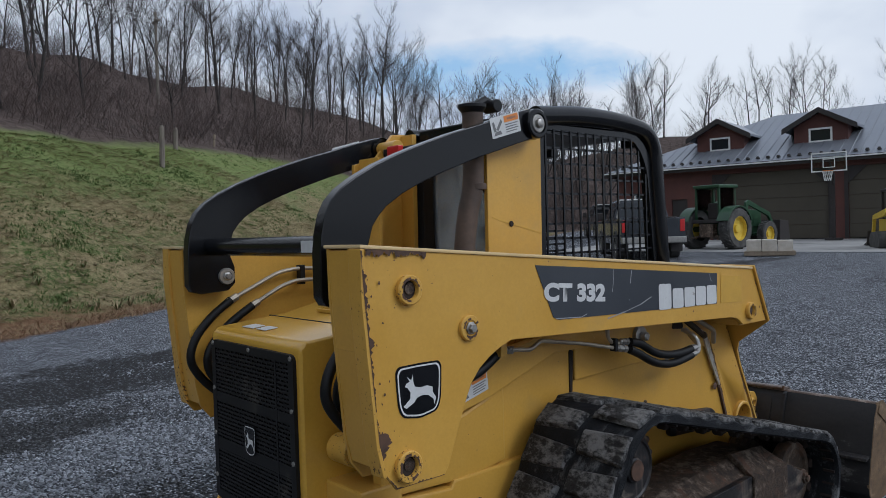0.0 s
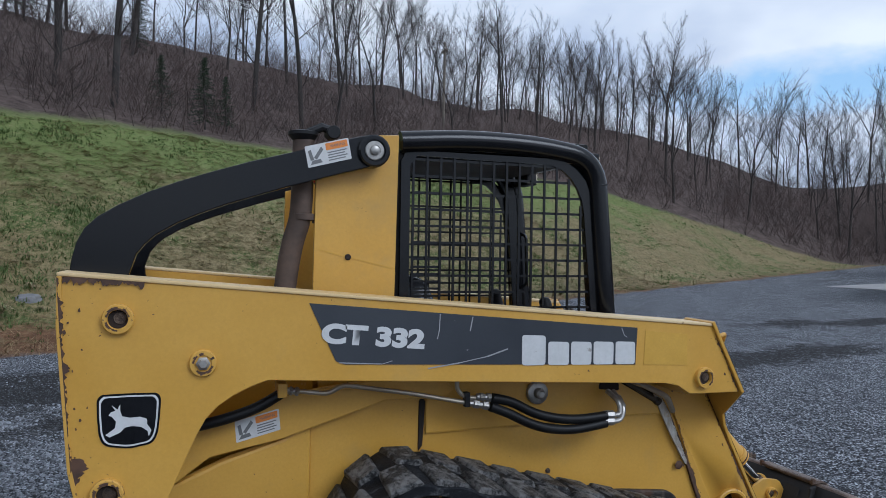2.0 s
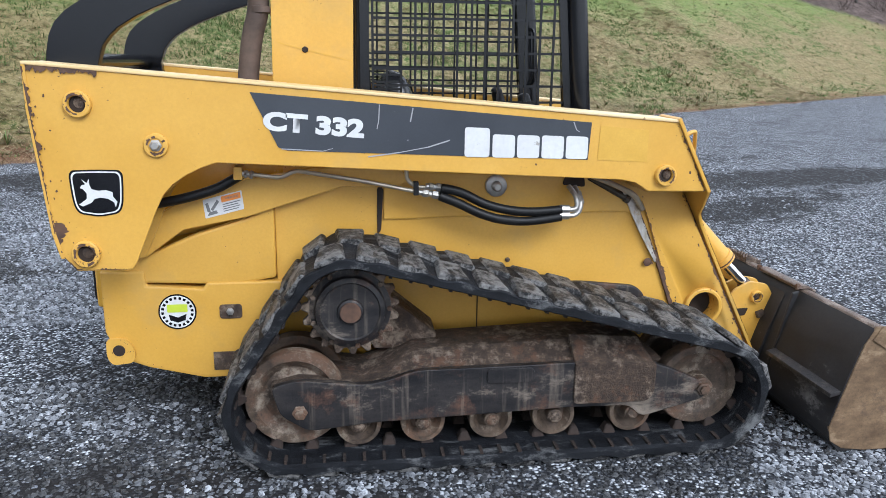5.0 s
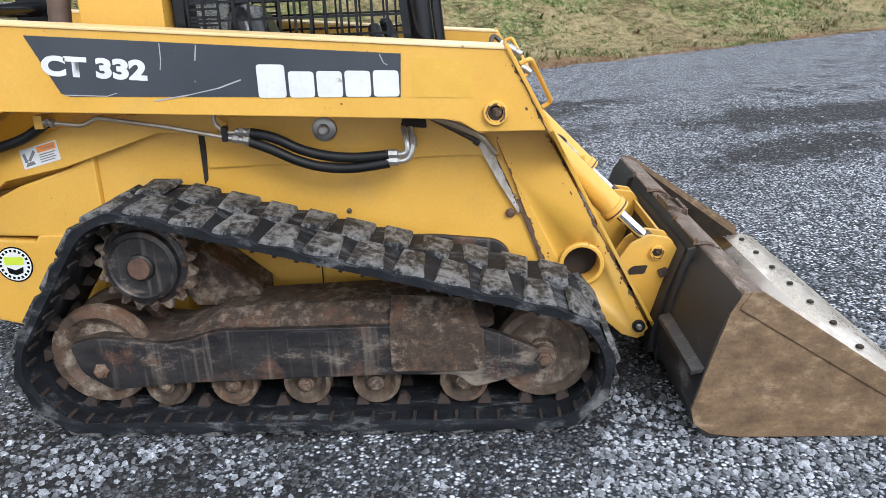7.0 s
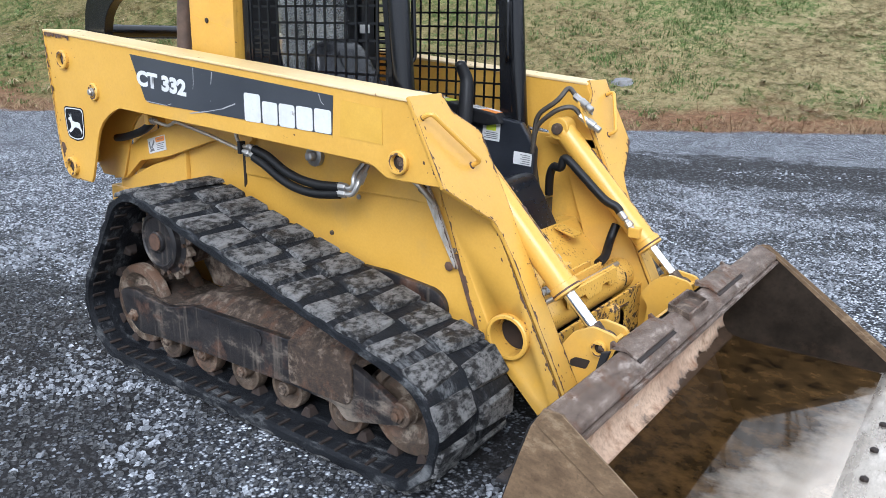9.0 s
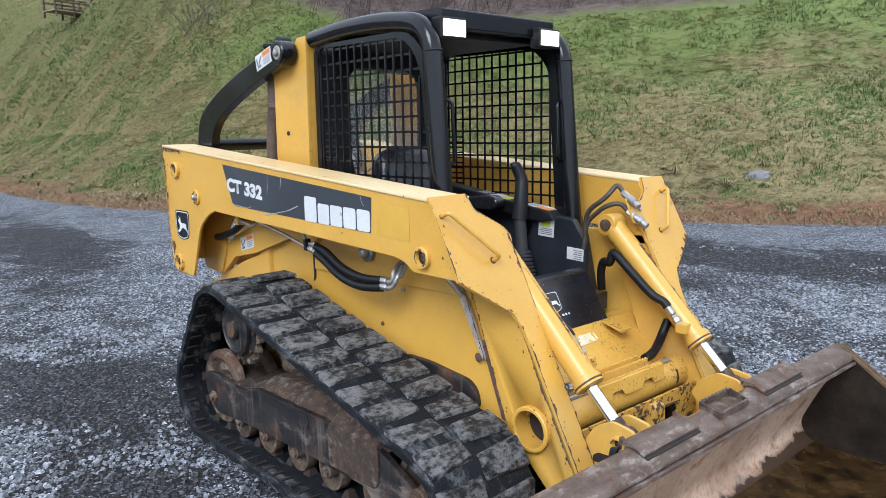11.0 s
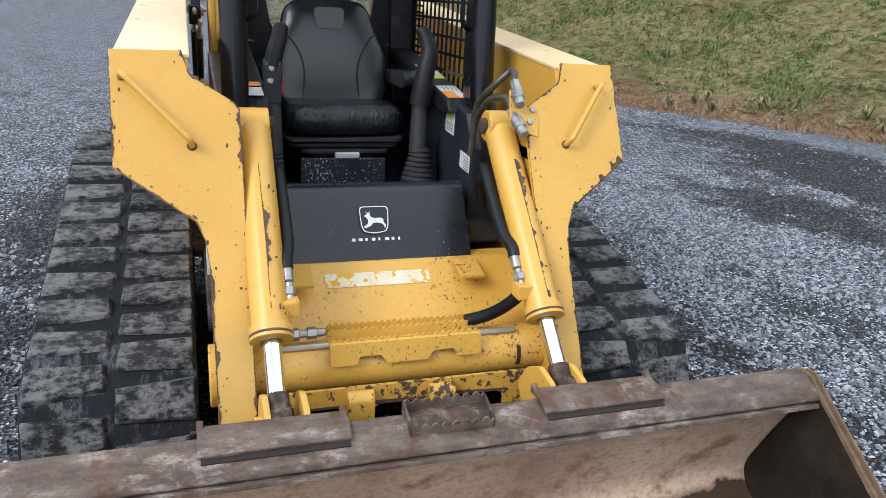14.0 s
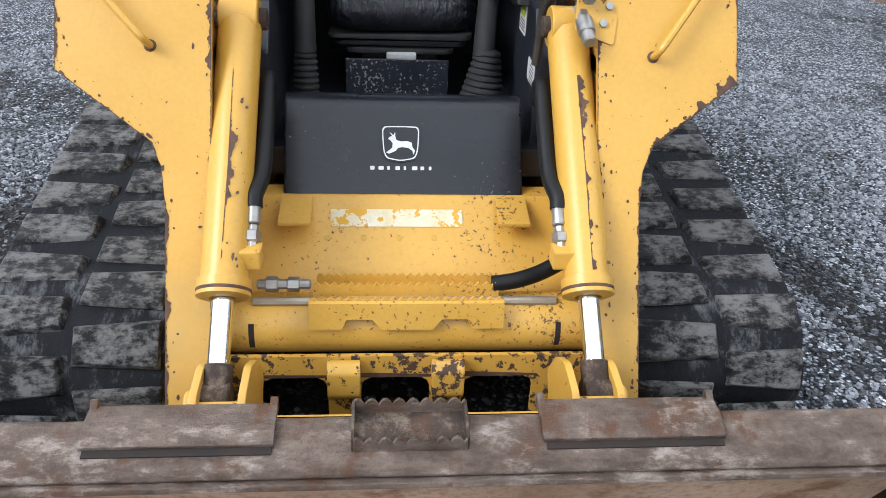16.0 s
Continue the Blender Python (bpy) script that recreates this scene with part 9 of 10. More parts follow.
def build_tractor():
    t = thing("tractor", (0, 0, 0), "old green farm tractor with yellow rims and front loader", "tractor")
    for s in (-1, 1):
        tyre_wheel(t, 0, s * 0.88, 0.76, 0.46, s, True, RIM_YELLOW, "rear_wheel")
        tyre_wheel(t, 2.25, s * 0.80, 0.50, 0.30, s, True, RIM_YELLOW, "front_wheel")
        bm = B()
        prof = [(0.84 * math.cos(radians(a)), 0.78 + 0.84 * math.sin(radians(a))) for a in range(20, 161, 14)]
        prof += [(0.79 * math.cos(radians(a)), 0.78 + 0.79 * math.sin(radians(a))) for a in range(160, 19, -14)]
        prism(bm, prof, s * 0.62, s * 1.10, 0.01)
        sub("fender", bm, GREEN, t)
        bm = B()
        prism(bm, [(0.9, 1.25), (1.0, 1.75), (1.15, 1.85), (2.6, 1.35), (3.0, 0.7), (2.9, 0.68), (2.5, 1.22), (1.15, 1.66), (1.05, 1.25)], s * 0.62, s * 0.72, 0.01)
        sub("loader_arm", bm, GREEN, t, "green loader arm")
    bm = B()
    box(bm, -0.25, 0.75, -0.32, 0.32, 0.5, 1.05, 0.05)
    box(bm, 0.6, 2.6, -0.22, 0.22, 0.45, 0.85, 0.04)
    cyl(bm, (0, -0.9, 0.76), (0, 0.9, 0.76), 0.11)
    cyl(bm, (2.25, -0.8, 0.5), (2.25, 0.8, 0.5), 0.07)
    sub("chassis", bm, GREEN, t)
    bm = B()
    prism(bm, round_poly([(0.75, 0.85), (0.75, 1.55), (2.5, 1.45), (2.65, 1.35), (2.65, 0.8)], 0.06), -0.30, 0.30, 0.03)
    sub("hood", bm, GREEN, t, "green hood")
    for x, y in ((-0.42, -0.50), (-0.42, 0.50), (0.62, -0.46), (0.62, 0.46)):
        bm = B()
        box(bm, x - 0.04, x + 0.04, y - 0.035, y + 0.035, 1.05, 2.36, 0.006)
        sub("cab_post", bm, GREEN, t)
    bm = B()
    box(bm, -0.52, 0.72, -0.58, 0.58, 2.31, 2.44, 0.05, 3)
    sub("cab_roof", bm, GREEN, t, "green cab roof")
    for y in (-0.50, 0.50):
        bm = B()
        box(bm, -0.38, 0.58, y - 0.008, y + 0.008, 1.5, 2.32)
        sub("cab_window", bm, GLASS, t)
    bm = B()
    box(bm, -0.56, 0.7, -0.6, 0.6, 0.98, 1.12, 0.02)
    box(bm, -0.1, 0.3, -0.22, 0.22, 1.12, 1.75, 0.05)
    sub("cab_floor", bm, TRIM, t)
    bm = B()
    box(bm, -0.55, -0.25, -0.30, 0.30, 0.45, 0.95, 0.03)
    for y in (-0.38, 0.38):
        tube(bm, [(-0.3, y, 0.5), (-0.85, y * 1.1, 0.42)], 0.035, 8)
    sub("rear_hitch", bm, STEEL, t)
    bm = B()
    prism(bm, [(2.85, 1.05), (3.45, 1.0), (3.55, 0.12), (2.85, 0.08), (2.80, 0.4)], -1.0, 1.0, 0.02)
    sub("loader_bucket", bm, TRIM, t, "black loader bucket")
    x, y, z = on_land(61.3, 30.6)
    at_pose(t, x, y, z + 0.02, 96)


def build_truck():
    t = thing("pickup_truck", (0, 0, 0), "dark blue-grey crew-cab pickup truck, parked", "pickup truck")
    bm = B()
    body = [(-2.95, 0.62), (-2.98, 1.31), (-1.05, 1.35), (-1.05, 1.33), (1.15, 1.33), (2.75, 1.28), (2.95, 1.12), (2.98, 0.50), (-2.95, 0.50)]
    prism(bm, body, -0.99, 0.99, 0.05, 3)
    sub("body", bm, TRUCK, t)
    bm = B()
    a = [(-1.0, -0.93, 1.30), (1.25, -0.93, 1.30), (1.25, 0.93, 1.30), (-1.0, 0.93, 1.30)]
    b = [(-0.93, -0.76, 1.98), (0.45, -0.76, 1.98), (0.45, 0.76, 1.98), (-0.93, 0.76, 1.98)]
    loft(bm, a, b, 0.07, True, 3)
    sub("cab", bm, TRUCK, t)
    bm = B()
    loop = [(-0.992, -0.78, 1.39), (-0.992, 0.78, 1.39), (-0.948, 0.68, 1.88), (-0.948, -0.68, 1.88)]
    flat(bm, [Vector(p) for p in loop], (-0.012, 0, 0))
    sub("rear_window", bm, DARK_GLASS, t)
    # pale strips paint the sky's reflection on the glossy window pillars
    for s in (-1, 1):
        bm = B()
        tube(bm, [(-1.000, s * 0.83, 1.36), (-0.955, s * 0.73, 1.94)], 0.022, 8)
        sub("rear_pillar", bm, ZINC, t, "pale strip painting the sky's glint on the pillar")
    for s in (-1, 1):
        for x0, x1 in ((-0.78, 0.0), (0.08, 0.85)):
            bm = B()
            k = 0.17
            loop = [(x0, s * 0.925, 1.40), (x1, s * 0.925, 1.40), (x1 - (0.28 if x1 > 0.5 else 0.02), s * 0.80, 1.88), (x0 + 0.03, s * 0.80, 1.88)]
            flat(bm, [Vector(p) for p in loop], (0, s * 0.012, 0.003))
            sub("side_window", bm, DARK_GLASS, t)
        for x in (-1.75, 1.95):
            tyre_wheel(t, x, s * 0.87, 0.43, 0.32, s, False, ZINC)
            bm = B()
            prof = [(x + 0.50 * math.cos(radians(q)), 0.44 + 0.50 * math.sin(radians(q))) for q in range(0, 181, 15)] + [(x + 0.44 * math.cos(radians(q)), 0.44 + 0.44 * math.sin(radians(q))) for q in range(180, -1, -15)]
            prism(bm, prof, s * 0.985, s * 1.02, 0.008)
            sub("wheel_arch", bm, TRIM, t)
        bm = B()
        box(bm, -3.0, -2.90, s * 0.90 - 0.075, s * 0.90 + 0.075, 0.88, 1.26, 0.02)
        sub("tail_lamp", bm, RED, t, "red tail lamp")
        bm = B()
        box(bm, -2.30, -2.27, s * 0.86 - 0.19, s * 0.86 + 0.19, 0.22, 0.60, 0.008)
        sub("mud_flap", bm, TRIM, t)
        bm = B()
        box(bm, 0.95, 1.08, s * 1.05 - 0.02, s * 1.05 + 0.20 * s, 1.30, 1.58, 0.03)
        sub("mirror", bm, TRIM, t)
    bm = B()
    loop = [(-2.992, y, z) for y, z in round_poly([(-0.76, 0.74), (0.76, 0.74), (0.76, 1.28), (-0.76, 1.28)], 0.04)]
    flat(bm, [Vector(p) for p in loop], (-0.012, 0, 0))
    sub("tailgate", bm, TRUCK, t)
    bm = B()
    loop = [(-3.006, y, z) for y, z in round_poly([(-0.16, 0.96), (0.16, 0.96), (0.16, 1.08), (-0.16, 1.08)], 0.058)]
    flat(bm, [Vector(p) for p in loop], (-0.008, 0, 0))
    sub("tailgate_badge", bm, ZINC, t)
    bm = B()
    box(bm, -3.10, -2.90, -1.00, 1.00, 0.52, 0.72, 0.03)
    sub("bumper", bm, ZINC, t, "chrome rear bumper")
    bm = B()
    box(bm, -2.996, -2.90, -0.74, 0.74, 1.315, 1.345, 0.01)
    sub("tailgate_rail", bm, TRIM, t)
    # white strip paints the highlight along the roof edge
    bm = B()
    box(bm, -0.965, -0.86, -0.72, 0.72, 1.955, 1.995, 0.01)
    sub("roof_highlight", bm, WHITE_PAINT, t)
    bm = B()
    box(bm, -3.115, -3.10, -0.16, 0.16, 0.56, 0.68, 0.004)
    sub("number_plate", bm, WHITE_PAINT, t)
    bm = B()
    box(bm, -3.2, -2.9, -0.05, 0.05, 0.40, 0.48, 0.01)
    sub("tow_hitch", bm, TRIM, t)
    x, y, z = on_land(55.85, 27.4)
    at_pose(t, x, y, z - 0.02, 46)
    x, y, z = on_land(53.7, 45.4)
    copy_thing(t, pose(x, y, z - 0.02, 0, 0, 90 - 44))


def build_pallet():
    x, y, z = on_land(64.9, 26.3)
    p = thing("pallet", (0, 0, 0), "weathered wooden pallet on the apron", "pallet")
    for k in range(6):
        bm = B()
        box(bm, -0.75, 0.75, -0.55 + 0.19 * k, -0.42 + 0.19 * k, 0.10, 0.125, 0.003)
        sub("slat", bm, WOOD, p)
    for yy in (-0.5, 0, 0.5):
        bm = B()
        box(bm, -0.75, 0.75, yy - 0.05, yy + 0.05, 0.0, 0.10, 0.003)
        sub("bearer", bm, WOOD, p)
    at_pose(p, x, y, z + 0.02, 155)
    c = thing("wrapped_cartons", (0, 0, 0), "stack of pale cartons wrapped in film on a pallet", "cartons")
    for k in range(3):
        bm = B()
        box(bm, -0.68 + 0.46 * k, -0.24 + 0.46 * k, -0.45, 0.45, 0.126, 0.50 - 0.03 * (k == 2), 0.02)
        sub("carton", bm, WRAP, c)
    at_pose(c, x, y, z + 0.02, 155)


def build_hoop():
    q = E0 + EDIR * 11.40 - DDIR * 1.3
    z = land(q.x, q.y)
    h = thing("basketball_hoop", (0, 0, 0), "basketball hoop on a dark post beside the barn doors", "basketball hoop")
    bm = B()
    box(bm, -0.075, 0.075, -0.075, 0.075, 0, 3.0, 0.01)
    box(bm, -0.35, 0.35, -0.35, 0.35, 0, 0.12, 0.02)
    sub("post", bm, TRIM, h)
    bm = B()
    tube(bm, [(0, 0, 2.5), (0.85, 0, 3.1)], 0.05, 8)
    tube(bm, [(0, 0, 2.95), (0.85, 0, 3.5)], 0.05, 8)
    sub("bracket", bm, TRIM, h)
    bm = B()
    box(bm, 0.90, 0.915, -0.77, 0.77, 3.05, 3.85)
    bd = sub("backboard", bm, GLASS, h, "clear backboard with white edges")
    bd.visible_shadow = False
    for y0, y1, z0, z1 in ((-0.79, 0.79, 3.03, 3.08), (-0.79, 0.79, 3.82, 3.87), (-0.79, -0.74, 3.08, 3.82), (0.74, 0.79, 3.08, 3.82), (-0.27, 0.27, 3.20, 3.235), (-0.27, 0.27, 3.56, 3.595), (-0.27, -0.235, 3.235, 3.56), (0.235, 0.27, 3.235, 3.56)):
        bm = B()
        box(bm, 0.885, 0.93, y0, y1, z0, z1)
        sub("backboard_frame", bm, WHITE_PAINT, h)
    bm = B()
    tube(bm, [(1.20 + 0.23 * math.cos(a), 0.23 * math.sin(a), 3.05) for a in [2 * math.pi * k / 20 for k in range(21)]], 0.012, 6)
    sub("rim", bm, ORANGE, h)
    bm = B()
    for k in range(12):
        a, b = 2 * math.pi * k / 12, 2 * math.pi * (k + 1) / 12
        for q0, q1 in ((a, b), (b, a)):
            tube(bm, [(1.20 + 0.23 * math.cos(q0), 0.23 * math.sin(q0), 3.05), (1.20 + 0.15 * math.cos(q1), 0.15 * math.sin(q1), 2.62)], 0.008, 3)
    sub("net", bm, WHITE_PAINT, h)
    at_pose(h, q.x, q.y, z, 180 + 80)
    h.scale = (0.86, 0.86, 0.96)


def build_far_loader():
    x, y, z = on_land(72.9, 30.0)
    f = thing("skid_steer_loader", (0, 0, 0), "small yellow and black skid steer loader parked by the barn", "skid steer")
    for s in (-1, 1):
        bm = B()
        prism(bm, round_poly([(-0.75, 0.35), (-0.55, 0.02), (0.75, 0.02), (0.9, 0.3), (0.6, 0.55), (-0.6, 0.6)], 0.12), s * 0.55, s * 0.85, 0.02)
        sub("track", bm, TYRE, f)
        bm = B()
        prism(bm, [(-1.0, 1.2), (-0.95, 1.35), (0.9, 1.15), (1.15, 0.5), (1.05, 0.4), (0.8, 1.0), (-0.7, 1.1)], s * 0.62, s * 0.72, 0.01)
        sub("lift_arm", bm, RIM_YELLOW, f)
    bm = B()
    box(bm, -0.95, 0.8, -0.55, 0.55, 0.35, 1.0, 0.05)
    sub("body", bm, RIM_YELLOW, f)
    bm = B()
    box(bm, -0.97, -0.955, -0.45, 0.45, 0.4, 1.15, 0.01)
    box(bm, -0.9, -0.3, -0.5, 0.5, 1.0, 1.25, 0.05)
    sub("engine_cover", bm, TRIM, f)
    bm = B()
    for xx, yy in ((-0.3, -0.45), (-0.3, 0.45), (0.6, -0.45), (0.6, 0.45)):
        box(bm, xx - 0.04, xx + 0.04, yy - 0.04, yy + 0.04, 1.0, 2.0, 0.01)
    box(bm, -0.4, 0.7, -0.52, 0.52, 1.95, 2.05, 0.03)
    sub("cab", bm, TRIM, f)
    bm = B()
    box(bm, -0.33, -0.32, -0.4, 0.4, 1.25, 1.95)
    sub("rear_window", bm, DARK_GLASS, f)
    bm = B()
    prism(bm, [(1.1, 0.6), (1.2, 0.1), (1.7, 0.05), (1.7, 0.1), (1.25, 0.2)], -0.85, 0.85, 0.01)
    sub("bucket", bm, TRIM, f)
    at_pose(f, x, y, z, 60)


build_tractor()
build_truck()
build_pallet()
build_hoop()
build_far_loader()


def build_posts():
    for x, y, h in ((11.28, 29.48, 1.65), (13.16, 32.75, 0.95)):
        p = thing("fence_post", (0, 0, 0), "weathered grey wooden fence post on the bank", "post", "fence posts")
        bm = B()
        lathe(bm, (0, 0, -0.2), (0.03, 0.02, 1), [(0.10, 0), (0.105, 0.5), (0.09, h + 0.1), (0.05, h + 0.2), (0, h + 0.2)], 9)
        sub("shaft", bm, POST_WOOD, p)
        p.location = (x, y, land(x, y))


build_posts()


def build_pole():
    """A pale utility pole on the wooded slope, its wire sagging away along the hill."""
    p = thing("utility_pole", (0, 0, 0), "thin pale utility pole on the wooded slope with one sagging wire", "utility pole")
    x, y = 18.1, 47.6
    p.location = (x, y, land(x, y))
    bm = B()
    cyl(bm, (0, 0, -0.3), (0.05, 0, 6.2), 0.11, 0.08, seg=10)
    sub("pole", bm, POST_WOOD, p)
    bm = B()
    box(bm, -0.04, 0.14, -0.5, 0.5, 5.55, 5.66, 0.01)
    sub("crossarm", bm, POST_WOOD, p)
    far = Vector((-30.0, -10.0, land(x - 30.0, y - 10.0) - land(x, y) + 6.5))
    for off in (-0.4, 0.4):
        bm = B()
        near = Vector((0.05, off, 5.7))
        tube(bm, [near.lerp(far + Vector((0, off, 0)), k / 16) - Vector((0, 0, 1.3 * math.sin(math.pi * k / 16))) for k in range(17)], 0.016, 4)
        sub("wire", bm, WHITE_PAINT, p)
    q = thing("marker_post", (0, 0, 0), "short pale wooden post where the grass meets the wood", "post")
    bm = B()
    lathe(bm, (0, 0, -0.2), (0.08, 0.02, 1), [(0.06, 0), (0.06, 0.75), (0.04, 0.8), (0, 0.8)], 10)
    sub("shaft", bm, WOOD, q)
    q.location = (16.7, 36.6, land(16.7, 36.6))


build_pole()


def build_rack():
    r = thing("hay_rack", (0, 0, 0), "rusty brown rack wagon standing on the grassy slope", "wagon")
    rng = random.Random(4)
    for x in (-1.6, -0.5, 0.6, 1.6):
        for y in (-0.6, 0.6):
            bm = B()
            box(bm, x - 0.05, x + 0.05, y - 0.05, y + 0.05, 0.0, 1.25, 0.01)
            sub("post", bm, STEEL, r)
    for y in (-0.6, 0.6):
        for z in (0.45, 0.85, 1.2):
            bm = B()
            box(bm, -1.7, 1.7, y - 0.03, y + 0.03, z - 0.05, z + 0.05, 0.008)
            sub("rail", bm, STEEL, r)
    bm = B()
    box(bm, -1.7, 1.7, -0.65, 0.65, 0.32, 0.38, 0.01)
    sub("deck", bm, WOOD, r)
    x, y = -43.2, 15.0
    r.location = (x, y, land(x, y))
    r.rotation_euler = (0, 0, radians(105))


build_rack()

# ---- loose gravel, grass ----
def stone_material(name, wet):
    m, nt, p = nodes_of(name)
    geo = nt.nodes.new("ShaderNodeNewGeometry")
    c = blend(nt, ramped(nt, geo.outputs["Random Per Island"], 0.25, 1.0), (0.060, 0.064, 0.073), (0.52, 0.545, 0.59))
    c = blend(nt, ramped(nt, noise_of(nt, 90, 4, 0.7), 0.35, 0.7), c, (0.16, 0.165, 0.175))
    if wet:
        c = blend(nt, 1.0, c, (0.20, 0.195, 0.19), "MULTIPLY")
    nt.links.new(c, p.inputs["Base Color"])
    p.inputs["Roughness"].default_value = 0.5 if wet else 0.85
    bump(nt, p, noise_of(nt, 220, 3, 0.6), 0.4, 0.002)
    return m


def build_stones():
    rng = np.random.RandomState(5)
    ring = np.array([(1, 0.1, -0.2), (0.1, 1, -0.3), (-1, 0.0, -0.2), (0.0, -1, -0.3), (0.62, 0.35, 0.7), (-0.2, 0.68, 0.8), (-0.62, -0.3, 0.7), (0.25, -0.62, 0.9)])
    tri = np.array([(0, 1, 5), (0, 5, 4), (1, 2, 6), (1, 6, 5), (2, 3, 7), (2, 7, 6), (3, 0, 4), (3, 4, 7), (4, 5, 6), (4, 6, 7)])
    vs, fs, soaked, n = [], [], [], 0
    tries = 0
    while n < 92000 and tries < 600000:
        tries += 1
        pick = rng.rand()
        if pick < 0.40:
            x, y = rng.uniform(-0.8, 6.6), rng.uniform(-0.6, 2.5)
        elif pick < 0.72:
            x, y = rng.uniform(-0.5, 4.7), 3.35 + 4.2 * rng.rand() ** 1.4
        else:
            x, y = rng.uniform(-4.5, 7.5), rng.uniform(-0.6, 9.5)
        if 1.9 < x < 4.0 and 1.55 < y < 3.55:
            continue
        d = 0.10 - 1.3 * dark_share(x, y) + 1.5 * noise.noise((x * 0.8, y * 0.8, 9)) + 1.5 * noise.noise((x * 2.6, y * 2.6, 4)) + 0.6 * noise.noise((x * 7, y * 7, 2))
        dull = d < rng.uniform(-0.70, 0.40)
        if dull and rng.rand() < 0.45:
            continue
        r = 0.0052 + 0.0110 * rng.rand() ** 2.0
        v = ring * r * rng.uniform(0.65, 1.3, (8, 3)) * np.array([1.25, 0.95, 0.72])
        a = rng.uniform(0, 6.28)
        c, s = math.cos(a), math.sin(a)
        q = np.stack((v[:, 0] * c - v[:, 1] * s + x, v[:, 0] * s + v[:, 1] * c + y, v[:, 2] + land(x, y) + r * 0.25), 1)
        vs.append(q)
        fs.append(tri + 8 * n)
        soaked += [1 if dull else 0] * 10
        n += 1
    me = bpy.data.meshes.new("gravel")
    me.from_pydata(np.concatenate(vs).tolist(), [], np.concatenate(fs).tolist())
    me.materials.append(stone_material("crushed_stone", False))
    me.materials.append(stone_material("wet_dark_stone", True))
    me.polygons.foreach_set("material_index", soaked)
    tagged(new("gravel", me), "loose blue-grey crushed stone scattered over the yard", "gravel", kind="stuff")


def grass_material(name, a, b):
    m, nt, p = nodes_of(name)
    geo = nt.nodes.new("ShaderNodeNewGeometry")
    c = blend(nt, geo.outputs["Random Per Island"], a, b)
    c = blend(nt, math_node(nt, "MULTIPLY", ramped(nt, noise_of(nt, 1.3, 6.0, 0.7), 0.42, 0.62), 0.45), c, [(q + r) * 0.25 for q, r in zip(a, b)])
    nt.links.new(c, p.inputs["Base Color"])
    p.inputs["Roughness"].default_value = 0.75
    p.inputs["Specular IOR Level"].default_value = 0.2
    return m


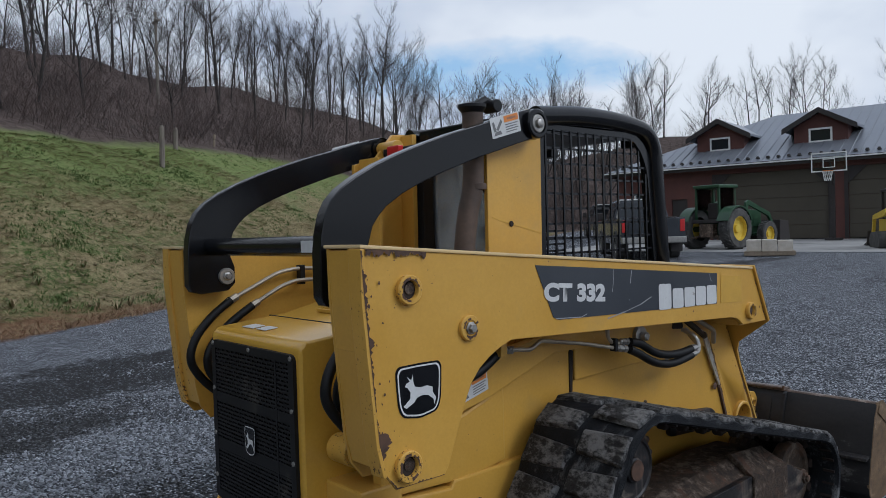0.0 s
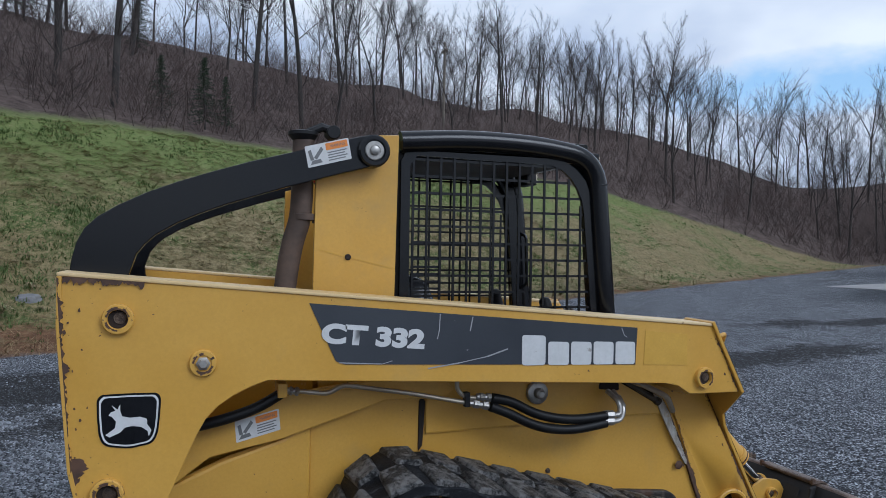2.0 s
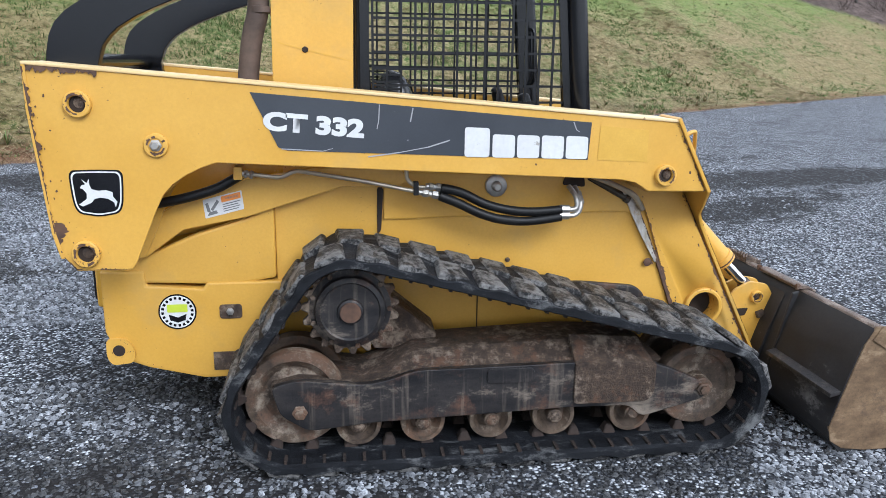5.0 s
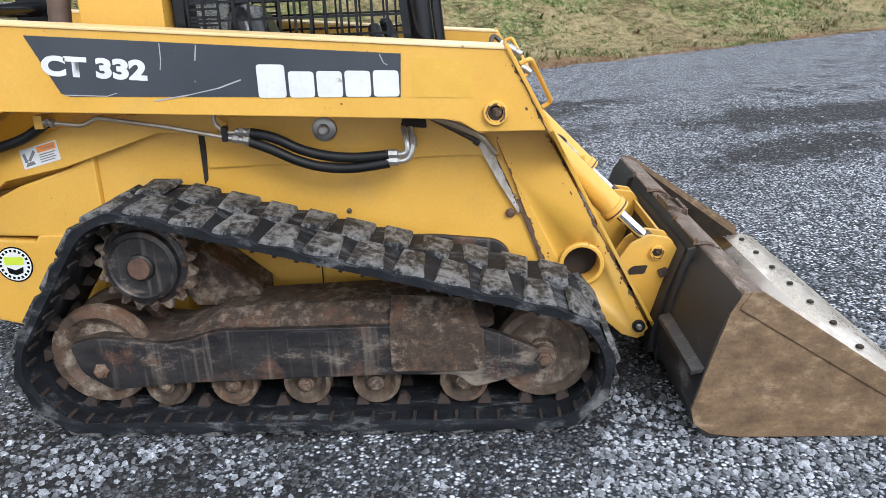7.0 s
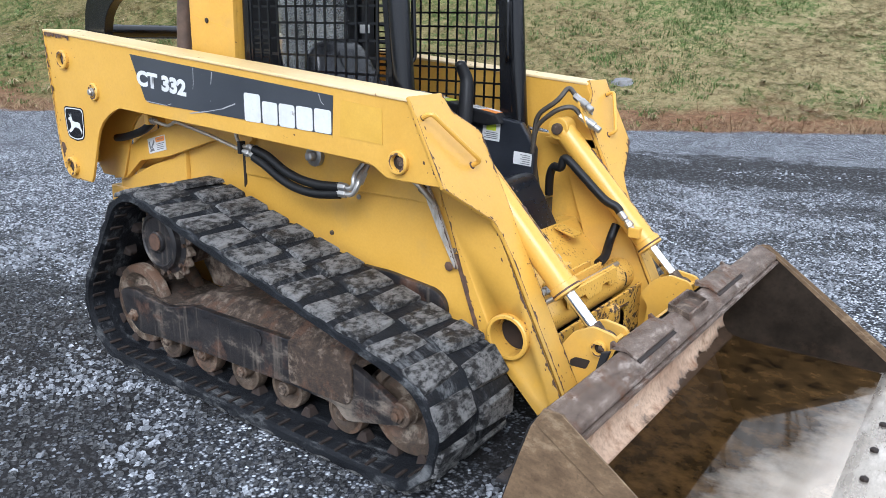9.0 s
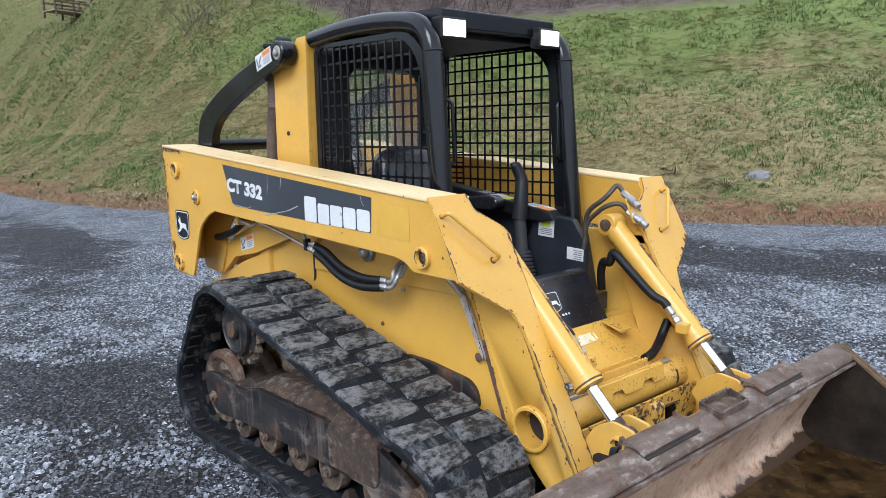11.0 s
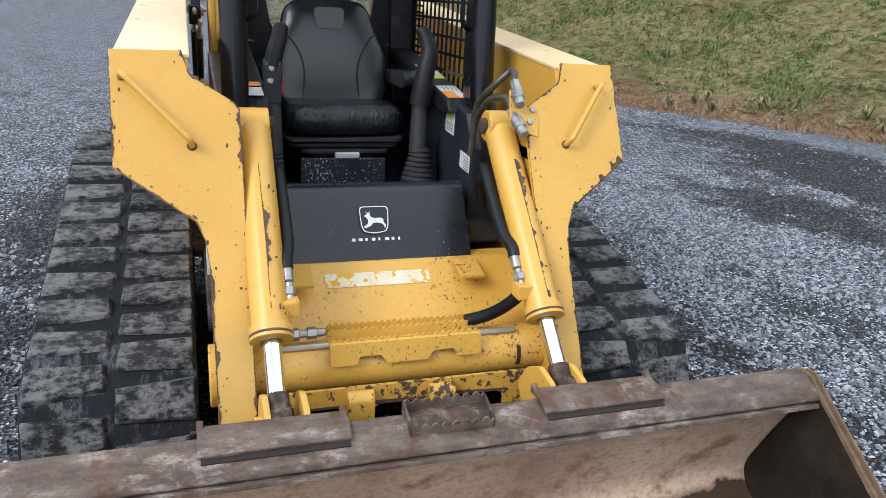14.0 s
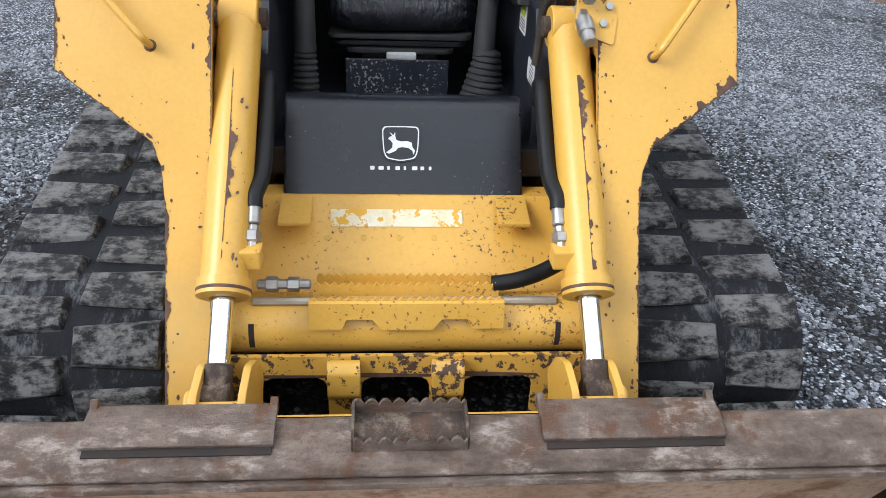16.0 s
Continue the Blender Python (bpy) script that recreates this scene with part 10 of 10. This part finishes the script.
def build_grass():
    """Green blades and matted straw in patches, the straw long and lying, and a few tussocks near the foot."""
    rng = random.Random(8)
    vs, fs, kind = [], [], []

    def blade(bx, by, z, a, w, lean, up, k):
        b = len(vs)
        vs.extend([(bx - w * math.sin(a), by + w * math.cos(a), z), (bx + w * math.sin(a), by - w * math.cos(a), z), (bx + lean * math.cos(a), by + lean * math.sin(a), z + up)])
        fs.append((b, b + 1, b + 2))
        kind.append(k)

    for n in range(88000):
        pick = rng.random()
        u = rng.uniform(-30, 22) if pick < 0.74 else rng.uniform(22, 60) if pick < 0.86 else rng.uniform(-62, -30)
        far = 1.0 if u > -30 else 1.7
        s = rng.uniform(0.05, 11.8)
        if s < 1.45 - min(max(u - 3, 0) * 0.2, 1.3) + 2.2 * noise.noise((u * 0.7, s * 0.5, 12)) and rng.random() < 0.93:
            continue
        if s > wood_edge(u):
            continue
        s += foot_bend(u)
        x, y = from_su(s, u)
        cl = noise.noise((x * 0.9, y * 0.9, 6))
        if cl < -0.25 and rng.random() < 0.5:
            continue
        z = land(x, y) - 0.01
        p = 1.1 * noise.noise((u * 0.30, s * 0.42, 3)) + 0.7 * noise.noise((u * 0.9, s * 1.3, 8)) + 0.45 * noise.noise((u * 3.2, s * 3.6, 1)) + (0.06 if u < 3 else -0.25)
        if rng.random() < 0.12 + max(0.0, -p) * 0.25 and u < 6 and noise.noise((x * 2.4, y * 2.4, 15)) > 0.05:
            k = 2
        else:
            k = 0 if p + rng.uniform(-0.30, 0.30) > 0 else 1
        h = (0.035 + 0.065 * rng.random()) * (1.0 + max(0, cl) * 1.6) * far
        for q in range(6):
            a = rng.uniform(0, 6.28)
            bx, by = x + rng.uniform(-0.07, 0.07) * far, y + rng.uniform(-0.07, 0.07) * far
            if k == 0:
                blade(bx, by, z, a, rng.uniform(0.006, 0.015) * far, rng.uniform(0.2, 1.1) * h, h * rng.uniform(0.5, 1.1), 0)
            else:
                ln = rng.uniform(0.07, 0.26) * far
                blade(bx, by, z + 0.02, a, rng.uniform(0.004, 0.010) * far, ln, rng.uniform(0.0, 0.32) * ln, k if rng.random() < 0.85 else 0)
    for n in range(90):
        u, s = rng.uniform(-24, 18), rng.uniform(0.5, 3.2)
        x, y = from_su(s + foot_bend(u), u)
        z = land(x, y) - 0.01
        size = rng.uniform(0.08, 0.24)
        for q in range(46):
            a = rng.uniform(0, 6.28)
            mid, tip = size * rng.uniform(0.25, 0.6), size * rng.uniform(0.7, 1.4)
            w, up = rng.uniform(0.004, 0.008), size * rng.uniform(0.5, 1.0)
            ca, sa = math.cos(a), math.sin(a)
            b = len(vs)
            vs.extend([(x - w * sa, y + w * ca, z), (x + w * sa, y - w * ca, z), (x + mid * ca + w * sa, y + mid * sa - w * ca, z + up), (x + mid * ca - w * sa, y + mid * sa + w * ca, z + up), (x + tip * ca, y + tip * sa, z + up * rng.uniform(0.2, 0.9))])
            fs.extend([(b, b + 1, b + 2, b + 3), (b + 3, b + 2, b + 4)])
            kind.extend([1 if q % 3 else 0] * 2)
    me = raw_mesh("grass", vs, fs, grass_material("green_winter_grass", (0.062, 0.102, 0.026), (0.150, 0.200, 0.068)))
    me.materials.append(grass_material("matted_straw", (0.225, 0.165, 0.088), (0.44, 0.35, 0.21)))
    me.materials.append(grass_material("dead_brown_grass", (0.075, 0.045, 0.025), (0.20, 0.132, 0.080)))
    me.polygons.foreach_set("material_index", kind)
    tagged(new("grass", me), "short winter grass in green and straw-coloured patches on the bank", "grass", kind="stuff")


ROCK = surface("grey_field_stone", (0.13, 0.13, 0.135), (0.23, 0.23, 0.235), 0.85, scale=5, fine=40, relief=0.4, depth=0.006, dust=((0.10, 0.085, 0.06), 0.52))


def build_rock():
    x, y = -1.1, 14.4
    r = thing("rock", (x, y, land(x, y)), "flat pale grey rock half sunk in the grass", "rock")
    bm = B()
    a = [(0.30 * math.cos(t) * (1 + 0.16 * math.sin(3 * t + 1)), 0.20 * math.sin(t) * (1 + 0.12 * math.cos(2 * t)), -0.10 + 0.04 * math.sin(t)) for t in [2 * math.pi * k / 14 for k in range(14)]]
    b = [(p[0] * 0.72 + 0.02, p[1] * 0.66, 0.045 + 0.20 * p[1] + 0.018 * math.sin(7 * k)) for k, p in enumerate(a)]
    loft(bm, a, b, 0.02)
    sub("slab", bm, ROCK, r)
    r.rotation_euler = (0, 0, 0.3)


def build_weeds():
    """Dead stems and fallen straw along the foot of the bank."""
    rng = random.Random(17)
    vs, fs = [], []
    for n in range(9000):
        u = rng.uniform(-20, 26)
        if u > 8 and rng.random() < 0.7:
            continue
        s = abs(rng.gauss(0, 0.95)) - 0.1 + foot_bend(u)
        x, y = from_su(s, u)
        z = land(x, y) - 0.01
        for k in range(4):
            a = rng.uniform(0, 6.28)
            ln = rng.uniform(0.06, 0.26)
            up = rng.uniform(0.05, 0.8) * ln
            w = rng.uniform(0.003, 0.007)
            bx, by = x + rng.uniform(-0.1, 0.1), y + rng.uniform(-0.1, 0.1)
            b = len(vs)
            vs += [(bx - w * math.sin(a), by + w * math.cos(a), z), (bx + w * math.sin(a), by - w * math.cos(a), z), (bx + ln * math.cos(a), by + ln * math.sin(a), z + up)]
            fs.append((b, b + 1, b + 2))
    m, nt, p = nodes_of("dead_stems")
    geo = nt.nodes.new("ShaderNodeNewGeometry")
    c = blend(nt, geo.outputs["Random Per Island"], (0.085, 0.038, 0.019), (0.36, 0.255, 0.135))
    nt.links.new(c, p.inputs["Base Color"])
    p.inputs["Roughness"].default_value = 0.85
    tagged(new("dead_weeds", raw_mesh("dead_weeds", vs, fs, m)), "dead brown weeds and straw along the foot of the bank", "weeds", kind="stuff")


build_stones()
build_grass()
build_rock()
build_weeds()
